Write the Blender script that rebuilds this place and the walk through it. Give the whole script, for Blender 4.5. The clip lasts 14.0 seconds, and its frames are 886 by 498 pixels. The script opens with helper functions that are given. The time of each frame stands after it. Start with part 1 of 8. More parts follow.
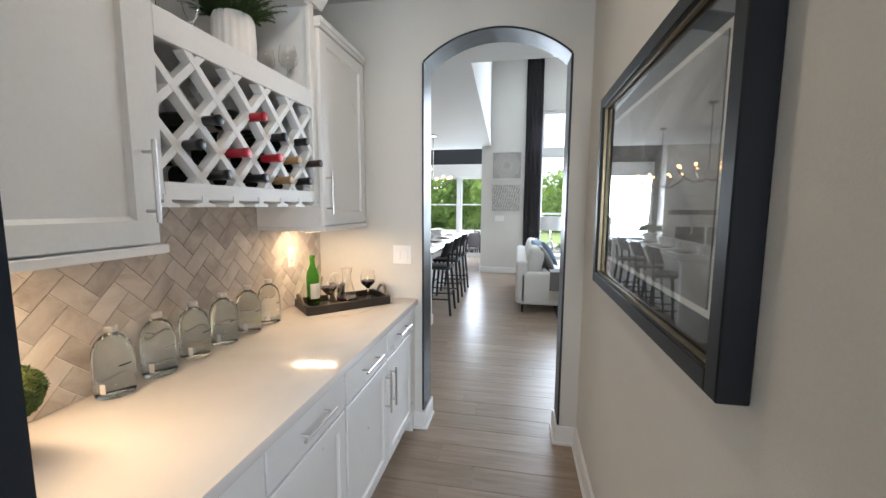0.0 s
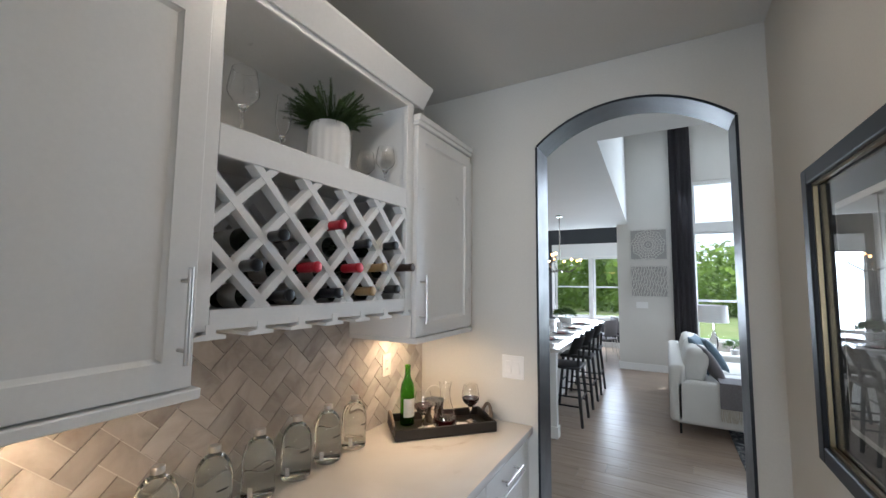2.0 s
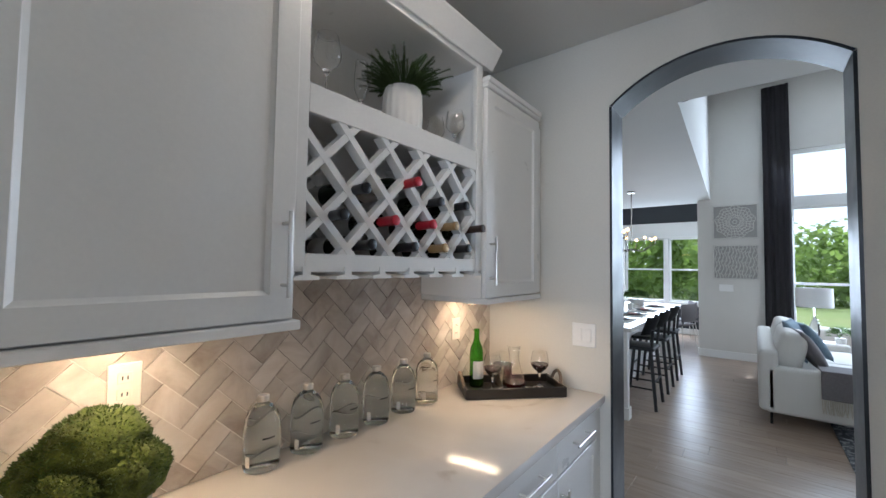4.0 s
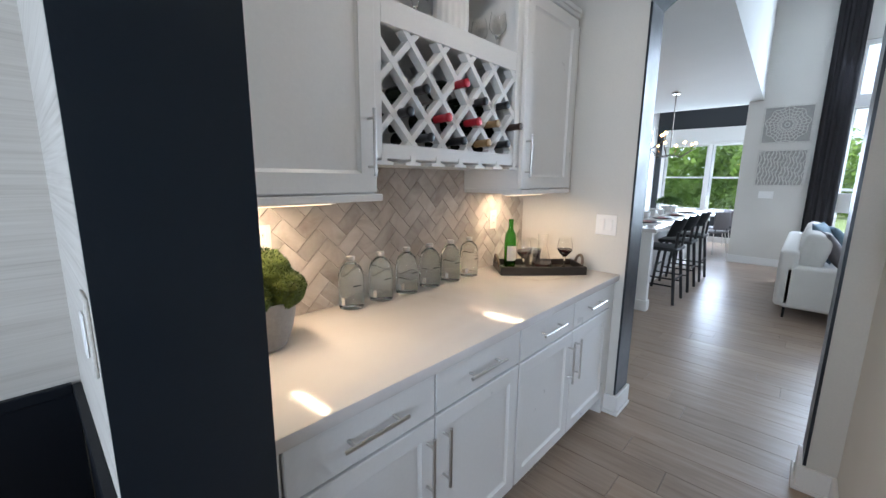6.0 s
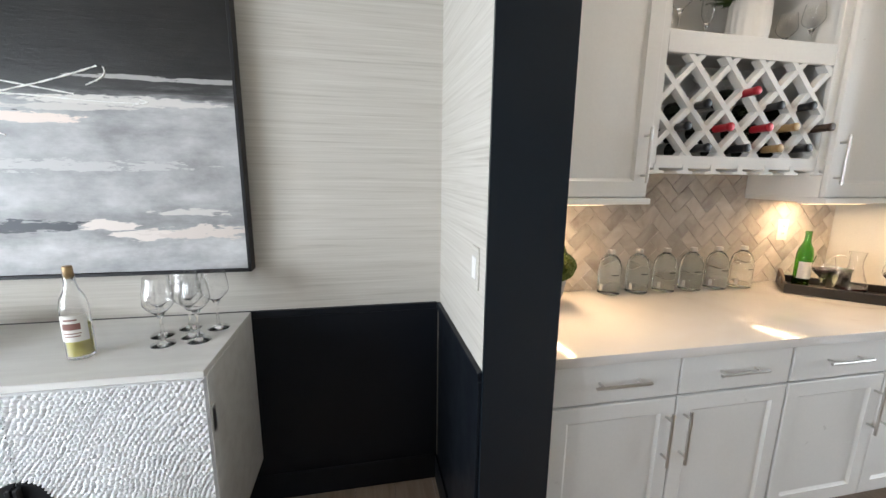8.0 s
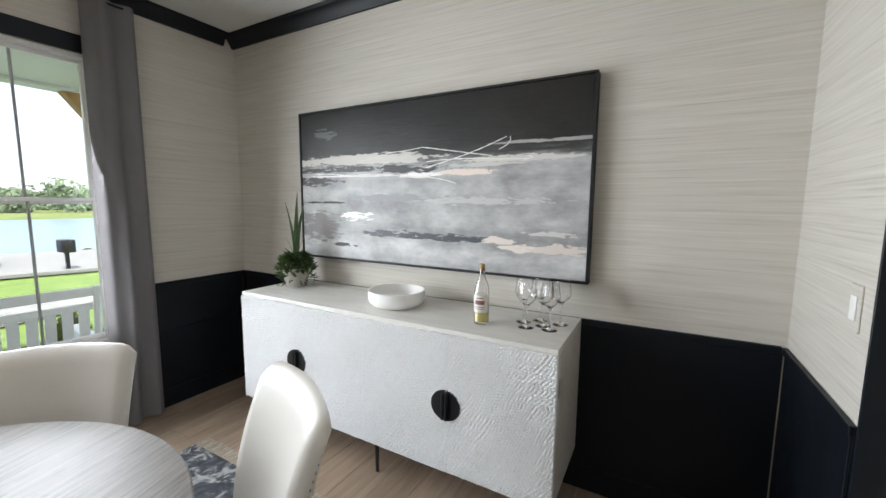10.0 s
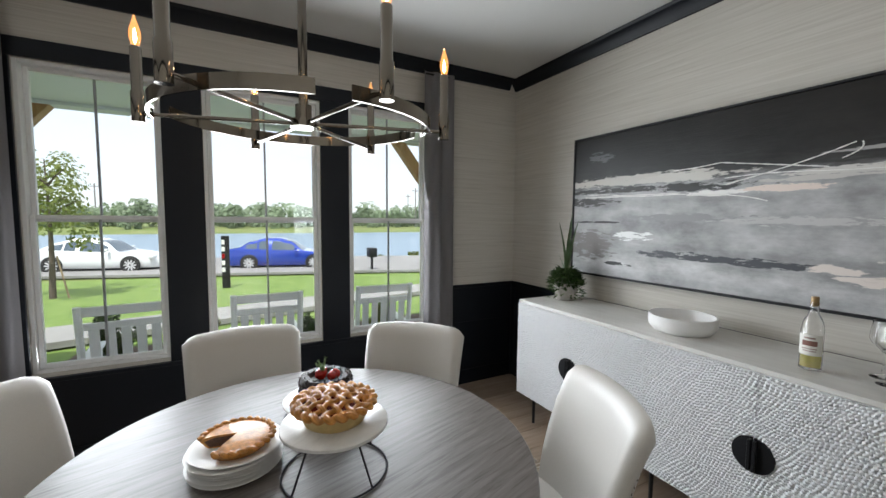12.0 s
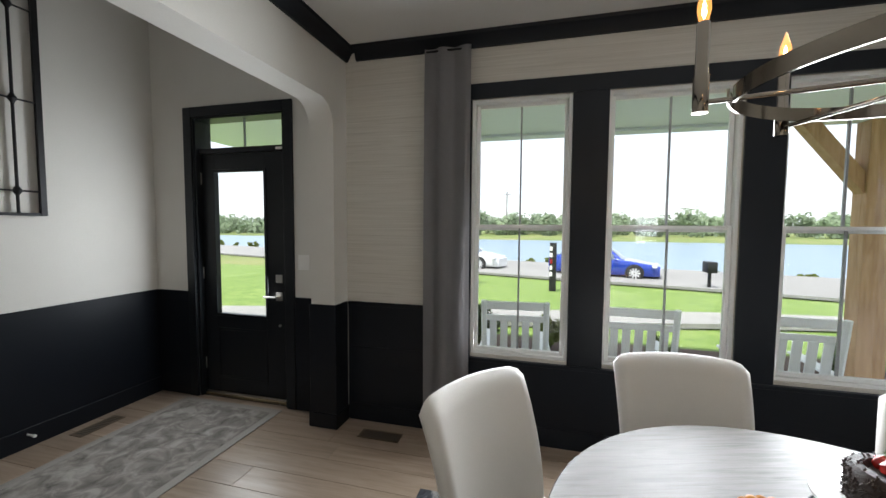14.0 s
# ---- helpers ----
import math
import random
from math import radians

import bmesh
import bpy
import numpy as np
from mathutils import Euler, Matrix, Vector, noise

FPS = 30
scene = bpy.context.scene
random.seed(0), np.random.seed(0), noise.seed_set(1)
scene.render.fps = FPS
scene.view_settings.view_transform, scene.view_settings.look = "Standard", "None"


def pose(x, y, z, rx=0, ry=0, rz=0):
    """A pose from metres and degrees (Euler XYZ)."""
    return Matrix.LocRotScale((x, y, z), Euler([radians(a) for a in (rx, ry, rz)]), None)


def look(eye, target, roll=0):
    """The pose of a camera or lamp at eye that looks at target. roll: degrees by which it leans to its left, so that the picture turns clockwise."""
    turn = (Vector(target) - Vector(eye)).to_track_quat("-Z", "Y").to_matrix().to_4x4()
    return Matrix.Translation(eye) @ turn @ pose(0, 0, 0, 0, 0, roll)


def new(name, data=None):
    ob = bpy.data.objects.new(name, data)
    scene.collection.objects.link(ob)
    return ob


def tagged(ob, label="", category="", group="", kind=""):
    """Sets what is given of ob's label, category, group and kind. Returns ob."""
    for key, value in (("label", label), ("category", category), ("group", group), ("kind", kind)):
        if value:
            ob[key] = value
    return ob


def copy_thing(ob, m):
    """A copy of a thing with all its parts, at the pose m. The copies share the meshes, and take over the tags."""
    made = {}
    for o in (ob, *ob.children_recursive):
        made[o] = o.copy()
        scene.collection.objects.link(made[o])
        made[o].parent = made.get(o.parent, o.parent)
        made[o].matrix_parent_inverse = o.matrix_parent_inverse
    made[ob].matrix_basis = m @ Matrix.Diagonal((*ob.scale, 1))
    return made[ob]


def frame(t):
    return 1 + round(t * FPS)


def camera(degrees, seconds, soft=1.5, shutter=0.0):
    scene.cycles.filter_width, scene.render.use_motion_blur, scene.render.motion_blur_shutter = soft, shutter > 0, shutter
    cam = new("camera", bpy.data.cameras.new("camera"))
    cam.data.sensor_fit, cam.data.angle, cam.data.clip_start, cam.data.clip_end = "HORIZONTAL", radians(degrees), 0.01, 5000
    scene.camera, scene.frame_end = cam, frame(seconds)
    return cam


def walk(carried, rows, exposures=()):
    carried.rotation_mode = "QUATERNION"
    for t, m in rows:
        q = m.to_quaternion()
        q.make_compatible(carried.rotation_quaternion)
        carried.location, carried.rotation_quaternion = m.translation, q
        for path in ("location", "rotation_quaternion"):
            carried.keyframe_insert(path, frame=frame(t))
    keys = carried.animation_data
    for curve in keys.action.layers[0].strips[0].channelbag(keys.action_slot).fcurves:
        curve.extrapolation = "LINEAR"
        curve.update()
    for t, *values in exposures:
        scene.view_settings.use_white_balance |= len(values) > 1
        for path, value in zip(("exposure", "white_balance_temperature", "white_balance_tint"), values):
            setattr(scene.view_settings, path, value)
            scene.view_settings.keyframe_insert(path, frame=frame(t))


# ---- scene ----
cam = camera(97.2, 14.0)
PATH = [
    (0, (0.458, 0.724, 1.504), (0.082, 2.675, 1.281), 0.3),
    (0.5, (0.434, 0.872, 1.539), (-0.11, 2.786, 1.341), 0.3),
    (1, (0.431, 0.983, 1.582), (-0.261, 2.856, 1.465), 0.3),
    (1.5, (0.435, 1.069, 1.621), (-0.409, 2.882, 1.647), 0.4),
    (2, (0.448, 1.106, 1.64), (-0.539, 2.838, 1.804), 0.5),
    (2.2, (0.448, 1.111, 1.641), (-0.589, 2.808, 1.852), 0.6),
    (4.3, (0.425, 1.043, 1.529), (-0.84, 2.591, 1.547), 0.6),
    (4.5, (0.433, 1.018, 1.527), (-0.831, 2.567, 1.468), 0.5),
    (5, (0.47, 0.926, 1.489), (-0.788, 2.467, 1.287), 0.5),
    (5.5, (0.516, 0.845, 1.461), (-0.75, 2.364, 1.159), 0.6),
    (6, (0.589, 0.78, 1.451), (-0.749, 2.223, 1.092), 0.6),
    (6.5, (0.641, 0.712, 1.451), (-0.869, 1.965, 1.059), 0.8),
    (7, (0.716, 0.644, 1.451), (-0.968, 1.648, 1.054), 0.7),
    (7.5, (0.832, 0.565, 1.459), (-0.993, 1.282, 1.065), 0.8),
    (8, (0.902, 0.501, 1.485), (-1.022, 0.89, 1.103), 0.7),
    (8.5, (0.938, 0.463, 1.475), (-1.03, 0.494, 1.125), 0.6),
    (8.7, (0.972, 0.452, 1.478), (-0.996, 0.337, 1.139), 0.7),
    (10.8, (1.393, 0.302, 1.478), (-0.061, -1.061, 1.305), 0.4),
    (11, (1.419, 0.297, 1.482), (0.044, -1.146, 1.316), 0.4),
    (11.5, (1.49, 0.286, 1.483), (0.317, -1.326, 1.33), 0.4),
    (12, (1.57, 0.273, 1.488), (0.631, -1.487, 1.338), 0.5),
    (12.5, (1.66, 0.24, 1.487), (0.996, -1.641, 1.343), 0.4),
    (13, (1.76, 0.139, 1.485), (1.463, -1.834, 1.342), 0.6),
    (13.4, (1.86, 0.048, 1.489), (1.895, -1.947, 1.355), 0.4),
    (13.5, (1.879, 0.018, 1.488), (2.01, -1.973, 1.354), 0.4),
    (14, (2.094, -0.038, 1.487), (2.606, -1.967, 1.366), 0.4),
]
EXPOSURES = [(0, 1.0, 5800, 10), (2, 0.52, 5600, 10), (4.5, 0.42, 5400, 10), (6.5, 0.93, 5350, 10), (7.5, 1.12, 5900, 10), (8.5, 1.0, 6150, 10), (11, 0.53, 6350, 10), (12.5, 0.15, 6250, 10), (13.4, 0.42, 6300, 10), (14, 0.52, 6350, 10)]
walk(cam, [(t, look(eye, target, roll)) for t, eye, target, roll in PATH], EXPOSURES)


# ------------------------------------------------------------ world and light
world = bpy.data.worlds.new("world")
scene.world = world
world.use_nodes = True
_wn = world.node_tree.nodes
_sky = _wn.new("ShaderNodeTexSky")
_sky.sky_type = "NISHITA"
_sky.sun_disc = False
_sky.sun_elevation = radians(64)
_sky.sun_rotation = radians(-25)
_sky.air_density, _sky.dust_density = 1.0, 1.5
_haze = _wn.new("ShaderNodeMix")          # thin high cloud over the blue
_haze.data_type = "RGBA"
_haze.inputs["Factor"].default_value = 0.6
_haze.inputs["B"].default_value = (8.5, 8.8, 9.2, 1)
world.node_tree.links.new(_sky.outputs[0], _haze.inputs["A"])
world.node_tree.links.new(_haze.outputs["Result"], _wn["Background"].inputs[0])
_wn["Background"].inputs[1].default_value = 0.15


def lamp(name, kind, energy, m, colour=(1, 1, 1), size=0.1, size_y=None, angle=None, spread=None):
    data = bpy.data.lights.new(name, kind)
    data.energy, data.color = energy, colour
    if kind == "AREA":
        data.size = size
        if size_y:
            data.shape, data.size_y = "RECTANGLE", size_y
        if spread:
            data.spread = radians(spread)
    elif kind == "SUN":
        data.angle = radians(angle)
    else:
        data.shadow_soft_size = size
    ob = new(name, data)
    ob.matrix_world = m
    return ob


# The sun stands behind the house, high in the north.
lamp("sun", "SUN", 5.0, look((0, 0, 0), (-0.20, -0.39, -0.90)), (1.0, 0.95, 0.88), angle=0.6)
# Daylight in the openings.
for _x in (2.275, 1.37, 0.465):
    lamp("window_light_dining", "AREA", 22, look((_x, -2.655, 1.40), (_x, 0, 1.15)), (0.93, 0.97, 1.0), 0.62, 1.5, spread=150)
lamp("window_light_door", "AREA", 15, look((4.5, -2.72, 1.4), (4.5, 0, 1.2)), (0.93, 0.97, 1.0), 0.55, 1.3)
lamp("window_light_living", "AREA", 170, look((2.4, 9.42, 2.2), (1.8, 3, 1.0)), (0.90, 0.96, 1.0), 3.4, 3.2)
lamp("window_light_nook", "AREA", 75, look((-1.35, 11.95, 1.5), (-1.3, 6, 0.9)), (0.90, 0.96, 1.0), 1.7, 1.6)


# ------------------------------------------------------------ materials
def mat(name, colour, rough=0.5, metal=0.0, grain=0.0, grain_scale=40.0, stain=0.0, stain_scale=2.0, bump=0.0, bump_scale=60.0,
        stretch=(1, 1, 1), spec=0.5, coat=0.0, sheen=0.0, vary=0.0, warm=None, rough_var=0.0):
    """A surface with fine grain, broad stains, relief and, by piece, a small change of tone."""
    m = bpy.data.materials.new(name)
    m.use_nodes = True
    nt = m.node_tree
    N, L = nt.nodes, nt.links
    b = N["Principled BSDF"]
    b.inputs["Roughness"].default_value = rough
    b.inputs["Metallic"].default_value = metal
    b.inputs["Specular IOR Level"].default_value = spec
    b.inputs["Coat Weight"].default_value = coat
    b.inputs["Sheen Weight"].default_value = sheen
    b.inputs["Base Color"].default_value = (*colour, 1)
    tc = N.new("ShaderNodeTexCoord")
    mp = N.new("ShaderNodeMapping")
    mp.inputs["Scale"].default_value = stretch
    L.new(tc.outputs["Object"], mp.inputs[0])

    def noise_tex(scale, detail=4, rough_=0.6):
        n = N.new("ShaderNodeTexNoise")
        n.inputs["Scale"].default_value, n.inputs["Detail"].default_value, n.inputs["Roughness"].default_value = scale, detail, rough_
        L.new(mp.outputs[0], n.inputs["Vector"])
        return n

    last = None

    def mult(fac_socket, low, high):
        nonlocal last
        r = N.new("ShaderNodeMapRange")
        r.inputs["From Min"].default_value, r.inputs["From Max"].default_value = 0.3, 0.7
        r.inputs["To Min"].default_value, r.inputs["To Max"].default_value = low, high
        L.new(fac_socket, r.inputs["Value"])
        mx = N.new("ShaderNodeMix")
        mx.data_type, mx.blend_type = "RGBA", "MULTIPLY"
        mx.inputs["Factor"].default_value = 1
        if last:
            L.new(last, mx.inputs["A"])
        else:
            mx.inputs["A"].default_value = (*colour, 1)
        L.new(r.outputs[0], mx.inputs["B"])
        last = mx.outputs["Result"]

    if grain:
        mult(noise_tex(grain_scale).outputs["Fac"], 1 - grain, 1 + grain * 0.6)
    if stain:
        mult(noise_tex(stain_scale, 3).outputs["Fac"], 1 - stain, 1 + stain * 0.5)
    if vary:
        oi = N.new("ShaderNodeObjectInfo")
        r = N.new("ShaderNodeMapRange")
        r.inputs["To Min"].default_value, r.inputs["To Max"].default_value = 0.3, 0.7
        L.new(oi.outputs["Random"], r.inputs["Value"])
        mult(r.outputs[0], 1 - vary, 1 + vary)
    if last:
        L.new(last, b.inputs["Base Color"])
    if rough_var:
        r = N.new("ShaderNodeMapRange")
        r.inputs["From Min"].default_value, r.inputs["From Max"].default_value = 0.3, 0.7
        r.inputs["To Min"].default_value, r.inputs["To Max"].default_value = max(0.02, rough - rough_var), min(1, rough + rough_var)
        L.new(noise_tex(stain_scale * 3, 5).outputs["Fac"], r.inputs["Value"])
        L.new(r.outputs[0], b.inputs["Roughness"])
    if bump:
        bp = N.new("ShaderNodeBump")
        bp.inputs["Strength"].default_value, bp.inputs["Distance"].default_value = bump, 0.004
        L.new(noise_tex(bump_scale, 3).outputs["Fac"], bp.inputs["Height"])
        L.new(bp.outputs[0], b.inputs["Normal"])
    return m


def ramp_mat(name, stops, scale, stretch, rough=0.5, detail=8, distort=0.0, bump=0.0, bump_dist=0.002, vary=0.0, spec=0.5, nrough=0.6, island=False):
    """Colour by a ramp over stretched noise: wood, stone, woven paper, worn rugs."""
    m = bpy.data.materials.new(name)
    m.use_nodes = True
    N, L = m.node_tree.nodes, m.node_tree.links
    b = N["Principled BSDF"]
    b.inputs["Roughness"].default_value = rough
    b.inputs["Specular IOR Level"].default_value = spec
    tc = N.new("ShaderNodeTexCoord")
    mp = N.new("ShaderNodeMapping")
    mp.inputs["Scale"].default_value = stretch
    L.new(tc.outputs["Object"], mp.inputs[0])
    n = N.new("ShaderNodeTexNoise")
    n.inputs["Scale"].default_value, n.inputs["Detail"].default_value = scale, detail
    n.inputs["Roughness"].default_value, n.inputs["Distortion"].default_value = nrough, distort
    L.new(mp.outputs[0], n.inputs["Vector"])
    cr = N.new("ShaderNodeValToRGB")
    e = cr.color_ramp.elements
    e[0].position, e[0].color = stops[0][0], (*stops[0][1], 1)
    e[1].position, e[1].color = stops[-1][0], (*stops[-1][1], 1)
    for p, c in stops[1:-1]:
        x = e.new(p)
        x.color = (*c, 1)
    L.new(n.outputs["Fac"], cr.inputs[0])
    out = cr.outputs[0]
    if vary:
        rnd = N.new("ShaderNodeNewGeometry").outputs["Random Per Island"] if island else N.new("ShaderNodeObjectInfo").outputs["Random"]
        r = N.new("ShaderNodeMapRange")
        r.inputs["To Min"].default_value, r.inputs["To Max"].default_value = 1 - vary, 1 + vary
        L.new(rnd, r.inputs["Value"])
        mx = N.new("ShaderNodeMix")
        mx.data_type, mx.blend_type = "RGBA", "MULTIPLY"
        mx.inputs["Factor"].default_value = 1
        L.new(out, mx.inputs["A"])
        L.new(r.outputs[0], mx.inputs["B"])
        out = mx.outputs["Result"]
        off = N.new("ShaderNodeVectorMath")
        off.operation = "ADD"
        sc = N.new("ShaderNodeMath")
        sc.operation = "MULTIPLY"
        sc.inputs[1].default_value = 37.0
        L.new(rnd, sc.inputs[0])
        L.new(mp.outputs[0], off.inputs[0])
        L.new(sc.outputs[0], off.inputs[1])
        L.new(off.outputs[0], n.inputs["Vector"])
    L.new(out, b.inputs["Base Color"])
    if bump:
        bp = N.new("ShaderNodeBump")
        bp.inputs["Strength"].default_value, bp.inputs["Distance"].default_value = bump, bump_dist
        L.new(n.outputs["Fac"], bp.inputs["Height"])
        L.new(bp.outputs[0], b.inputs["Normal"])
    return m


def glass_mat(name, colour=(1, 1, 1), rough=0.0, ior=1.45):
    m = bpy.data.materials.new(name)
    m.use_nodes = True
    b = m.node_tree.nodes["Principled BSDF"]
    b.inputs["Base Color"].default_value = (*colour, 1)
    b.inputs["Transmission Weight"].default_value = 1
    b.inputs["Roughness"].default_value = rough
    b.inputs["IOR"].default_value = ior
    return m


def pane_mat(name, colour=(1, 1, 1), gloss=1.0):
    """Thin flat pane: clear, with a mirror sheen that grows towards grazing."""
    m = bpy.data.materials.new(name)
    m.use_nodes = True
    N, L = m.node_tree.nodes, m.node_tree.links
    N.remove(N["Principled BSDF"])
    t, g, f, mx = N.new("ShaderNodeBsdfTransparent"), N.new("ShaderNodeBsdfGlossy"), N.new("ShaderNodeLayerWeight"), N.new("ShaderNodeMixShader")
    t.inputs[0].default_value = (*colour, 1)
    g.inputs["Roughness"].default_value = 0.0
    f.inputs[0].default_value = 0.5
    pw, sc = N.new("ShaderNodeMath"), N.new("ShaderNodeMath")
    pw.operation, pw.inputs[1].default_value = "POWER", 5.0
    sc.operation, sc.inputs[1].default_value, sc.inputs[2].default_value = "MULTIPLY_ADD", 0.96, 0.04
    L.new(f.outputs["Facing"], pw.inputs[0])
    L.new(pw.outputs[0], sc.inputs[0])
    k = N.new("ShaderNodeMath")
    k.operation, k.use_clamp = "MULTIPLY", True
    k.inputs[1].default_value = gloss
    L.new(sc.outputs[0], k.inputs[0])
    L.new(k.outputs[0], mx.inputs[0])
    L.new(t.outputs[0], mx.inputs[1])
    L.new(g.outputs[0], mx.inputs[2])
    L.new(mx.outputs[0], N["Material Output"].inputs[0])
    return m


def glow_mat(name, colour, strength):
    m = bpy.data.materials.new(name)
    m.use_nodes = True
    b = m.node_tree.nodes["Principled BSDF"]
    b.inputs["Base Color"].default_value = (*colour, 1)
    b.inputs["Emission Color"].default_value = (*colour, 1)
    b.inputs["Emission Strength"].default_value = strength
    return m


M = {}
M["wall"] = mat("wall paint", (0.62, 0.60, 0.55), 0.75, grain=0.03, grain_scale=120, stain=0.03, bump=0.12, bump_scale=220, spec=0.3)
M["wall_foyer"] = mat("foyer paint", (0.66, 0.64, 0.60), 0.75, grain=0.03, grain_scale=120, stain=0.03, bump=0.12, bump_scale=220, spec=0.3)
M["ceiling"] = mat("ceiling paint", (0.66, 0.655, 0.635), 0.85, grain=0.03, grain_scale=150, stain=0.02, bump=0.15, bump_scale=180, spec=0.2)
M["paper_x"] = ramp_mat("grasscloth", [(0.28, (0.44, 0.412, 0.36)), (0.42, (0.53, 0.50, 0.447)), (0.58, (0.575, 0.547, 0.494)), (0.75, (0.63, 0.603, 0.55))], 3.0, (0.7, 0.7, 46), 0.8, 9, 0.4, 0.35, 0.0012, spec=0.2)
M["navy"] = mat("navy trim paint", (0.006, 0.008, 0.012), 0.42, spec=0.25, grain=0.06, grain_scale=60, stain=0.1, bump=0.08, bump_scale=120, rough_var=0.06)
M["navy_arch"] = mat("blue black arch paint", (0.0075, 0.012, 0.018), 0.36, spec=0.5, grain=0.06, grain_scale=60, stain=0.1, bump=0.10, bump_scale=90, rough_var=0.06)
M["white"] = mat("white cabinet paint", (0.79, 0.78, 0.755), 0.32, grain=0.02, grain_scale=90, stain=0.02, bump=0.05, bump_scale=70, rough_var=0.05)
M["trim"] = mat("white trim paint", (0.78, 0.77, 0.75), 0.4, grain=0.02, grain_scale=90, stain=0.03, bump=0.05, bump_scale=90)
M["vinyl"] = mat("white window vinyl", (0.80, 0.80, 0.79), 0.35, grain=0.02, grain_scale=60, stain=0.02)
M["quartz"] = ramp_mat("veined quartz", [(0.30, (0.52, 0.455, 0.40)), (0.40, (0.70, 0.665, 0.63)), (0.6, (0.735, 0.71, 0.68))], 1.6, (1, 1, 1), 0.13, 12, 1.6, nrough=0.55)
M["steel"] = mat("brushed steel", (0.62, 0.60, 0.57), 0.28, 1.0, grain=0.06, grain_scale=200, stretch=(1, 30, 30))
M["nickel"] = mat("polished nickel", (0.21, 0.185, 0.155), 0.09, 1.0, grain=0.03, grain_scale=20)
M["black_metal"] = mat("black metal", (0.025, 0.025, 0.027), 0.45, 0.6, grain=0.1, grain_scale=80)
M["floor"] = ramp_mat("pale oak plank", [(0.25, (0.215, 0.155, 0.110)), (0.5, (0.30, 0.226, 0.168)), (0.78, (0.37, 0.292, 0.226))], 2.2, (1.2, 14, 6), 0.33, 9, 0.5, 0.12, 0.001, vary=0.10)
M["floor_joined"] = ramp_mat("pale oak planks far", [(0.25, (0.215, 0.155, 0.110)), (0.5, (0.30, 0.226, 0.168)), (0.78, (0.37, 0.292, 0.226))], 2.2, (1.2, 14, 6), 0.33, 9, 0.5, 0.12, 0.001, vary=0.10, island=True)
M["joint"] = mat("dark floor joint", (0.10, 0.078, 0.06), 0.8, grain=0.2)
M["tile"] = ramp_mat("marble tile", [(0.3, (0.36, 0.315, 0.275)), (0.5, (0.50, 0.455, 0.41)), (0.72, (0.62, 0.585, 0.545))], 5.0, (1, 1, 1), 0.16, 6, 1.2, 0.04, 0.001, vary=0.16)
M["grout"] = mat("pale grout", (0.66, 0.63, 0.58), 0.85, grain=0.08, grain_scale=200)
M["glass"] = glass_mat("clear glass")
M["glass_aqua"] = glass_mat("pale green glass", (0.93, 0.975, 0.955))
M["glass_green"] = glass_mat("green bottle glass", (0.25, 0.62, 0.08))
M["glass_dark"] = mat("dark wine bottle", (0.012, 0.016, 0.008), 0.08, spec=0.6, grain=0.05)
M["pane"] = pane_mat("window pane", (0.98, 0.99, 0.985), 0.6)
M["pic_pane"] = pane_mat("picture glass", (0.97, 0.98, 0.98), 1.1)
M["wine_red"] = mat("red wine", (0.035, 0.006, 0.008), 0.05, grain=0.05)
M["wine_white"] = mat("white wine", (0.62, 0.56, 0.16), 0.1, grain=0.04)


# ------------------------------------------------------------ mesh tools
def box(bm, x0, y0, z0, x1, y1, z1, bevel=0.0, seg=1):
    r = bmesh.ops.create_cube(bm, size=1.0, matrix=Matrix.Translation(((x0 + x1) / 2, (y0 + y1) / 2, (z0 + z1) / 2)) @ Matrix.Diagonal((abs(x1 - x0), abs(y1 - y0), abs(z1 - z0), 1)))
    if bevel:
        es = {e for v in r["verts"] for e in v.link_edges}
        bmesh.ops.bevel(bm, geom=list(es), offset=bevel, segments=seg, profile=0.5, affect="EDGES")
    return bm


def boxes(*rows, bevel=0.0, seg=1):
    bm = bmesh.new()
    for r in rows:
        box(bm, *r, bevel=bevel, seg=seg)
    return bm


def prism(bm, pts, axis, a, b):
    """Extrudes a closed outline, given in the two other axes, from a to b along axis."""
    def at(p, v):
        return {"x": (v, p[0], p[1]), "y": (p[0], v, p[1]), "z": (p[0], p[1], v)}[axis]
    lo = [bm.verts.new(at(p, a)) for p in pts]
    hi = [bm.verts.new(at(p, b)) for p in pts]
    n = len(pts)
    bm.faces.new(lo)
    bm.faces.new(hi[::-1])
    for i in range(n):
        bm.faces.new((lo[i], hi[i], hi[(i + 1) % n], lo[(i + 1) % n]))
    bmesh.ops.recalc_face_normals(bm, faces=bm.faces[:])
    return bm


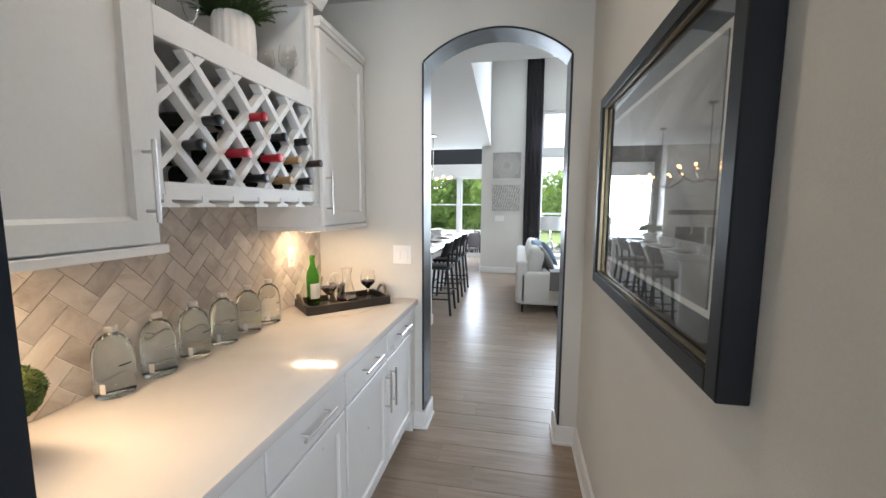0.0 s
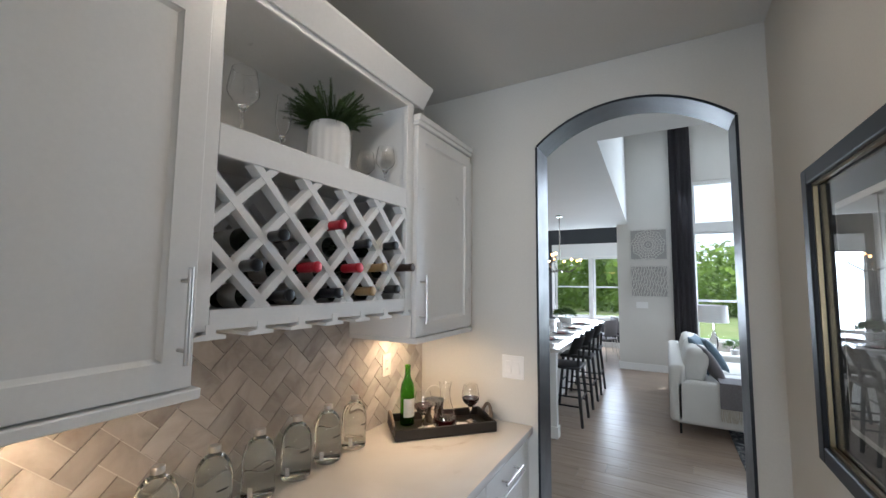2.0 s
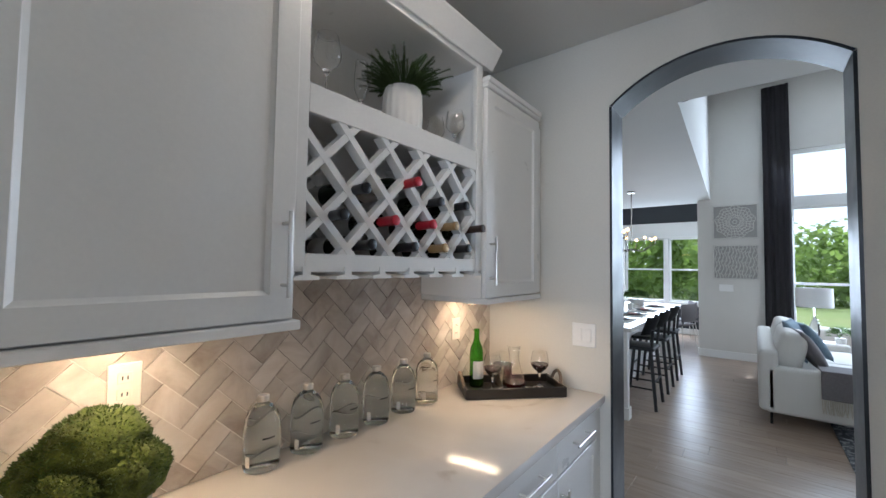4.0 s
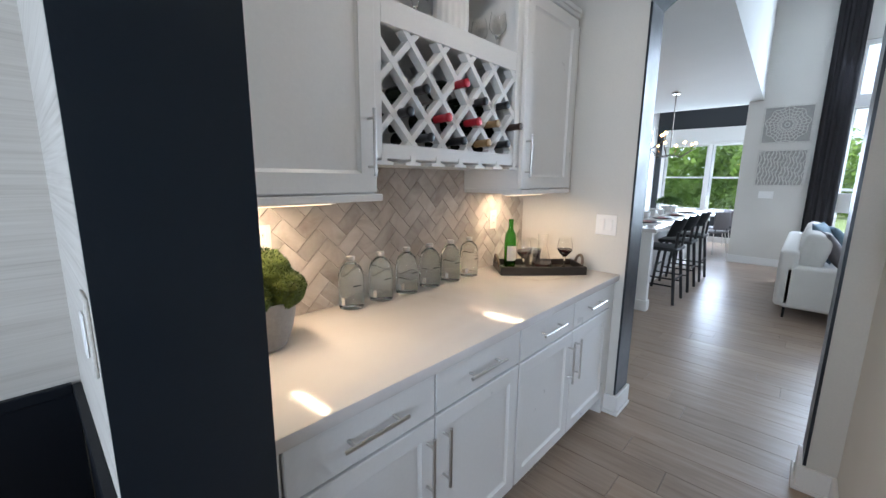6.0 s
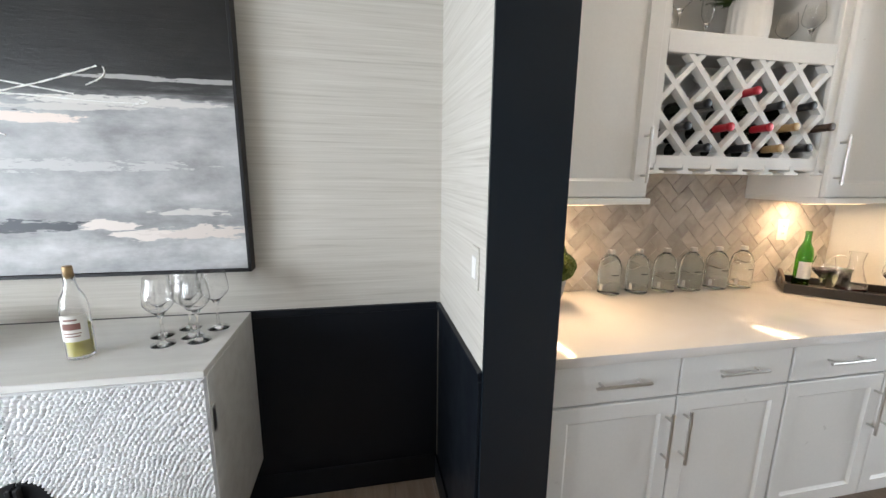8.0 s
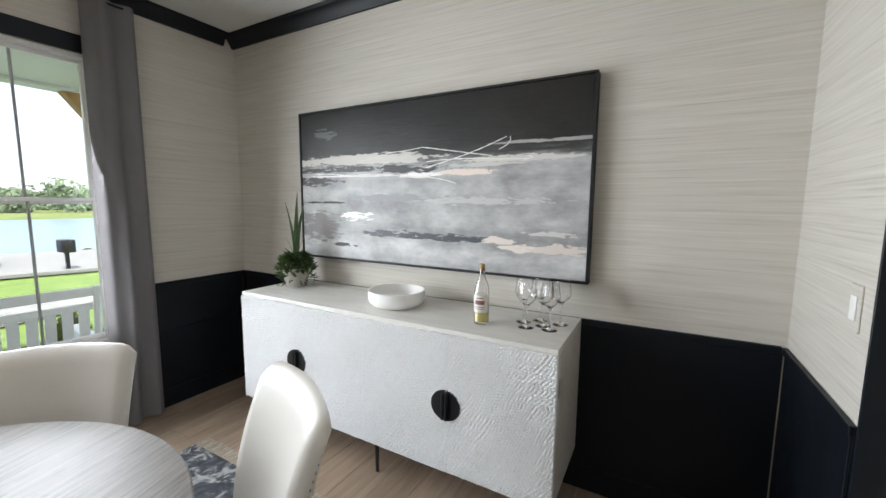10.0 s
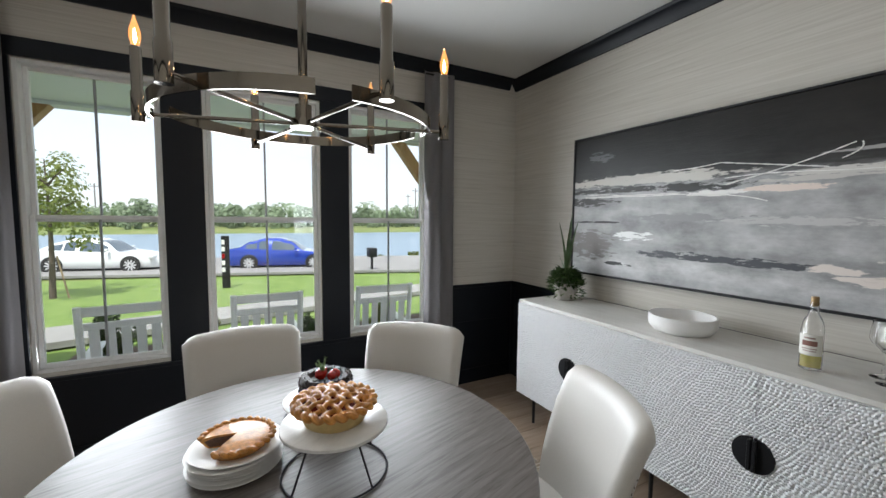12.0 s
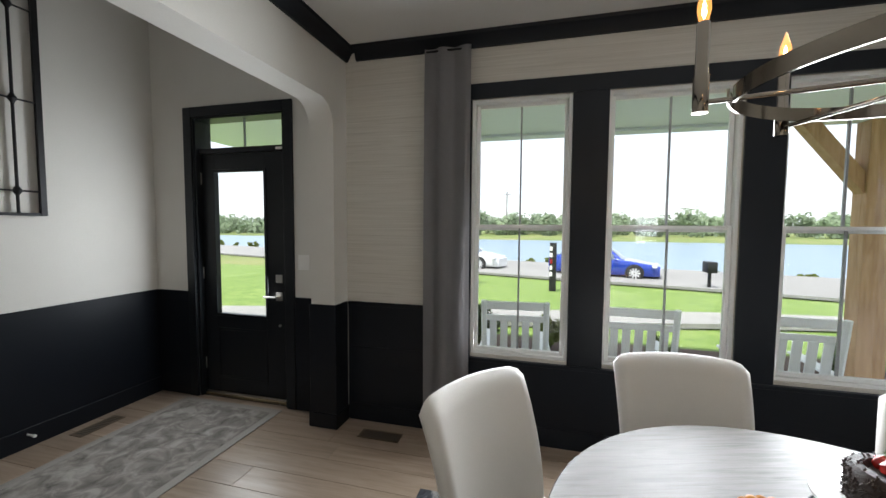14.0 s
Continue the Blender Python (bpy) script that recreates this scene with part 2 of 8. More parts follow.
def lathe(profile, seg=32, cx=0.0, cy=0.0, closed=False, wobble=None):
    """Turns (radius, height) pairs about the z axis."""
    bm = bmesh.new()
    rings = []
    for r, z in profile:
        if r < 1e-5:
            rings.append([bm.verts.new((cx, cy, z))])
        else:
            rings.append([bm.verts.new((cx + (r * (wobble(a, z) if wobble else 1)) * math.cos(a), cy + (r * (wobble(a, z) if wobble else 1)) * math.sin(a), z)) for a in (2 * math.pi * k / seg for k in range(seg))])
    if closed:
        rings.append(rings[0])
    for p, q in zip(rings, rings[1:]):
        for k in range(seg):
            j = (k + 1) % seg
            if len(p) == 1 and len(q) == 1:
                continue
            if len(p) == 1:
                bm.faces.new((p[0], q[k], q[j]))
            elif len(q) == 1:
                bm.faces.new((p[k], p[j], q[0]))
            else:
                bm.faces.new((p[k], p[j], q[j], q[k]))
    bmesh.ops.recalc_face_normals(bm, faces=bm.faces[:])
    return bm


def tube(points, radius, seg=10, bm=None, closed=False, taper=None):
    """A round bar along a line of points."""
    bm = bm or bmesh.new()
    pts = [Vector(p) for p in points]
    n = len(pts)
    rings = []
    side = None
    for i, p in enumerate(pts):
        d = (pts[(i + 1) % n] - pts[i - 1]) if closed else (pts[min(i + 1, n - 1)] - pts[max(i - 1, 0)])
        d.normalize()
        if side is None:
            side = d.orthogonal().normalized()
        side = (side - d * side.dot(d)).normalized()
        up = d.cross(side)
        r = radius * (taper(i / max(1, n - 1)) if taper else 1)
        rings.append([bm.verts.new(p + (side * math.cos(a) + up * math.sin(a)) * r) for a in (2 * math.pi * k / seg for k in range(seg))])
    for i in range(n if closed else n - 1):
        p, q = rings[i], rings[(i + 1) % n]
        for k in range(seg):
            j = (k + 1) % seg
            bm.faces.new((p[k], p[j], q[j], q[k]))
    if not closed:
        bm.faces.new(rings[0][::-1])
        bm.faces.new(rings[-1])
    return bm


def arc(cx, cy, r, a0, a1, n, z=None):
    return [((cx + r * math.cos(a), cy + r * math.sin(a)) if z is None else (cx + r * math.cos(a), cy + r * math.sin(a), z)) for a in (radians(a0 + (a1 - a0) * k / n) for k in range(n + 1))]


def mesh_of(name, bm, material, smooth=None):
    me = bpy.data.meshes.new(name)
    bm.to_mesh(me)
    bm.free()
    for mt in (material if isinstance(material, (list, tuple)) else [material]):
        me.materials.append(mt)
    if smooth:
        me.shade_smooth()
        me.set_sharp_from_angle(angle=radians(smooth))
    return me


def part(name, bm, material, parent=None, label="", smooth=40, m=None):
    ob = new(name, mesh_of(name, bm, material, smooth))
    if parent:
        ob.parent = parent
    if m is not None:
        ob.matrix_basis = m
    if label:
        tagged(ob, label)
    return ob


def thing(name, label, category, m=None, group="", kind=""):
    ob = new(name)
    ob.empty_display_size = 0.1
    if m is not None:
        ob.matrix_basis = m
    return tagged(ob, label, category, group, kind)


def solid(name, bm, material, label, category, m=None, group="", kind="", smooth=40):
    ob = part(name, bm, material, None, "", smooth, m)
    return tagged(ob, label, category, group, kind)


def structure(name, bm, material, label, category, smooth=35):
    return solid(name, bm, material, label, category, kind="structure", smooth=smooth)


# ------------------------------------------------------------ plan
WX, EX = -0.778, 3.55          # dining: west wall, line of the foyer opening
SY, NY = -2.70, 0.83          # dining: window wall, wall towards the pantry
PW, PE = -0.87, 0.85          # pantry: splashback wall, picture wall
PS, PN = 1.045, 3.16           # pantry: south and north faces
WT = 0.20                     # thickness of the walls with the arches
CZ = 2.76                     # ceiling
AL, AR, ASP, AAP = -0.137, 0.731, 2.370, 2.537  # far arch: sides, spring, crown
NAL, NAR = -0.097, 0.825        # near arch: sides
CTOP = 0.895                  # top of the pantry counter
FX, FZ = 5.40, 3.70           # foyer: east wall, ceiling
RAIL = 0.91                   # top of the dark wainscot
LY = 9.49                     # living room: window wall
LXW, LXE = -4.2, 5.4
HZ = 5.40                     # living room: high ceiling
KX, KZ = -0.18, 2.78          # kitchen: edge and height of the low ceiling
NKY = 12.0                    # nook: window wall


def arch_line(al, ar, grow=0.0, n=20):
    """The arch's curve from its right spring to its left one, grown outwards."""
    half, rise = (ar - al) / 2, AAP - ASP
    R = (half * half + rise * rise) / (2 * rise)
    cx, cz = (al + ar) / 2, AAP - R
    a = math.asin(half / R)
    return [(cx + (R + grow) * math.sin(a - 2 * a * k / n), cz + (R + grow) * math.cos(a - 2 * a * k / n)) for k in range(n + 1)]


def arched_wall(bm, x0, x1, y0, y1, z1, al, ar):
    """A wall along x with the arched doorway through it, cut from one outline."""
    lo, hi = al - 0.012, ar + 0.012
    line = [(min(max(x, lo), hi), z) for x, z in arch_line(al, ar, 0.012)]
    line[0], line[-1] = (hi, line[0][1]), (lo, line[-1][1])
    return prism(bm, [(x0, 0), (x0, z1), (x1, z1), (x1, 0), (hi, 0)] + line + [(lo, 0)], "y", y0, y1)


def arch_lining(name, y0, y1, base, al, ar):
    """Dark board that lines the doorway: two uprights and the curve."""
    jm = boxes((al - 0.012, y0, base, al, y1, ASP), (ar, y0, base, ar + 0.012, y1, ASP))
    inner, outer = arch_line(al, ar), arch_line(al, ar, 0.012)
    prism(jm, inner + outer[::-1], "y", y0, y1)
    return structure(name, jm, M["navy_arch"], "blue-black painted board lining the arched doorway", "door frame")


# ------------------------------------------------------------ structure
structure("ground_slab", boxes((-6.0, -3.0, -0.30, 6.2, 13.0, -0.02)), M["joint"], "dark subfloor under the oak planks", "floor")
structure("ceiling_dining", boxes((WX - 0.2, SY - 0.2, CZ, EX + 0.1, NY + WT, CZ + 0.15)), M["ceiling"], "matt white painted dining room ceiling", "ceiling")
structure("ceiling_pantry", boxes((PW - 0.15, PS, CZ + 0.002, PE + 0.15, PN + WT, CZ + 0.15)), M["ceiling"], "matt white painted pantry ceiling", "ceiling")
structure("ceiling_foyer", boxes((EX + 0.1, SY - 0.2, FZ, FX + 0.2, PN + WT, FZ + 0.15)), M["ceiling"], "high white painted foyer ceiling", "ceiling")
VY = 4.39                     # where the vault over the living room starts to rise
bm = bmesh.new()
prism(bm, [(VY, KZ), (LY + 0.2, 4.80), (LY + 0.2, 4.95), (VY, 2.95)], "x", KX - 0.25, LXE + 0.2)
structure("ceiling_living", bm, M["ceiling"], "white vaulted ceiling rising over the living room", "ceiling")
bm = bmesh.new()
prism(bm, [(LXW - 0.2, PN + WT), (LXE + 0.2, PN + WT), (LXE + 0.2, VY), (0.0, VY), (KX, LY + 0.2), (LXW - 0.2, LY + 0.2)], "z", KZ, KZ + 0.12)
structure("ceiling_kitchen", bm, M["ceiling"], "low flat white kitchen ceiling", "ceiling")
bm = bmesh.new()
_tri = [[bm.verts.new((x + d, y, z)) for x, y, z in ((0.0, VY + 0.05, KZ + 0.002), (KX, LY, KZ + 0.002), (KX, LY, 4.74))] for d in (0.0, -0.12)]
bm.faces.new(_tri[0])
bm.faces.new(_tri[1][::-1])
for k in range(3):
    bm.faces.new((_tri[0][k], _tri[1][k], _tri[1][(k + 1) % 3], _tri[0][(k + 1) % 3]))
bmesh.ops.recalc_face_normals(bm, faces=bm.faces[:])
structure("ceiling_drop", bm, M["ceiling"], "white drop face between the low and the vaulted ceiling", "ceiling")
structure("ceiling_nook", boxes((LXW - 0.2, LY + 0.2, 3.35, KX + 0.1, NKY + 0.2, 3.5)), M["ceiling"], "white nook ceiling", "ceiling")
structure("wall_kitchen_gable", boxes((LXW - 0.2, LY + 0.2, KZ, KX, LY + 0.3, 3.5)), M["wall_foyer"], "pale painted strip over the nook opening", "wall")

# dining west wall: papered above, dark below
structure("wall_dining_west", boxes((WX - 0.2, SY - 0.2, 0, WX, NY, CZ)), M["paper_x"], "beige grasscloth papered wall above dark wainscot", "wall")
# wall between dining room and pantry
bm = bmesh.new()
arched_wall(bm, WX - 0.2, 3.75, NY, PS, CZ, NAL, NAR)
structure("wall_dining_north", bm, M["paper_x"], "beige grasscloth papered wall with an arched doorway", "wall")
arch_lining("door_frame_1", NY - 0.003, PS + 0.009, 0.0, NAL, NAR)
# pantry walls
structure("wall_pantry_west", boxes((PW - 0.15, PS, 0, PW, PN, CZ)), M["wall"], "greige painted pantry wall behind the cabinets", "wall")
structure("wall_pantry_east", boxes((PE, PS, 0, PE + 0.15, PN, CZ)), M["wall"], "greige painted pantry wall with a framed picture", "wall")
structure("wall_pantry_south", boxes((PW, PS, 0, NAL - 0.014, PS + 0.006, CZ), (NAR + 0.014, PS, 0, PE, PS + 0.006, CZ)), M["wall"], "greige painted pantry side of the dining room wall", "wall")
bm = bmesh.new()
arched_wall(bm, LXW - 0.2, LXE + 0.2, PN, PN + WT, CZ, AL, AR)
box(bm, KX, PN + 0.05, CZ, LXE + 0.2, PN + WT, HZ)
structure("wall_pantry_north", bm, M["wall"], "greige painted wall with an arched doorway", "wall")
arch_lining("door_frame_2", PN - 0.003, PN + WT + 0.003, 0.125, AL, AR)
structure("baseboard_pantry", boxes((AL - 0.16, PN - 0.016, 0, AL + 0.016, PN, 0.12), (AL, PN, 0, AL + 0.016, PN + WT, 0.12), (AL - 0.2, PN + WT, 0, AL + 0.016, PN + WT + 0.016, 0.12),
          (AR - 0.016, PN - 0.016, 0, PE - 0.016, PN, 0.12), (AR - 0.016, PN, 0, AR, PN + WT, 0.12), (PE - 0.016, PS + 0.01, 0, PE, PN, 0.12), bevel=0.003), M["trim"], "white painted baseboard round the arch and along the wall", "baseboard")
structure("shoe_moulding", boxes((AL - 0.16, PN - 0.030, 0, AL + 0.030, PN - 0.016, 0.02), (AL + 0.016, PN - 0.016, 0, AL + 0.030, PN + WT, 0.02), (AR - 0.030, PN - 0.030, 0, PE - 0.03, PN - 0.016, 0.02), (AR - 0.030, PN - 0.016, 0, AR - 0.016, PN + WT, 0.02), (PE - 0.030, PS + 0.01, 0, PE - 0.016, PN - 0.016, 0.02), bevel=0.004), M["trim"], "thin white shoe moulding along the baseboard", "trim")

# window wall of dining room and foyer, with its openings
WINS = ((1.95, 2.60), (1.005, 1.735), (0.13, 0.80))   # glazed units, from the foyer side to the sideboard
WZ0, WZ1 = 0.59, 2.335
DX0, DX1, DZ1 = 4.08, 4.976, 2.376                      # door and transom opening
bm = bmesh.new()
y0, y1 = SY - 0.16, SY
box(bm, WX - 0.2, y0, 0, WINS[2][0], y1, CZ)
for a, b in ((WINS[2][1], WINS[1][0]), (WINS[1][1], WINS[0][0])):
    box(bm, a, y0, WZ0, b, y1, WZ1)
box(bm, WINS[2][0], y0, 0, WINS[0][1], y1, WZ0)
box(bm, WINS[2][0], y0, WZ1, WINS[0][1], y1, CZ)
box(bm, WINS[0][1], y0, 0, EX, y1, CZ)
structure("wall_dining_south", bm, M["paper_x"], "beige grasscloth papered wall with three tall windows", "wall")
structure("wall_foyer_south", boxes((EX, y0, 0, DX0, y1, FZ), (DX0, y0, DZ1, DX1, y1, FZ), (DX1, y0, 0, FX + 0.2, y1, FZ)), M["wall_foyer"], "pale painted foyer wall round the front door", "wall")
structure("wall_foyer_east", boxes((FX, SY, 0, FX + 0.2, PN, FZ)), M["wall_foyer"], "pale painted foyer wall above dark wainscot", "wall")
# opening between dining room and foyer: short pier, header with rounded corner
bm = boxes((EX, SY, RAIL, 3.74, -2.515, CZ), (EX, -2.515, 2.335, 3.74, NY, CZ), (EX, SY, CZ, 3.74, PN, FZ))
prism(bm, [(-2.515, 2.335), (-2.515, 2.175)] + [(-2.515 + 0.16 * (1 - math.cos(radians(a))), 2.175 + 0.16 * math.sin(radians(a))) for a in range(10, 91, 10)], "x", EX, 3.74)
structure("wall_foyer_header", bm, M["wall_foyer"], "pale painted pier and header of the foyer opening", "wall")
structure("wainscot_pier", boxes((EX - 0.012, SY + 0.02, 0.11, 3.752, -2.503, RAIL), (EX - 0.020, SY + 0.02, 0, 3.760, -2.495, 0.11), bevel=0.003), M["navy"], "black painted pier base", "wainscot")
# dark wainscot boards with rails and stiles
def wainscot(name, rows_):
    structure(name, boxes(*rows_, bevel=0.002), M["navy"], "blue-black painted panelled wainscot", "wainscot")
wainscot("wainscot_west", [(WX, SY + 0.012, 0.0, WX + 0.010, NY - 0.012, RAIL - 0.03), (WX, SY + 0.012, RAIL - 0.03, WX + 0.018, NY - 0.018, RAIL), (WX + 0.010, SY + 0.012, 0, WX + 0.02, NY - 0.012, 0.13)])
wainscot("wainscot_north", [(WX + 0.02, NY - 0.010, 0, NAL - 0.012, NY, RAIL - 0.03), (WX + 0.018, NY - 0.018, RAIL - 0.03, NAL - 0.012, NY, RAIL), (WX + 0.02, NY - 0.02, 0, NAL - 0.012, NY - 0.01, 0.13), (NAL - 0.07, NY - 0.014, 0.13, NAL - 0.012, NY - 0.010, RAIL - 0.03)])
wainscot("wainscot_south", [(WX + 0.02, SY, 0, EX - 0.012, SY + 0.010, WZ0 - 0.02), (WX + 0.02, SY, WZ0 - 0.02, WINS[2][0] - 0.09, SY + 0.010, RAIL - 0.03), (WINS[0][1] + 0.09, SY, WZ0 - 0.02, EX - 0.012, SY + 0.010, RAIL - 0.03), (WX + 0.02, SY, RAIL - 0.03, WINS[2][0] - 0.09, SY + 0.018, RAIL), (WINS[0][1] + 0.09, SY, RAIL - 0.03, EX - 0.012, SY + 0.018, RAIL), (WX + 0.02, SY + 0.01, 0, EX - 0.024, SY + 0.02, 0.13)])
wainscot("wainscot_foyer", [(3.762, SY, 0, DX0 - 0.075, SY + 0.012, RAIL), (DX1 + 0.075, SY, 0, FX - 0.012, SY + 0.012, RAIL), (FX - 0.012, SY, 0, FX, PN, RAIL), (FX - 0.024, SY + 0.012, 0, FX - 0.012, PN, 0.13)])
# dark crown moulding round the dining room
def crown(name, pts_axis, a, b, at_, flip):
    prof = [(0, 0), (0, -0.085), (0.018, -0.085), (0.026, -0.07), (0.05, -0.03), (0.075, -0.018), (0.085, 0)]
    bm_ = bmesh.new()
    prism(bm_, [(at_ + flip * p, CZ - 0.002 + q) for p, q in prof], pts_axis, a, b)
    structure(name, bm_, M["navy"], "glossy black crown moulding under the ceiling", "crown moulding")
crown("crown_west", "y", SY, NY, WX, 1)
crown("crown_south", "x", WX + 0.09, EX - 0.09, SY, 1)
crown("crown_north", "x", WX + 0.09, EX - 0.09, NY, -1)
crown("crown_east", "y", SY, NY, EX, -1)
# window surround in dark paint
bm = boxes((WINS[2][0] - 0.09, SY, WZ1, WINS[0][1] + 0.09, SY + 0.022, WZ1 + 0.10), (WINS[2][0] - 0.09, SY, WZ0 - 0.02, WINS[2][0], SY + 0.02, WZ1), (WINS[0][1], SY, WZ0 - 0.02, WINS[0][1] + 0.09, SY + 0.02, WZ1),
           (WINS[2][1], SY, WZ0 - 0.02, WINS[1][0], SY + 0.02, WZ1), (WINS[1][1], SY, WZ0 - 0.02, WINS[0][0], SY + 0.02, WZ1), (WINS[2][0] - 0.09, SY + 0.01, WZ0 - 0.045, WINS[0][1] + 0.09, SY + 0.03, WZ0 - 0.02), bevel=0.002)
structure("window_trim", bm, M["navy"], "blue-black painted casing round the windows", "trim")


def window_unit(name, x0, x1, z0, z1, y, depth=0.09, bar=True, mid=None, out=-1):
    """Double-hung white window: frame, sashes, a thin bar between the panes, glass. out: the way to the weather."""
    w = thing(name, "white vinyl double-hung window with a thin centre bar", "window", kind="structure")
    fr = 0.022
    ya, yb = sorted((y, y + out * depth))
    part("window_frame", boxes((x0, ya, z0, x0 + fr, yb, z1), (x1 - fr, ya, z0, x1, yb, z1), (x0 + fr, ya, z0, x1 - fr, yb, z0 + fr), (x0 + fr, ya, z1 - fr, x1 - fr, yb, z1), bevel=0.003), M["vinyl"], w)
    mid = mid or (z0 + z1) / 2
    for nm, a, b, k in (("lower_sash", z0 + fr, mid + 0.02, 0.25), ("upper_sash", mid - 0.02, z1 - fr, 0.6)):
        s0, s1 = sorted((y + out * depth * k, y + out * (depth * k + 0.03)))
        r = 0.024
        xa, xb = x0 + fr, x1 - fr
        sash = part(nm, boxes((xa, s0, a, xa + r, s1, b), (xb - r, s0, a, xb, s1, b), (xa + r, s0, a, xb - r, s1, a + r), (xa + r, s0, b - r, xb - r, s1, b), bevel=0.003), M["vinyl"], w)
        g = part("pane", boxes((xa + r, (s0 + s1) / 2 - 0.002, a + r, xb - r, (s0 + s1) / 2 + 0.002, b - r)), M["pane"], sash)
        g.visible_shadow = False
        if bar:
            xm = (x0 + x1) / 2
            part("glazing_bar", boxes((xm - 0.006, (s0 + s1) / 2 - 0.007, a + r, xm + 0.006, (s0 + s1) / 2 + 0.007, b - r)), M["grey_bar"], sash)
    return w


M["grey_bar"] = mat("grey glazing bar", (0.30, 0.31, 0.32), 0.4, 0.3, grain=0.05)
for i, (a, b) in enumerate(WINS):
    window_unit("window_%d" % (i + 1), a, b, WZ0, WZ1, SY - 0.012, mid=1.475)

structure("wainscot_corner", boxes((WX, SY, 0, WX + 0.034, SY + 0.034, RAIL), bevel=0.002), M["navy"], "black painted corner post of the wainscot", "wainscot")


# ------------------------------------------------------------ pantry
def bar_handle(parent, p, q, out, r=0.006, stand=0.034):
    """Steel bar pull between p and q, standing off along out, on two posts."""
    p, q, out = Vector(p), Vector(q), Vector(out)
    bm_ = tube([p + out * stand, q + out * stand], r, 10)
    for k in (0.14, 0.86):
        c = p.lerp(q, k)
        tube([c, c + out * stand], r * 0.8, 8, bm_)
    return part("handle", bm_, M["steel"], parent, "brushed steel bar handle")


def shaker(parent, name, y0, y1, z0, z1, x, rail=0.058, thick=0.02):
    """Framed front in the plane of x, facing +x, with a recessed panel and a bead."""
    bm_ = bmesh.new()
    loops = []
    for g, d in ((0, -thick), (0, -0.003), (0.003, 0), (rail, 0), (rail + 0.002, -0.003), (rail + 0.010, -0.0085), (rail + 0.011, -0.009)):
        loops.append([bm_.verts.new((x + d, p, q)) for p, q in ((y0 + g, z0 + g), (y1 - g, z0 + g), (y1 - g, z1 - g), (y0 + g, z1 - g))])
    for p, q in zip(loops, loops[1:]):
        for k in range(4):
            bm_.faces.new((p[k], p[(k + 1) % 4], q[(k + 1) % 4], q[k]))
    bm_.faces.new(loops[0][::-1])
    bm_.faces.new(loops[-1])
    bmesh.ops.recalc_face_normals(bm_, faces=bm_.faces[:])
    return part(name, bm_, M["white"], parent, smooth=20)


CF = -0.197   # front of the base cabinets
def base_cabinet(y0, y1):
    c = thing("base_cabinet", "white shaker base cabinet with two drawers and two doors", "cabinet", pose(0, 0, 0), "base cabinets in the pantry")
    part("body", boxes((PW, y0, 0.105, CF - 0.022, y1, CTOP - 0.039), (PW, y0, 0.0, CF - 0.095, y1, 0.105)), M["white"], c)
    ym = (y0 + y1) / 2
    for a, b, side in ((y0 + 0.004, ym - 0.003, 1), (ym + 0.003, y1 - 0.004, -1)):
        d = part("drawer", boxes((CF - 0.02, a, 0.704, CF, b, CTOP - 0.043), bevel=0.003), M["white"], c)
        yc = (a + b) / 2
        bar_handle(d, (CF, yc - 0.105, 0.782), (CF, yc + 0.105, 0.782), (1, 0, 0))
        dr = shaker(c, "door", a, b, 0.118, 0.694, CF)
        yh = b - 0.036 if side == 1 else a + 0.036
        bar_handle(dr, (CF, yh, 0.650), (CF, yh, 0.435), (1, 0, 0))
    return c


base_cabinet(1.104, 2.098)
base_cabinet(2.102, 3.096)
solid("filler_strip", boxes((PW, 3.098, 0.0, CF - 0.004, PN, CTOP - 0.039), bevel=0.002), M["white"], "white filler strip between cabinet and wall", "filler")
solid("filler_strip", boxes((PW, PS + 0.008, 0.0, CF - 0.004, 1.102, CTOP - 0.039), bevel=0.002), M["white"], "white filler strip between cabinet and wall", "filler")
solid("countertop", boxes((PW, PS + 0.008, CTOP - 0.037, -0.176, PN - 0.002, CTOP), bevel=0.003, seg=2), M["quartz"], "polished white quartz countertop with faint veins", "countertop")

# herringbone splashback
sb = tagged(part("splashback", boxes((PW, PS + 0.008, CTOP + 0.001, PW + 0.006, PN - 0.002, 1.52)), M["grout"]), "herringbone marble tile splashback behind the counter", "splashback", kind="structure")
TW, TL, GAP = 0.066, 0.132, 0.0028
def clip_box(pts, y0, y1, z0, z1):
    for axis, lim, sign in ((0, y0, 1), (0, y1, -1), (1, z0, 1), (1, z1, -1)):
        out = []
        for i, p in enumerate(pts):
            q = pts[(i + 1) % len(pts)]
            a, b = sign * (p[axis] - lim), sign * (q[axis] - lim)
            if a >= 0:
                out.append(p)
            if a * b < 0:
                t = a / (a - b)
                out.append((p[0] + (q[0] - p[0]) * t, p[1] + (q[1] - p[1]) * t))
        pts = out
        if len(pts) < 3:
            return []
    return pts
def area2(p):
    return abs(sum(p[i][0] * p[(i + 1) % len(p)][1] - p[(i + 1) % len(p)][0] * p[i][1] for i in range(len(p)))) / 2
c45 = math.sqrt(0.5)
_tiles = []
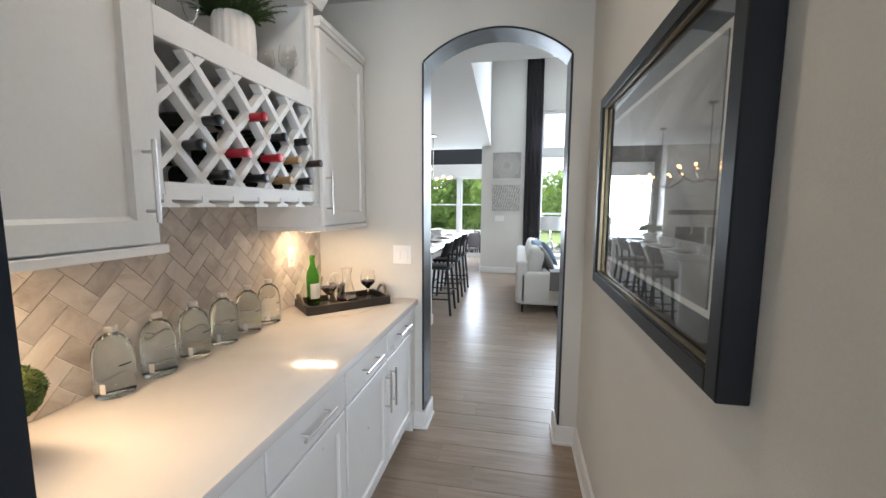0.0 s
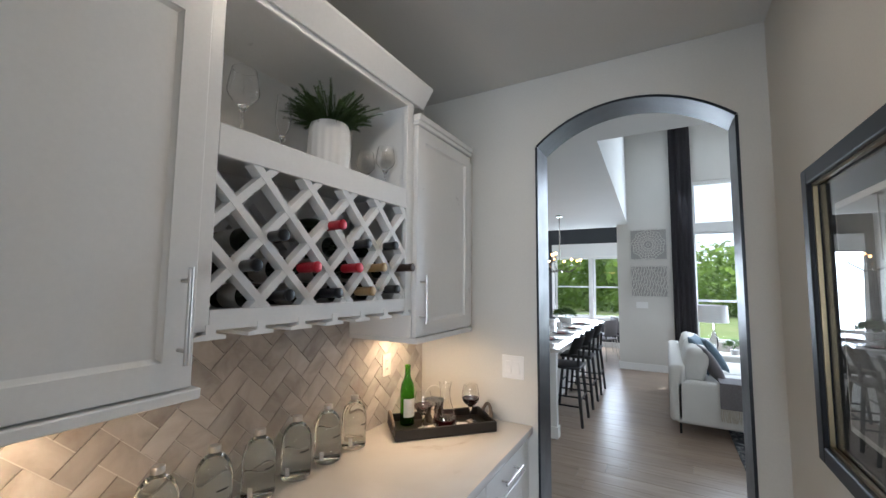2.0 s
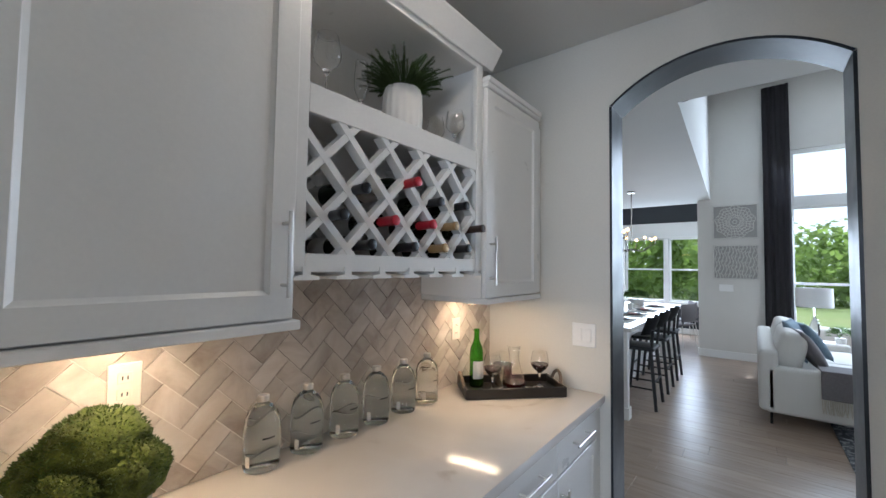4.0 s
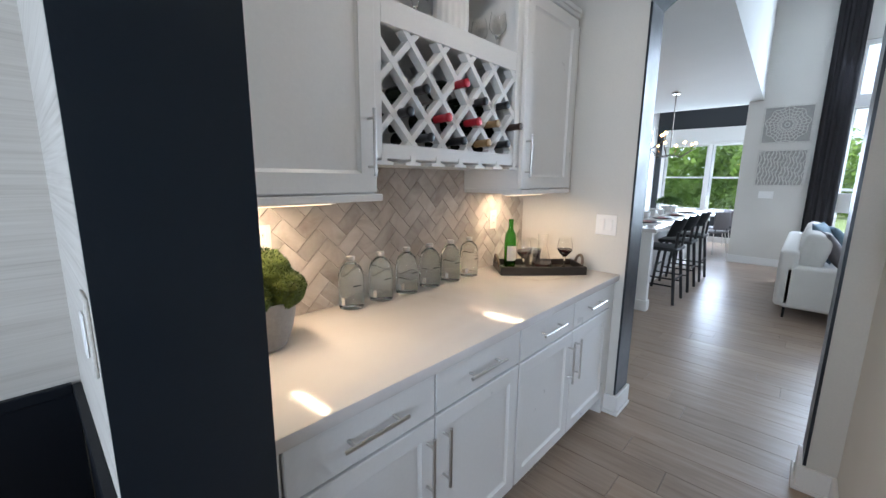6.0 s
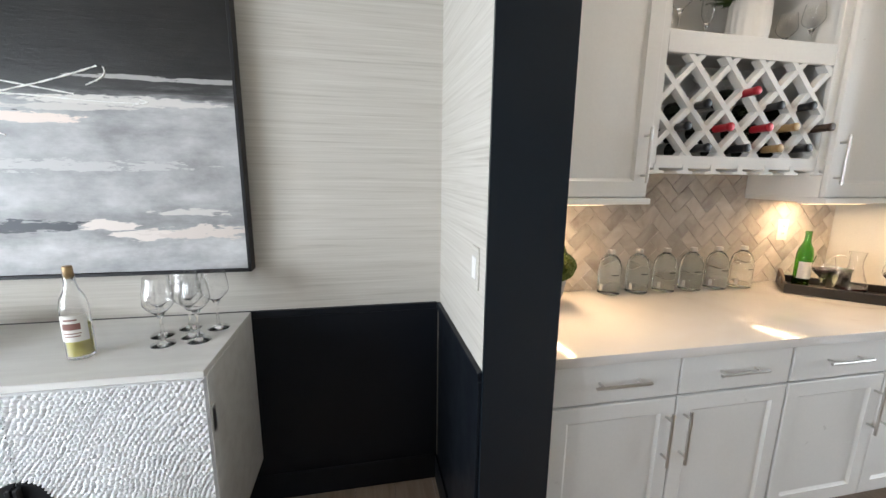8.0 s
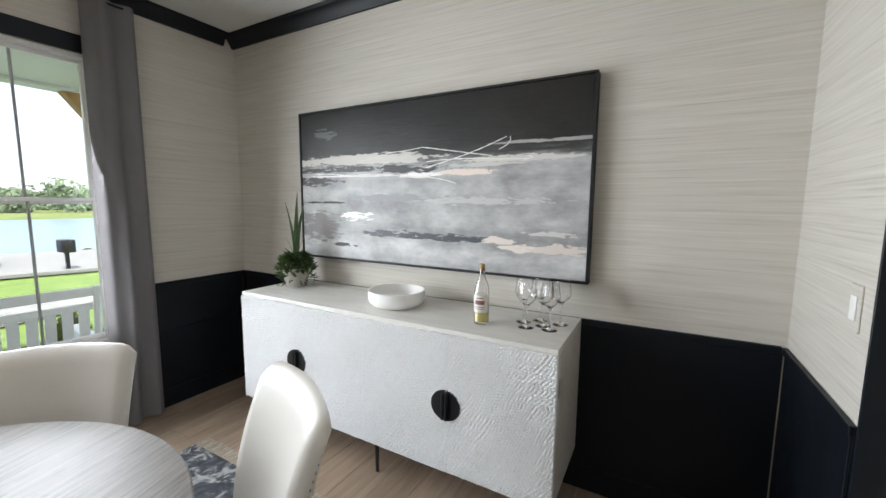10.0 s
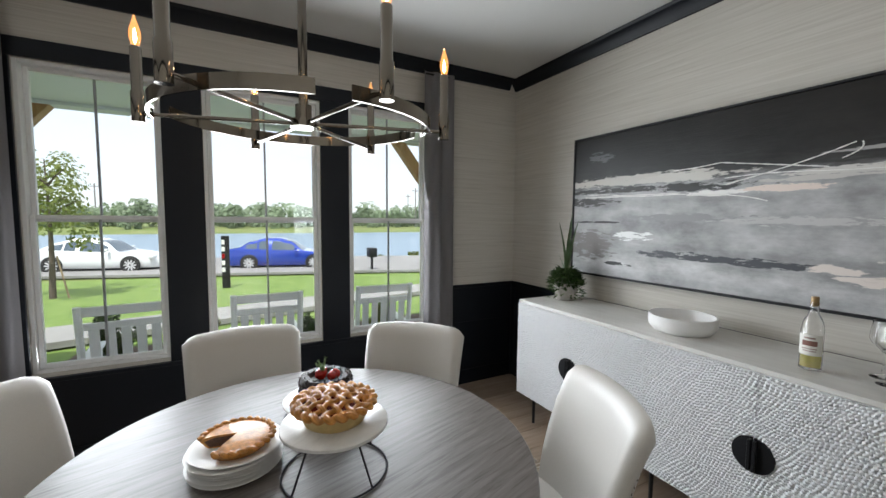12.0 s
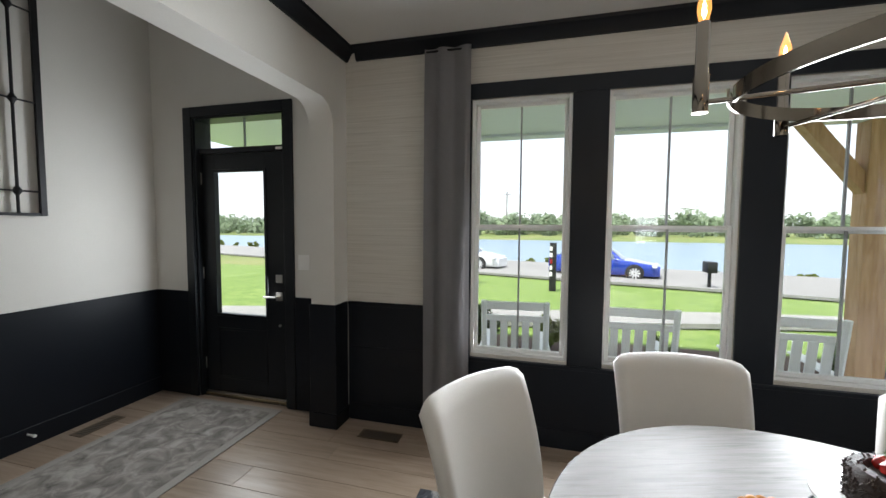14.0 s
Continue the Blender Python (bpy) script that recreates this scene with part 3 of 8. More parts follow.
for i in range(-40, 41):
    for j in range(-14, 15):
        for k in (0, 1):
            u0, v0 = (i * TW + j * 2 * TL * 0 + j * 2 * TW * 0, 0)
            # the L of two tiles repeats along (1, 1) and (2, -2) tile widths
            bu, bv = (i + 2 * j) * TW, (i - 2 * j) * TW
            r = (bu, bv, bu + TL, bv + TW) if k == 0 else (bu, bv + TW, bu + TW, bv + TW + TL)
            q = [(r[0] + GAP / 2, r[1] + GAP / 2), (r[2] - GAP / 2, r[1] + GAP / 2), (r[2] - GAP / 2, r[3] - GAP / 2), (r[0] + GAP / 2, r[3] - GAP / 2)]
            q = [(2.1 + (a - b) * c45, 1.2 + (a + b) * c45) for a, b in q]
            q = clip_box(q, PS + 0.010, PN - 0.004, CTOP + 0.003, 1.518)
            if q and area2(q) > 0.0004:
                _tiles.append(q)
for q in _tiles:
    bm_ = bmesh.new()
    prism(bm_, q, "x", PW + 0.006, PW + 0.0105)
    part("tile", bm_, M["tile"], sb, smooth=0)

# wall cabinets
UF, UB = -0.507, 1.383
def wall_cabinet(y0, y1, z1, hinge, front):
    c = thing("wall_cabinet", "white shaker wall cabinet with one door", "cabinet", group="wall cabinets in the pantry")
    part("body", boxes((PW + 0.011, y0, UB + 0.012, front - 0.022, y1, z1), bevel=0.001), M["white"], c)
    part("light_rail", boxes((PW + 0.011, y0, UB - 0.012, front + 0.010, y1 + 0.014 * (hinge < 0), UB + 0.012), bevel=0.003), M["white"], c)
    part("top_trim", boxes((PW + 0.011, y0, z1, front + 0.008, y1, z1 + 0.022), (PW + 0.011, y0, z1 + 0.022, front + 0.014, y1, z1 + 0.05), bevel=0.004), M["white"], c)
    d = shaker(c, "door", y0 + 0.003, y1 - 0.003, UB + 0.016, z1 - 0.004, front, rail=0.062)
    yh = y0 + 0.035 if hinge > 0 else y1 - 0.035
    bar_handle(d, (front, yh, 1.455), (front, yh, 1.665), (1, 0, 0))
    return c
wall_cabinet(PS + 0.010, 1.612, 2.32, -1, -0.486)
wall_cabinet(2.512, 3.050, 2.335, 1, -0.486)
solid("filler_strip", boxes((PW + 0.011, 3.052, UB + 0.012, -0.53, PN, 2.335), bevel=0.002), M["white"], "white filler strip between cabinet and wall", "filler")

# wine rack unit with open shelf above and stemware rails below
RY0, RY1 = 1.616, 2.508
rack = thing("wine_rack", "white lattice wine rack unit with an open shelf", "wine rack")
bk = PW + 0.011
part("side_panel", boxes((bk, RY0, 1.50, UF - 0.02, RY0 + 0.02, 2.44)), M["white"], rack)
part("side_panel", boxes((bk, RY1 - 0.02, 1.50, UF - 0.02, RY1, 2.44)), M["white"], rack)
part("back_panel", boxes((bk, RY0 + 0.02, 1.50, bk + 0.008, RY1 - 0.02, 2.44)), M["white"], rack)
part("bottom_board", boxes((bk + 0.008, RY0 + 0.02, 1.53, UF - 0.02, RY1 - 0.02, 1.55)), M["white"], rack)
part("shelf", boxes((bk + 0.008, RY0 + 0.02, 2.005, UF - 0.02, RY1 - 0.02, 2.03)), M["white"], rack)
part("top_board", boxes((bk + 0.008, RY0 + 0.02, 2.418, UF - 0.02, RY1 - 0.02, 2.44)), M["white"], rack)
part("face_frame", boxes((UF - 0.02, RY0, 1.515, UF, RY0 + 0.036, 2.44), (UF - 0.02, RY1 - 0.045, 1.515, UF, RY1, 2.44), (UF - 0.02, RY0 + 0.036, 1.515, UF, RY1 - 0.045, 1.566), (UF - 0.02, RY0 + 0.036, 1.95, UF, RY1 - 0.045, 2.032), (UF - 0.02, RY0 + 0.036, 2.405, UF, RY1 - 0.045, 2.44), bevel=0.002), M["white"], rack)
bm = bmesh.new()
prism(bm, [(UF + 0.002, 2.425), (UF + 0.012, 2.425), (UF + 0.062, 2.50), (UF + 0.062, 2.51), (UF - 0.03, 2.51), (UF - 0.03, 2.44), (UF + 0.002, 2.44)], "y", RY0 - 0.06, RY1 + 0.06)
part("cornice", bm, M["white"], rack, smooth=30)
# lattice: two layers of slanting boards
LY0, LY1, LZ0, LZ1, PITCH = RY0 + 0.036, RY1 - 0.045, 1.566, 1.95, 0.1665
slant = 1.02
for xf in (UF - 0.004, bk + 0.05):          # one lattice at the face, one at the back
    for sgn in (1, -1):
        for n in range(-4, 9):
            yc = LY0 + 0.139 + PITCH * n
            hw = 0.0112
            zm = LZ1 - 0.027
            d = Vector((sgn * 1.0, -slant)).normalized()
            nrm = Vector((-d.y, d.x)) * hw
            p0, p1 = Vector((yc, zm)) - d * 0.2, Vector((yc, zm)) + d * 0.75
            q = clip_box([tuple(p0 + nrm), tuple(p1 + nrm), tuple(p1 - nrm), tuple(p0 - nrm)], LY0, LY1, LZ0, LZ1)
            if q and area2(q) > 0.0005:
                bm_ = bmesh.new()
                prism(bm_, q, "x", xf - 0.036 - (0.0015 if sgn > 0 else 0), xf - (0.0015 if sgn < 0 else 0))
                part("lattice_board", bm_, M["white"], rack, smooth=0)
for k in range(7):
    yc = RY0 + 0.04 + k * (RY1 - RY0 - 0.08) / 6
    bm_ = bmesh.new()
    prism(bm_, [(yc - 0.012, 1.53), (yc - 0.012, 1.508), (yc - 0.038, 1.503), (yc - 0.038, 1.494), (yc + 0.038, 1.494), (yc + 0.038, 1.503), (yc + 0.012, 1.508), (yc + 0.012, 1.53)], "x", bk + 0.01, UF + 0.004)
    part("stemware_rail", bm_, M["white"], rack, smooth=0)


# wine bottles lying in the rack, necks out
M["foil_red"] = mat("red foil", (0.42, 0.02, 0.035), 0.3, 0.3, grain=0.06)
M["foil_black"] = mat("black foil", (0.012, 0.012, 0.014), 0.3, 0.2, grain=0.06)
M["foil_tan"] = mat("tan foil", (0.36, 0.24, 0.11), 0.35, 0.3, grain=0.06)
M["foil_brown"] = mat("brown foil", (0.07, 0.045, 0.035), 0.35, 0.2, grain=0.06)
M["paper"] = mat("label paper", (0.74, 0.72, 0.67), 0.8, grain=0.05, grain_scale=150)
_neck = lathe([(0, 0.255), (0.0145, 0.255), (0.0158, 0.262), (0.0155, 0.32), (0.017, 0.322), (0.017, 0.333), (0.013, 0.335), (0, 0.333)], 16)
_me_neck = {k: mesh_of("foil", _neck.copy(), M["foil_" + k], 40) for k in ("red", "black", "tan", "brown")}
_me_body = mesh_of("glass_body", lathe([(0, 0.01), (0.03, 0.0), (0.037, 0.004), (0.0375, 0.17), (0.033, 0.205), (0.020, 0.232), (0.0145, 0.25), (0.0142, 0.262)], 24), M["glass_dark"], 40)
_me_label = mesh_of("label", lathe([(0.0379, 0.05), (0.0379, 0.14)], 24), M["paper"], 40)
def rack_bottle(y, z, foil, x=-0.455):
    w = thing("wine_bottle", "dark wine bottle with %s foil lying in the rack" % {"red": "red", "black": "black", "tan": "tan", "brown": "brown"}[foil], "bottle", pose(x - 0.335, y, z, 0, 88, 0), "wine bottles in the rack")
    for nm, me in (("body", _me_body), ("label", _me_label), ("foil", _me_neck[foil])):
        ob = new(nm, me)
        ob.parent = w
    return w
_necks = [("black", 1.817, 1.757), ("red", 2.04, 1.816), ("black", 1.738, 1.671), ("red", 1.938, 1.674), ("black", 2.167, 1.765), ("black", 2.328, 1.771), ("red", 2.125, 1.678), ("tan", 2.259, 1.684), ("brown", 2.445, 1.690), ("black", 1.842, 1.592), ("black", 2.031, 1.594), ("tan", 2.195, 1.597), ("black", 2.344, 1.602)]


# ------------------------------------------------------------ dining room: sideboard, painting, table, chairs
M["oak_pale"] = ramp_mat("pale washed wood", [(0.3, (0.60, 0.58, 0.545)), (0.6, (0.69, 0.675, 0.64))], 3, (6, 1, 6), 0.42, 8, 0.3, 0.06)
M["hammered"] = mat("white hammered front", (0.88, 0.885, 0.895), 0.32, grain=0.02, stain=0.02)
M["linen"] = mat("cream leather", (0.54, 0.515, 0.475), 0.38, grain=0.05, grain_scale=300, stain=0.04, bump=0.10, bump_scale=500, sheen=0.1)
M["table_wood"] = ramp_mat("grey washed table wood", [(0.30, (0.068, 0.056, 0.049)), (0.46, (0.138, 0.122, 0.111)), (0.7, (0.205, 0.189, 0.176))], 2.4, (2.2, 30, 6), 0.42, 10, 0.6, 0.5, 0.0015)

SX0, SX1, SYA, SYB, SZ0, SZ1 = WX + 0.02, -0.256, -1.960, 0.030, 0.222, 0.912
side = thing("sideboard", "white hammered-front sideboard with black round handles", "sideboard")
part("top", boxes((SX0, SYA, SZ1 - 0.022, SX1 - 0.004, SYB, SZ1), bevel=0.002), M["oak_pale"], side, "pale washed wood top")
for ya in (SYA, SYB - 0.022):
    part("side_panel", boxes((SX0, ya, SZ0, SX1 - 0.02, ya + 0.022, SZ1 - 0.022), bevel=0.002), M["oak_pale"], side)
part("bottom_board", boxes((SX0, SYA + 0.022, SZ0, SX1 - 0.02, SYB - 0.022, SZ0 + 0.022), bevel=0.002), M["oak_pale"], side)
part("back_board", boxes((SX0, SYA + 0.022, SZ0 + 0.022, SX0 + 0.01, SYB - 0.022, SZ1 - 0.022)), M["oak_pale"], side)
part("hinge", boxes((SX1 - 0.05, SYB, 0.70, SX1 - 0.022, SYB + 0.004, 0.78), bevel=0.001), M["steel"], side, "steel door hinge")
def hammered_door(y0, y1, seed):
    """Panel with raised, wavy pebbles pressed into its face."""
    rng = random.Random(seed)
    ny, nz = int((y1 - y0) / 0.0034), int((SZ1 - 0.022 - SZ0) / 0.0034)
    ys, zs = np.linspace(y0, y1, ny + 1), np.linspace(SZ0, SZ1 - 0.024, nz + 1)
    gy, gz = np.meshgrid(ys, zs)
    py = gy + 0.014 * np.sin(gz * 13 + 1.4 * np.sin(gy * 9)) + 0.0015 * np.sin(gz * 61 + gy * 17)
    pz = gz + 0.013 * np.sin(gy * 16 + 1.2 * np.sin(gz * 9 + 1)) + 0.0015 * np.sin(gy * 67 - gz * 13)
    p = 0.0148
    best = np.full(py.shape, 9.0)
    for off in (0.0, 0.5):                       # two lattices, staggered like a honeycomb
        cy, cz = np.floor(py / p + off), np.floor(pz / (p * 1.7) + off)
        jy, jz = np.sin(cy * 12.9 + cz * 78.2 + off) * 0.13, np.sin(cy * 39.3 + cz * 11.1 + off) * 0.13
        dy, dz = (py / p + off - cy - 0.5 - jy) * p, (pz / (p * 1.7) + off - cz - 0.5 - jz * 0.6) * p * 1.7
        best = np.minimum(best, np.hypot(dy, dz))
    h = 0.0150 * np.clip(1 - (best / 0.0078) ** 2, 0, 1) ** 0.8
    verts = [(SX1 - 0.006 + float(h[i, j]), float(ys[j]), float(zs[i])) for i in range(nz + 1) for j in range(ny + 1)]
    n = ny + 1
    faces = [(i * n + j, i * n + j + 1, (i + 1) * n + j + 1, (i + 1) * n + j) for i in range(nz) for j in range(ny)]
    bw = len(verts)
    verts += [(SX1 - 0.02, y0, SZ0), (SX1 - 0.02, y1, SZ0), (SX1 - 0.02, y1, SZ1 - 0.024), (SX1 - 0.02, y0, SZ1 - 0.024)]
    c0, c1, c2, c3 = 0, ny, nz * n + ny, nz * n
    faces += [(bw + 3, bw + 2, bw + 1, bw), (bw, bw + 1, c1, c0), (bw + 1, bw + 2, c2, c1), (bw + 2, bw + 3, c3, c2), (bw + 3, bw, c0, c3)]
    me = bpy.data.meshes.new("door")
    me.from_pydata(verts, [], faces)
    me.materials.append(M["hammered"])
    me.shade_smooth()
    me.set_sharp_from_angle(angle=radians(70))
    ob = new("door", me)
    ob.parent = side
    return ob
dw = (SYB - SYA) / 4
for k in range(4):
    d = hammered_door(SYA + k * dw + 0.0015, SYA + (k + 1) * dw - 0.0015, k)
    s = 1 if k % 2 == 0 else -1
    yc = SYA + (k + 1) * dw if s > 0 else SYA + k * dw
    pts = arc(0, 0, 0.072, 90, 270, 18) if s > 0 else arc(0, 0, 0.072, -90, 90, 18)
    bm_ = bmesh.new()
    prism(bm_, [(yc - s * 0.003 + p, 0.553 + q) for p, q in pts], "x", SX1 - 0.003, SX1 + 0.010)
    box(bm_, SX1 + 0.010, yc - s * 0.003 - (0.012 if s > 0 else 0), 0.488, SX1 + 0.028, yc - s * 0.003 + (0 if s > 0 else 0.012), 0.618, bevel=0.002)
    part("handle", bm_, M["black_metal"], d, "black half-round metal handle", smooth=30)
for y in (SYA + 0.10, -0.94, SYB - 0.10):
    for x in (SX0 + 0.06, SX1 - 0.08):
        part("leg", tube([(x, y, SZ0), (x, y, 0.0)], 0.013, 10, taper=lambda k: 1 - 0.25 * k), M["black_metal"], side)

# abstract painting in a thin black frame
PY0, PY1, PZ0, PZ1, PX = -1.905, 0.052, 1.100, 2.086, WX + 0.062
def painting_mat():
    m = bpy.data.materials.new("abstract paint")
    m.use_nodes = True
    N, L = m.node_tree.nodes, m.node_tree.links
    b = N["Principled BSDF"]
    b.inputs["Roughness"].default_value = 0.4
    b.inputs["Specular IOR Level"].default_value = 0.3
    tc = N.new("ShaderNodeTexCoord")
    def math_(op, a, b_=None, clamp=False):
        n = N.new("ShaderNodeMath")
        n.operation, n.use_clamp = op, clamp
        for s_, v in zip(n.inputs, (a, b_)):
            if v is None:
                continue
            if isinstance(v, (int, float)):
                s_.default_value = v
            else:
                L.new(v, s_)
        return n.outputs[0]
    def noise_(scale, stretch, detail=6, seed=0.0):
        mp = N.new("ShaderNodeMapping")
        mp.inputs["Scale"].default_value = stretch
        mp.inputs["Location"].default_value = (seed, seed, seed)
        L.new(tc.outputs["Object"], mp.inputs[0])
        n = N.new("ShaderNodeTexNoise")
        n.inputs["Scale"].default_value, n.inputs["Detail"].default_value, n.inputs["Roughness"].default_value = scale, detail, 0.65
        L.new(mp.outputs[0], n.inputs["Vector"])
        return n.outputs["Fac"]
    sep = N.new("ShaderNodeSeparateXYZ")
    L.new(tc.outputs["Object"], sep.inputs[0])
    y, z = sep.outputs[1], sep.outputs[2]
    u = math_("DIVIDE", math_("SUBTRACT", y, PY0), PY1 - PY0)
    v = math_("DIVIDE", math_("SUBTRACT", z, PZ0), PZ1 - PZ0)
    streak = noise_(2.6, (1, 1.3, 11), 10)
    fine = noise_(9.0, (1, 1.2, 9), 8, 3.0)
    cloud = noise_(3.0, (1, 1.2, 2.2), 6, 7.0)
    vv = math_("ADD", v, math_("MULTIPLY", math_("SUBTRACT", streak, 0.5), 0.15))
    vv = math_("ADD", vv, math_("MULTIPLY", math_("SUBTRACT", fine, 0.5), 0.06))
    cr = N.new("ShaderNodeValToRGB")
    e = cr.color_ramp.elements
    stops = [(0.0, 0.44), (0.10, 0.54), (0.17, 0.40), (0.22, 0.33), (0.27, 0.42), (0.38, 0.37), (0.46, 0.44), (0.52, 0.36), (0.56, 0.42), (0.61, 0.36), (0.64, 0.14), (0.67, 0.045), (0.74, 0.020), (1.0, 0.011)]
    e[0].position, e[0].color = 0, (0.40, 0.405, 0.41, 1)
    e[1].position, e[1].color = 1, (0.011, 0.010, 0.009, 1)
    for p, g in stops[1:-1]:
        el = e.new(p)
        el.color = (g, g * 1.0, g * 1.0, 1)
    L.new(vv, cr.inputs[0])
    k = N.new("ShaderNodeMapRange")
    k.inputs["From Min"].default_value, k.inputs["From Max"].default_value = 0.3, 0.7
    k.inputs["To Min"].default_value, k.inputs["To Max"].default_value = 0.55, 1.35
    L.new(cloud, k.inputs["Value"])
    mx = N.new("ShaderNodeMix")
    mx.data_type, mx.blend_type = "RGBA", "MULTIPLY"
    mx.inputs["Factor"].default_value = 1
    L.new(cr.outputs[0], mx.inputs["A"])
    L.new(k.outputs[0], mx.inputs["B"])
    last = mx.outputs["Result"]
    def blot(last, cu, cv, ru, rv, colour, ragged=0.9, seed=0.0):
        """A dab of paint of its own colour with a torn edge."""
        du = math_("DIVIDE", math_("SUBTRACT", u, cu), ru)
        dv = math_("DIVIDE", math_("SUBTRACT", v, cv), rv)
        d = math_("ADD", math_("MULTIPLY", du, du), math_("MULTIPLY", dv, dv))
        d = math_("ADD", d, math_("MULTIPLY", math_("SUBTRACT", noise_(26.0, (1, 0.45, 2.2), 12, seed), 0.5), ragged * 9))
        f = math_("MULTIPLY", math_("SUBTRACT", 1.0, d), 4.0, True)
        mx_ = N.new("ShaderNodeMix")
        mx_.data_type = "RGBA"
        L.new(f, mx_.inputs["Factor"])
        L.new(last, mx_.inputs["A"])
        mx_.inputs["B"].default_value = (*colour, 1)
        return mx_.outputs["Result"]
    for c_ in ((0.22, 0.665, 0.34, 0.034, (0.52, 0.50, 0.46), 0.5), (0.40, 0.655, 0.12, 0.030, (0.56, 0.54, 0.50), 0.5), (0.20, 0.605, 0.36, 0.016, (0.045, 0.044, 0.043), 0.8), (0.06, 0.53, 0.12, 0.030, (0.06, 0.058, 0.056), 0.9),
               (0.46, 0.585, 0.14, 0.016, (0.05, 0.05, 0.05), 0.9), (0.82, 0.625, 0.17, 0.018, (0.60, 0.58, 0.55), 0.5), (0.90, 0.705, 0.16, 0.010, (0.36, 0.35, 0.34), 0.6), (0.72, 0.600, 0.10, 0.012, (0.56, 0.54, 0.51), 0.6),
               (0.25, 0.562, 0.18, 0.007, (0.70, 0.69, 0.67), 0.5), (0.52, 0.553, 0.09, 0.017, (0.82, 0.81, 0.79), 0.6), (0.66, 0.562, 0.09, 0.018, (0.76, 0.66, 0.59), 0.6),
               (0.255, 0.297, 0.065, 0.030, (0.84, 0.85, 0.84), 0.7), (0.10, 0.385, 0.12, 0.008, (0.035, 0.033, 0.033), 0.7), (0.08, 0.22, 0.10, 0.10, (0.22, 0.205, 0.20), 0.7), (0.20, 0.10, 0.05, 0.014, (0.05, 0.05, 0.05), 0.8),
               (0.42, 0.190, 0.14, 0.022, (0.085, 0.09, 0.10), 0.9), (0.60, 0.186, 0.17, 0.020, (0.075, 0.08, 0.09), 0.9), (0.76, 0.185, 0.05, 0.022, (0.72, 0.65, 0.60), 0.5), (0.82, 0.150, 0.05, 0.026, (0.72, 0.65, 0.60), 0.6),
               (0.92, 0.155, 0.09, 0.024, (0.66, 0.59, 0.54), 1.0), (0.90, 0.230, 0.07, 0.014, (0.58, 0.56, 0.53), 0.8), (0.70, 0.40, 0.20, 0.020, (0.50, 0.50, 0.49), 1.0), (0.40, 0.42, 0.16, 0.018, (0.30, 0.30, 0.30), 1.1), (0.12, 0.845, 0.05, 0.03, (0.10, 0.10, 0.105), 1.2)):
        last = blot(last, *c_, seed=c_[0] * 31)
    L.new(last, b.inputs["Base Color"])
    bp = N.new("ShaderNodeBump")
    bp.inputs["Strength"].default_value, bp.inputs["Distance"].default_value = 0.5, 0.003
    L.new(fine, bp.inputs["Height"])
    L.new(bp.outputs[0], b.inputs["Normal"])
    return m
M["painting"] = painting_mat()
pt = thing("painting", "large abstract painting in black, grey and white, thin black frame", "painting")
part("canvas", boxes((WX + 0.008, PY0 + 0.008, PZ0 + 0.008, PX - 0.004, PY1 - 0.008, PZ1 - 0.008)), M["painting"], pt)
part("frame", boxes((WX + 0.006, PY0 - 0.006, PZ0 - 0.006, PX + 0.004, PY0 + 0.006, PZ1 + 0.006), (WX + 0.006, PY1 - 0.006, PZ0 - 0.006, PX + 0.004, PY1 + 0.006, PZ1 + 0.006), (WX + 0.006, PY0 + 0.006, PZ0 - 0.006, PX + 0.004, PY1 - 0.006, PZ0 + 0.006), (WX + 0.006, PY0 + 0.006, PZ1 - 0.006, PX + 0.004, PY1 - 0.006, PZ1 + 0.006), bevel=0.001), M["black_metal"], pt, "thin black metal frame")
# drips of white paint thrown across the canvas
def drip(fn, n=40, r=0.0034):
    return tube([(PX - 0.003, PY0 + (PY1 - PY0) * a, PZ0 + (PZ1 - PZ0) * b) for a, b in (fn(k / n) for k in range(n + 1))], r, 6, taper=lambda k: 0.5 + 0.6 * abs(math.sin(k * 23)))
M["white_paint"] = mat("thick white paint", (0.80, 0.79, 0.76), 0.35, grain=0.05)
bm = drip(lambda k: (0.53 + 0.25 * k + 0.02 * math.sin(k * 3.1), 0.593 + 0.145 * k))
for f in (lambda k: (0.39 + 0.13 * k, 0.696 + 0.018 * k * k), lambda k: (0.52 + 0.22 * k, 0.713 - 0.07 * k), lambda k: (0.79 + 0.013 * math.sin(k * 3.1) - 0.03 * k, 0.738 - 0.064 * k), lambda k: (0.53 + 0.31 * k, 0.628 + 0.008 * math.sin(k * 5)), lambda k: (0.84 + 0.013 * math.sin(k * 4.5), 0.633 - 0.022 * k),
          lambda k: (0.07 + 0.36 * k, 0.579 - 0.032 * k + 0.006 * math.sin(k * 8)), lambda k: (0.43 + 0.20 * k, 0.545 - 0.045 * k * k * k)):
    bmm = drip(f, 30, 0.0030)
    me_ = bpy.data.meshes.new("tmp")
    bmm.to_mesh(me_)
    bmm.free()
    bm.from_mesh(me_)
    bpy.data.meshes.remove(me_)
part("paint_drips", bm, M["white_paint"], pt, "raised white paint drips")

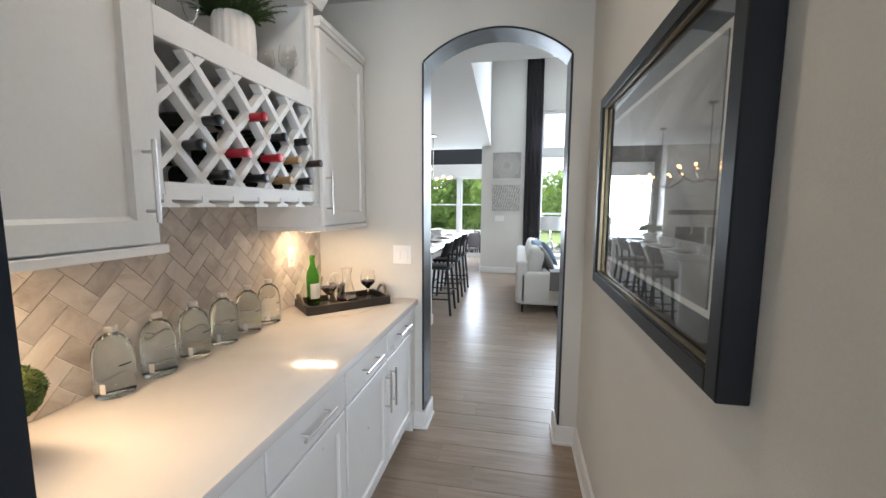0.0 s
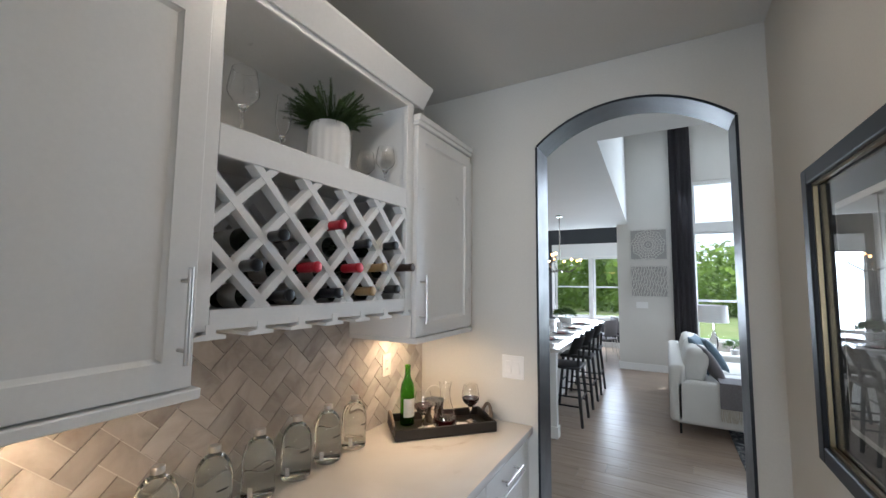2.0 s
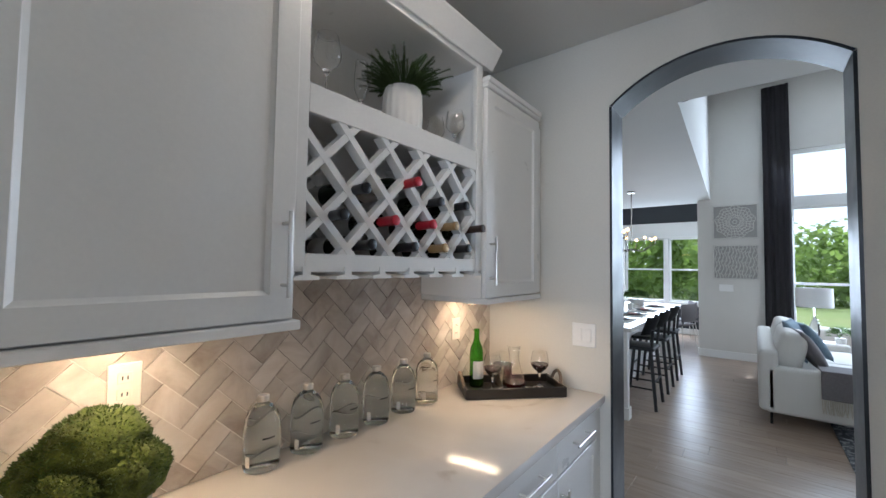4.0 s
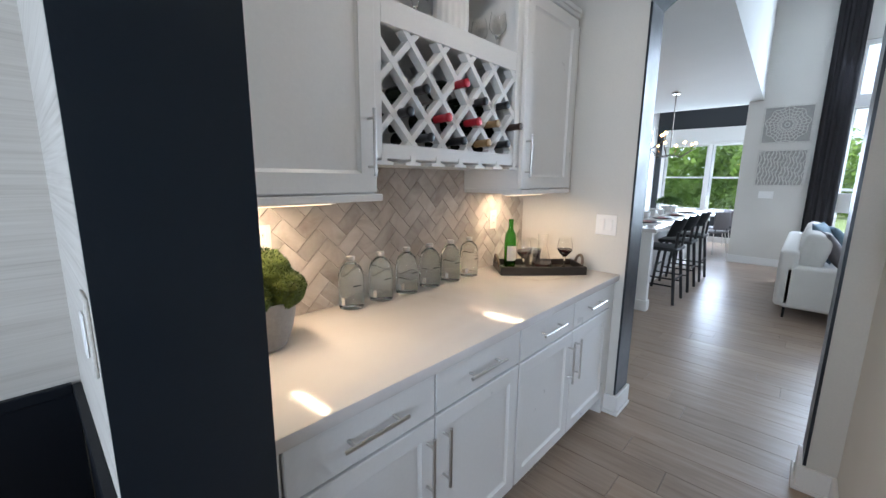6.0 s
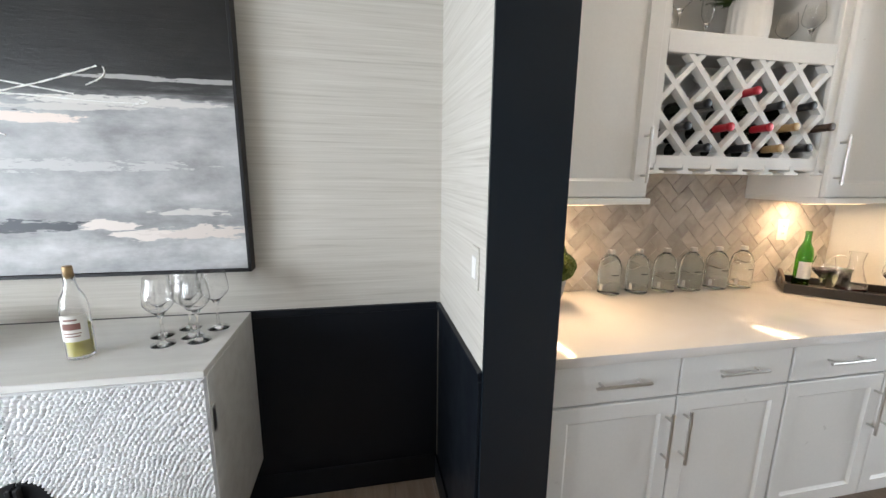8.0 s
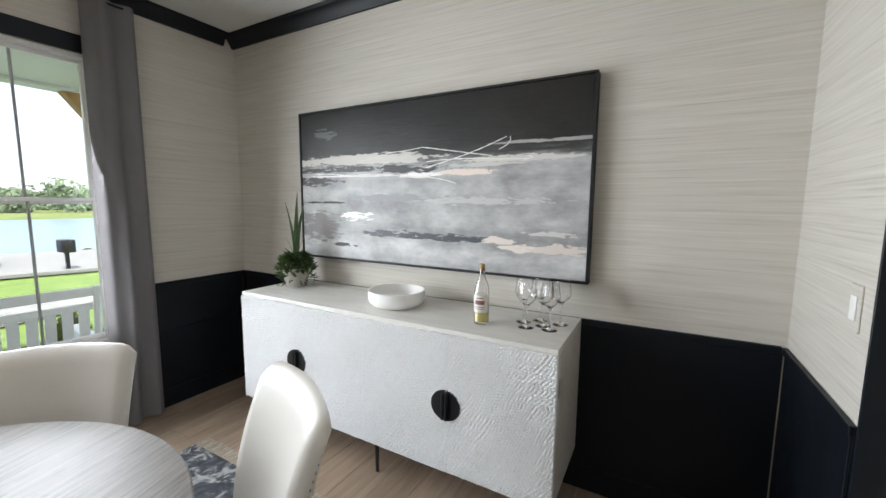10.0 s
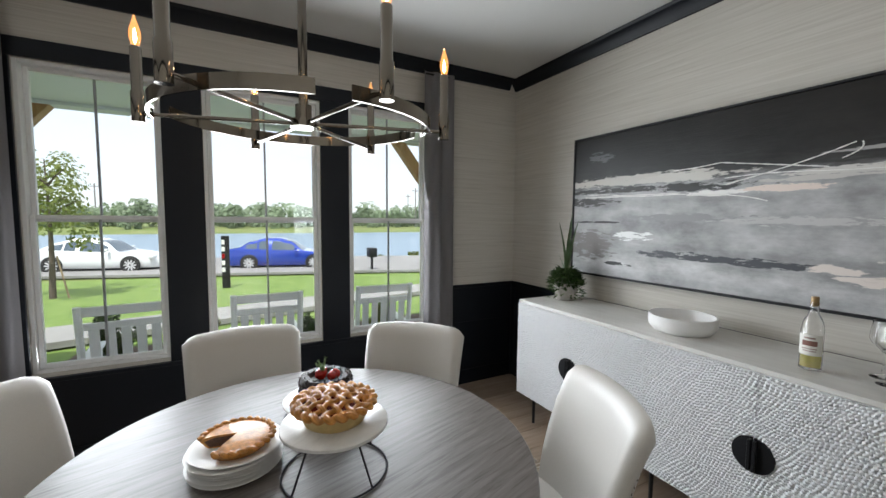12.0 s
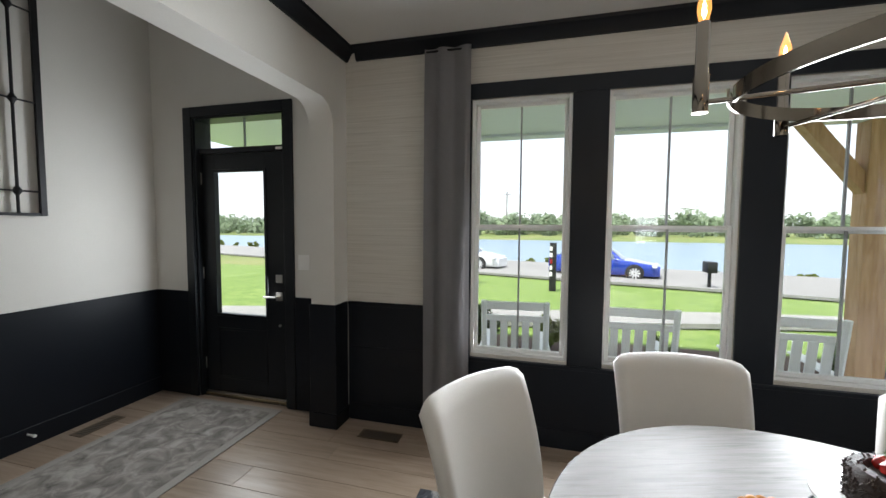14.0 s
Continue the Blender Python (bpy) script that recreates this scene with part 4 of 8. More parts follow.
# round table
TX, TY, TR, TZ = 1.39, -0.945, 0.70, 0.76
tb = thing("dining_table", "round grey-washed wooden dining table", "table", pose(TX, TY, 0))
part("tabletop", lathe([(0, TZ), (TR - 0.004, TZ), (TR, TZ - 0.004), (TR, TZ - 0.034), (TR - 0.006, TZ - 0.04), (0, TZ - 0.04)], 96), M["table_wood"], tb, m=pose(0, 0, 0, 0, 0, 17))
part("pedestal", lathe([(0, TZ - 0.04), (0.20, TZ - 0.04), (0.16, TZ - 0.12), (0.13, 0.40), (0.17, 0.16), (0.30, 0.05), (0.32, 0.02), (0.32, 0.012), (0, 0.012)], 40), M["table_wood"], tb)
M["rug_dark"] = ramp_mat("dark worn rug", [(0.35, (0.018, 0.022, 0.028)), (0.5, (0.05, 0.055, 0.065)), (0.62, (0.30, 0.30, 0.29))], 9, (1, 1, 1), 0.95, 6, 1.5, 0.6, 0.004)
rug = thing("area_rug", "dark worn patterned rug with a pale fringe", "rug")
part("pile", boxes((0.03, -2.05, 0.001, 2.75, 0.25, 0.010), bevel=0.003), M["rug_dark"], rug)
M["fringe"] = mat("cream fringe", (0.55, 0.50, 0.42), 0.9, grain=0.2)
bm = bmesh.new()
rng = random.Random(5)
for k in range(190):
    y = -2.045 + k * 0.012
    tube([(0.03, y, 0.006), (-0.02, y + rng.uniform(-0.008, 0.008), 0.004), (-0.05, y + rng.uniform(-0.012, 0.012), 0.003)], 0.0022, 4, bm)
part("fringe", bm, M["fringe"], rug)


def rounded_back(w, h, t, lean=0.0):
    """Upholstered backrest: wide, slightly curved in plan, rounded at the rim."""
    bm_ = bmesh.new()
    nx, nz = 20, 16
    grid = {}
    for s in (0, 1):
        for i in range(nx + 1):
            for j in range(nz + 1):
                u, v = i / nx * 2 - 1, j / nz
                hw = w / 2 * (0.90 + 0.10 * v)
                edge = min(1.0, (1 - abs(u)) / 0.10, (1 - v) / 0.09)
                edge = math.sqrt(max(0.0, 1 - (1 - edge) ** 2))
                x = u * hw
                corner = max(0, abs(u) - 0.80) / 0.20
                z = h * v - (0.035 * corner ** 2.2) * v + 0.012 * (1 - u * u) * v
                curve = 0.075 * u * u * (0.35 + 0.65 * (1 - v * 0.6))
                y = -curve + lean * v * v + (t / 2 if s else -t / 2) * (0.25 + 0.75 * edge) * (1.15 - 0.35 * v)
                grid[s, i, j] = bm_.verts.new((x, y, z))
    for i in range(nx):
        for j in range(nz):
            bm_.faces.new((grid[0, i, j], grid[0, i + 1, j], grid[0, i + 1, j + 1], grid[0, i, j + 1]))
            bm_.faces.new((grid[1, i, j + 1], grid[1, i + 1, j + 1], grid[1, i + 1, j], grid[1, i, j]))
    for j in range(nz):
        bm_.faces.new((grid[0, 0, j + 1], grid[1, 0, j + 1], grid[1, 0, j], grid[0, 0, j]))
        bm_.faces.new((grid[0, nx, j], grid[1, nx, j], grid[1, nx, j + 1], grid[0, nx, j + 1]))
    for i in range(nx):
        bm_.faces.new((grid[0, i, nz], grid[0, i + 1, nz], grid[1, i + 1, nz], grid[1, i, nz]))
        bm_.faces.new((grid[0, i + 1, 0], grid[0, i, 0], grid[1, i, 0], grid[1, i + 1, 0]))
    bmesh.ops.recalc_face_normals(bm_, faces=bm_.faces[:])
    return bm_


M["nail"] = mat("dark nailhead", (0.09, 0.075, 0.06), 0.3, 0.9, grain=0.05)
M["chair_leg"] = mat("dark stained leg", (0.05, 0.032, 0.022), 0.45, grain=0.2, grain_scale=30)
def dining_chair(m):
    """Faces -y in its own frame turned so that +y is the chair's back."""
    c = thing("dining_chair", "cream leather dining chair with nailhead trim and curved back", "chair", m, "chairs round the table")
    b = part("backrest", rounded_back(0.52, 0.463, 0.075, 0.09), M["linen"], c, smooth=60, m=pose(0, 0.20, 0.455))
    bm_ = bmesh.new()
    for sx in (-1, 1):
        for k in range(20):
            v = 0.04 + k * 0.046
            hw = 0.25 * (0.90 + 0.10 * v) - 0.001
            y_ = -0.075 * (0.35 + 0.65 * (1 - v * 0.6)) + 0.09 * v * v + 0.024
            bmesh.ops.create_icosphere(bm_, subdivisions=1, radius=0.006, matrix=Matrix.Translation((sx * hw, y_, 0.49 * v - 0.03 * v)))
    tagged(part("nailheads", bm_, M["nail"], b, "row of dark nailheads"), kind="stuff")
    bm_ = boxes((-0.235, -0.25, 0.37, 0.235, 0.20, 0.475), bevel=0.035, seg=4)
    part("seat", bm_, M["linen"], c, smooth=60)
    for x in (-0.19, 0.19):
        part("leg", tube([(x, -0.20, 0.38), (x * 1.02, -0.215, 0.0)], 0.024, 10, taper=lambda k: 1 - 0.45 * k), M["chair_leg"], c)
        part("leg", tube([(x, 0.16, 0.38), (x * 1.02, 0.27, 0.0)], 0.024, 10, taper=lambda k: 1 - 0.45 * k), M["chair_leg"], c)
    return c
first_chair = None
for bx, by, ang in ((1.541, -1.868, -87), (0.750, -1.565, -131), (0.485, -0.585, 157), (2.325, -1.385, -33)):
    a = radians(ang)
    mpose = pose(bx - 0.25 * math.cos(a), by - 0.25 * math.sin(a), 0.010, 0, 0, ang - 90)
    first_chair = copy_thing(first_chair, mpose) if first_chair else dining_chair(mpose)

# framed picture on the pantry wall
M["frame_dark"] = mat("black picture frame", (0.007, 0.008, 0.010), 0.45, grain=0.05, spec=0.3)
M["mat_dark"] = mat("dark mat board", (0.05, 0.052, 0.05), 0.8, grain=0.08)


# ------------------------------------------------------------ pantry: bottles, picture, counter things
for foil, yy, zz in _necks:
    rack_bottle(yy, zz - 0.006, foil)

M["print"] = ramp_mat("grey washed print", [(0.3, (0.13, 0.127, 0.12)), (0.5, (0.30, 0.293, 0.28)), (0.68, (0.46, 0.45, 0.43))], 2.2, (1, 1, 2.2), 0.8, 8, 1.0)
M["brass_edge"] = mat("dull brass lip", (0.34, 0.27, 0.16), 0.35, 0.9, grain=0.1)
pic = thing("framed_picture", "grey abstract print under glass in a deep black frame", "picture")
QY0, QY1, QZ0, QZ1, QX = 1.435, 2.578, 1.168, 1.962, PE - 0.055
part("frame", boxes((QX, QY0, QZ0, PE, QY0 + 0.045, QZ1), (QX, QY1 - 0.045, QZ0, PE, QY1, QZ1), (QX, QY0 + 0.045, QZ0, PE, QY1 - 0.045, QZ0 + 0.045), (QX, QY0 + 0.045, QZ1 - 0.045, PE, QY1 - 0.045, QZ1), bevel=0.003), M["frame_dark"], pic)
e0, e1 = 0.045, 0.052
part("lip", boxes((QX + 0.012, QY0 + e0, QZ0 + e0, QX + 0.022, QY0 + e1, QZ1 - e0), (QX + 0.012, QY1 - e1, QZ0 + e0, QX + 0.022, QY1 - e0, QZ1 - e0), (QX + 0.012, QY0 + e1, QZ0 + e0, QX + 0.022, QY1 - e1, QZ0 + e1), (QX + 0.012, QY0 + e1, QZ1 - e1, QX + 0.022, QY1 - e1, QZ1 - e0)), M["brass_edge"], pic, "dull brass inner lip")
part("mat_board", boxes((PE - 0.014, QY0 + 0.045, QZ0 + 0.045, PE - 0.004, QY1 - 0.045, QZ1 - 0.045)), M["mat_dark"], pic, "dark grey mat board")
part("print_border", boxes((PE - 0.019, QY0 + 0.115, QZ0 + 0.115, PE - 0.014, QY1 - 0.115, QZ1 - 0.115)), M["paper"], pic, "white paper border")
part("print", boxes((PE - 0.022, QY0 + 0.132, QZ0 + 0.132, PE - 0.019, QY1 - 0.132, QZ1 - 0.132)), M["print"], pic, "grey abstract print")
g = part("glass", boxes((PE - 0.030, QY0 + 0.046, QZ0 + 0.046, PE - 0.0285, QY1 - 0.046, QZ1 - 0.046)), M["pic_pane"], pic)
g.visible_shadow = False

# switch and outlets
M["plate"] = mat("white plastic plate", (0.80, 0.79, 0.77), 0.35, grain=0.02)
M["slot"] = mat("dark slot", (0.05, 0.05, 0.05), 0.6, grain=0.1)
sw = thing("light_switch", "white double rocker light switch plate", "switch")
part("plate", boxes((-0.343, PN - 0.006, 1.122, -0.221, PN, 1.244), bevel=0.002), M["plate"], sw)
for x in (-0.306, -0.258):
    part("rocker", boxes((x - 0.016, PN - 0.011, 1.149, x + 0.016, PN - 0.006, 1.216), bevel=0.002), M["plate"], sw)
M["almond"] = mat("ivory plastic plate", (0.70, 0.66, 0.60), 0.4, grain=0.02)
def outlet_x(name, x, y, z, rocker):
    o = thing(name, "ivory wall %s plate on the splashback" % ("switch" if rocker else "outlet"), "switch" if rocker else "outlet")
    part("plate", boxes((x, y - 0.036, z - 0.058, x + 0.006, y + 0.036, z + 0.058), bevel=0.002), M["almond"], o)
    for dz in (-0.021, 0.021):
        s = part("socket", boxes((x + 0.006, y - 0.016, z + dz - 0.014, x + 0.008, y + 0.016, z + dz + 0.014), bevel=0.001), M["almond"], o)
        part("slot", boxes((x + 0.008, y - 0.007, z + dz - 0.005, x + 0.0085, y - 0.004, z + dz + 0.005), (x + 0.008, y + 0.004, z + dz - 0.005, x + 0.0085, y + 0.007, z + dz + 0.005)), M["slot"], s)
outlet_x("outlet", PW + 0.0106, 2.80, 1.195, False)
outlet_x("outlet", PW + 0.0106, 1.36, 1.215, False)
sw = thing("light_switch", "wall switch plate covered with the same paper", "switch")
part("plate", boxes((-0.245, NY - 0.006, 1.14, -0.175, NY, 1.27), bevel=0.002), M["paper_x"], sw)
part("rocker", boxes((-0.228, NY - 0.010, 1.17, -0.192, NY - 0.006, 1.24), bevel=0.002), M["plate"], sw)

# warm light bars under the wall cabinets
M["led"] = glow_mat("warm light bar", (1.0, 0.72, 0.42), 2.0)
for y0_, y1_ in ((1.12, 1.52), (2.60, 2.98)):
    ul = thing("under_cabinet_light", "slim warm light bar under the wall cabinet", "lamp", group="under cabinet lights")
    part("housing", boxes((-0.66, y0_, UB - 0.0240, -0.60, y1_, UB - 0.0125), bevel=0.002), M["plate"], ul)
    part("diffuser", boxes((-0.645, y0_ + 0.01, UB - 0.027, -0.615, y1_ - 0.01, UB - 0.0242)), M["led"], ul)
    lamp("under_cabinet_lamp", "AREA", 2.1, look((-0.63, (y0_ + y1_) / 2, UB - 0.030), (-0.631, (y0_ + y1_) / 2, 0.9)), (1.0, 0.67, 0.37), 0.03, y1_ - y0_ - 0.02)


# glassware
def goblet_glass(h, rb, bowl_h, stem_r=0.004, foot=0.034, rim=None, t=0.0012):
    """Profile of a stemmed glass: foot, stem, bowl outside, then inside."""
    zb = h - bowl_h
    rim = rim or rb * 0.8
    out = [(0, 0), (foot, 0), (foot, 0.002), (foot * 0.5, 0.005), (stem_r * 1.6, 0.012), (stem_r, 0.03), (stem_r, zb - 0.012), (stem_r * 2, zb - 0.002)]
    inn = []
    for k in range(1, 11):
        u = k / 10
        r = rb * math.sin(min(1.0, u / 0.45) * math.pi / 2) if u < 0.45 else rb + (rim - rb) * ((u - 0.45) / 0.55) ** 1.4
        out.append((r, zb + bowl_h * u))
        inn.append((max(0.0005, r - t), zb + bowl_h * u if k == 10 else zb + bowl_h * u + t * 0.5))
    inn.append((0, zb + 0.004))
    return out + inn[9::-1] + [(0, zb + 0.004)]
def stem_glass(name, label, m, h, rb, bowl_h, wine=None, group="", rim=None, foot=0.034):
    t_ = thing(name, label, "glass", m, group)
    part("glass", lathe(goblet_glass(h, rb, bowl_h, rim=rim, foot=foot), 28), M["glass"], t_)
    if wine:
        zb = h - bowl_h
        prof = [(0, zb + 0.006)]
        for k in range(1, 6):
            u = k / 5 * 0.45
            prof.append((rb * math.sin(u / 0.45 * math.pi / 2) - 0.0022, zb + bowl_h * u))
        prof.append((0, zb + bowl_h * 0.45))
        part("wine", lathe(prof, 28), M["wine_red"], t_, "red wine")
    return t_

# six flat-shouldered bottles along the splashback
_wb = lathe([(0, 0.004), (0.045, 0.0), (0.052, 0.004), (0.0545, 0.014), (0.0545, 0.125), (0.052, 0.150), (0.043, 0.176), (0.030, 0.192), (0.019, 0.199), (0.0165, 0.204), (0.0165, 0.210), (0, 0.210)], 40)
_wb_in = lathe([(0, 0.012), (0.040, 0.010), (0.048, 0.014), (0.0505, 0.022), (0.0505, 0.124), (0.048, 0.148), (0.040, 0.172), (0.028, 0.187), (0.015, 0.195), (0, 0.195)], 40)
M["water"] = glass_mat("water", (0.95, 0.985, 0.97), 0.0, 1.33)
M["bottle_solid"] = glass_mat("water filled glass", (0.93, 0.97, 0.945), 0.0, 1.34)
M["cap"] = mat("silver cap", (0.62, 0.60, 0.57), 0.3, 0.9, grain=0.1)
M["ink"] = mat("black ink", (0.02, 0.02, 0.02), 0.6, grain=0.1)
_me_wb = mesh_of("glass", _wb, M["bottle_solid"], 40)
_me_wcap = mesh_of("cap", lathe([(0.0175, 0.206), (0.018, 0.208), (0.018, 0.222), (0.0165, 0.225), (0, 0.225)], 24), M["cap"], 40)
def curved_patch(r, a0, a1, z0, z1, n=8):
    bm_ = bmesh.new()
    lo = [bm_.verts.new((r * math.cos(a0 + (a1 - a0) * k / n), r * math.sin(a0 + (a1 - a0) * k / n), z0)) for k in range(n + 1)]
    hi = [bm_.verts.new((v.co.x, v.co.y, z1)) for v in lo]
    for k in range(n):
        bm_.faces.new((lo[k], lo[k + 1], hi[k + 1], hi[k]))
    return bm_
_me_wl = mesh_of("label", curved_patch(0.0552, radians(-75), radians(-58), 0.022, 0.055), M["paper"], 40)
_me_wt = mesh_of("lettering", curved_patch(0.0552, radians(-20), radians(20), 0.104, 0.109), M["ink"], 40)
for k in range(6):
    w = thing("water_bottle", "clear glass water bottle with a silver cap", "bottle", pose(-0.800, 1.702 + 0.159 * k, CTOP + 0.0005, 0, 0, -6 + 5 * (k % 3)), "bottles along the splashback")
    for me in (_me_wb, _me_wcap, _me_wl, _me_wt):
        ob = new(me.name.split(".")[0], me)
        ob.parent = w

# mossy pot
M["concrete"] = mat("grey concrete pot", (0.25, 0.24, 0.23), 0.75, grain=0.1, grain_scale=80, stain=0.12, stain_scale=8, bump=0.2, bump_scale=90)
M["moss"] = mat("green moss", (0.060, 0.085, 0.006), 0.95, grain=0.45, grain_scale=220, stain=0.4, stain_scale=22, bump=0.8, bump_scale=260)
M["moss_dark"] = mat("deep green moss", (0.040, 0.070, 0.008), 0.95, grain=0.45, grain_scale=260, stain=0.4, stain_scale=22)
pot = thing("moss_planter", "round grey pot filled with mounds of green moss", "planter", pose(-0.672, 1.266, CTOP + 0.0005) @ Matrix.Scale(1.05, 4))
part("pot", lathe([(0, 0.0), (0.062, 0.0), (0.074, 0.006), (0.094, 0.06), (0.106, 0.12), (0.108, 0.155), (0.102, 0.157), (0.099, 0.150), (0.098, 0.135), (0, 0.135)], 44), M["concrete"], pot)
rng = random.Random(3)
def moss_ball(cx, cy, cz, r, seed):
    bm_ = bmesh.new()
    bmesh.ops.create_icosphere(bm_, subdivisions=5, radius=1.0)
    for v in bm_.verts:
        n_ = noise.noise(v.co * 2.2 + Vector((seed, 0, 0))) * 0.14 + noise.noise(v.co * 9 + Vector((0, seed, 0))) * 0.07 + noise.noise(v.co * 30) * 0.05
        v.co = v.co * (1 + n_)
        v.co.z *= 0.85
        v.co = v.co * r + Vector((cx, cy, cz))
    return bm_
def tufts(cx, cy, cz, r, n, rng, size):
    bm_ = bmesh.new()
    for _ in range(n):
        d = Vector((rng.gauss(0, 1), rng.gauss(0, 1), abs(rng.gauss(0, 1)))).normalized()
        p = Vector((cx, cy, cz)) + Vector((d.x * r, d.y * r, d.z * r * 0.87)) * rng.uniform(0.97, 1.05)
        s = d.orthogonal().normalized()
        s.rotate(Matrix.Rotation(rng.uniform(0, 6.28), 3, d))
        tip = p + d * size * rng.uniform(0.6, 1.5) + s * size * rng.uniform(-0.6, 0.6)
        q = d.cross(s) * size * 0.35
        bm_.faces.new([bm_.verts.new(c) for c in (p - q, p + q, tip)])
    return bm_
for i, (cx, cy, cz, r) in enumerate(((-0.03, -0.035, 0.19, 0.078), (0.045, 0.05, 0.185, 0.072), (-0.05, 0.05, 0.18, 0.066), (0.055, -0.045, 0.175, 0.062), (0.0, 0.01, 0.235, 0.085))):
    mb = part("moss_mound", moss_ball(cx, cy, cz, r, i * 3.1), M["moss"], pot, smooth=180)
    tf = part("moss_tufts", tufts(cx, cy, cz, r, 1500, rng, 0.006), M["moss_dark"], mb, smooth=0)
    tagged(tf, kind="stuff")

# tray with wine things
M["tray"] = mat("black stained wood tray", (0.018, 0.015, 0.013), 0.4, grain=0.25, grain_scale=30, stretch=(1, 8, 8), bump=0.15)
M["rope"] = mat("jute rope", (0.20, 0.15, 0.11), 0.9, grain=0.3, grain_scale=200)
TM = pose(-0.575, 2.895, CTOP + 0.0005, 0, 0, 46)
tr = thing("serving_tray", "black wooden serving tray with rope handles", "tray", TM)
part("base", boxes((-0.245, -0.115, 0.0, 0.245, 0.115, 0.012), bevel=0.002), M["tray"], tr)
for r_ in ((-0.255, -0.125, 0.0, 0.255, -0.113, 0.05), (-0.255, 0.113, 0.0, 0.255, 0.125, 0.05), (-0.255, -0.113, 0.0, -0.243, 0.113, 0.05), (0.243, -0.113, 0.0, 0.255, 0.113, 0.05)):
    part("rim", boxes(r_, bevel=0.003), M["tray"], tr)
for sx in (-1, 1):
    part("handle", tube([(sx * (0.250 + 0.012 * math.sin(radians(a))), -0.055 * math.cos(radians(a)), 0.035 + 0.062 * math.sin(radians(a))) for a in range(0, 181, 12)], 0.0085, 10), M["rope"], tr, "jute rope handle")
def on_tray(u, v, z=0.0125):
    return TM @ pose(u, v, z)
gb = thing("wine_bottle", "green wine bottle with a white label standing on the tray", "bottle", on_tray(-0.165, 0.055))
part("glass", lathe([(0, 0.006), (0.030, 0), (0.036, 0.004), (0.0365, 0.17), (0.031, 0.205), (0.018, 0.232), (0.0145, 0.25), (0.0143, 0.288), (0.016, 0.289), (0.016, 0.297), (0.012, 0.298), (0.011, 0.25), (0.015, 0.23), (0.028, 0.202), (0.033, 0.168), (0.033, 0.012), (0, 0.010)], 36), M["glass_green"], gb)
part("label", curved_patch(0.0370, radians(-130), radians(20), 0.045, 0.135, 16), M["paper"], gb, "white paper label")
stem_glass("wine_glass", "large wine glass half full of red wine on the tray", on_tray(-0.105, -0.045), 0.185, 0.047, 0.115, True, "wine glasses on the tray", rim=0.036)
stem_glass("wine_glass", "large wine glass half full of red wine on the tray", on_tray(0.165, 0.010), 0.185, 0.047, 0.115, True, "wine glasses on the tray", rim=0.036)
dec = thing("decanter", "glass wine decanter with red wine at the bottom", "decanter", on_tray(0.015, -0.020, 0.016))
part("glass", lathe([(0, 0.003), (0.05, 0), (0.060, 0.006), (0.062, 0.02), (0.055, 0.055), (0.038, 0.10), (0.026, 0.145), (0.025, 0.175), (0.033, 0.215), (0.0315, 0.2155), (0.0235, 0.175), (0.0245, 0.145), (0.0365, 0.10), (0.0535, 0.055), (0.0603, 0.02), (0.058, 0.008), (0, 0.006)], 40), M["glass"], dec)
part("wine", lathe([(0, 0.0065), (0.057, 0.009), (0.0596, 0.02), (0.0570, 0.038), (0, 0.038)], 40), M["wine_red"], dec, "red wine")
M["chrome"] = mat("hammered chrome", (0.70, 0.68, 0.65), 0.08, 1.0, bump=0.9, bump_scale=70, grain=0.05)
ib = thing("ice_bucket", "hammered chrome ice bucket with a bail handle", "bucket", on_tray(-0.02, 0.062))
part("bucket", lathe([(0, 0), (0.038, 0), (0.042, 0.004), (0.052, 0.10), (0.055, 0.112), (0.052, 0.112), (0.048, 0.10), (0.039, 0.006), (0, 0.005)], 36), M["chrome"], ib)
part("handle", tube([(0.054 * math.cos(radians(a)), 0.012 * math.sin(radians(a)), 0.105 + 0.075 * math.sin(radians(a))) for a in range(0, 181, 10)], 0.0022, 8), M["steel"], ib)
M["napkin"] = mat("white linen napkin", (0.78, 0.77, 0.74), 0.9, grain=0.05, grain_scale=300, bump=0.2, bump_scale=300)
for k, (u, v, a) in enumerate(((-0.06, -0.04, 12), (0.075, -0.03, -18))):
    solid("napkin", boxes((-0.055, -0.045, 0, 0.055, 0.045, 0.003), bevel=0.001), M["napkin"], "folded white napkin lying on the tray", "napkin", on_tray(u, v, 0.0122 + 0.0005 * k) @ pose(0, 0, 0, 0, 0, a), "napkins on the tray")

# open shelf: ribbed vase with greenery, glasses
M["ceramic"] = mat("white ceramic", (0.80, 0.79, 0.77), 0.3, grain=0.02)
M["fern"] = mat("dark green fern", (0.045, 0.085, 0.02), 0.6, grain=0.3, grain_scale=60, vary=0.0)
M["fern_light"] = mat("fresh green leaf", (0.10, 0.19, 0.035), 0.55, grain=0.3, grain_scale=40)
va = thing("potted_greenery", "ribbed white vase with feathery green sprigs", "plant", pose(-0.665, 2.165, 2.0305))
part("vase", lathe([(0, 0), (0.066, 0), (0.074, 0.010), (0.080, 0.09), (0.077, 0.185), (0.071, 0.205), (0.066, 0.205), (0.068, 0.18), (0, 0.17)], 72, wobble=lambda a, z: 1 + 0.022 * math.sin(18 * a) * (1 if 0.006 < z < 0.19 else 0)), M["ceramic"], va, "ribbed white vase")
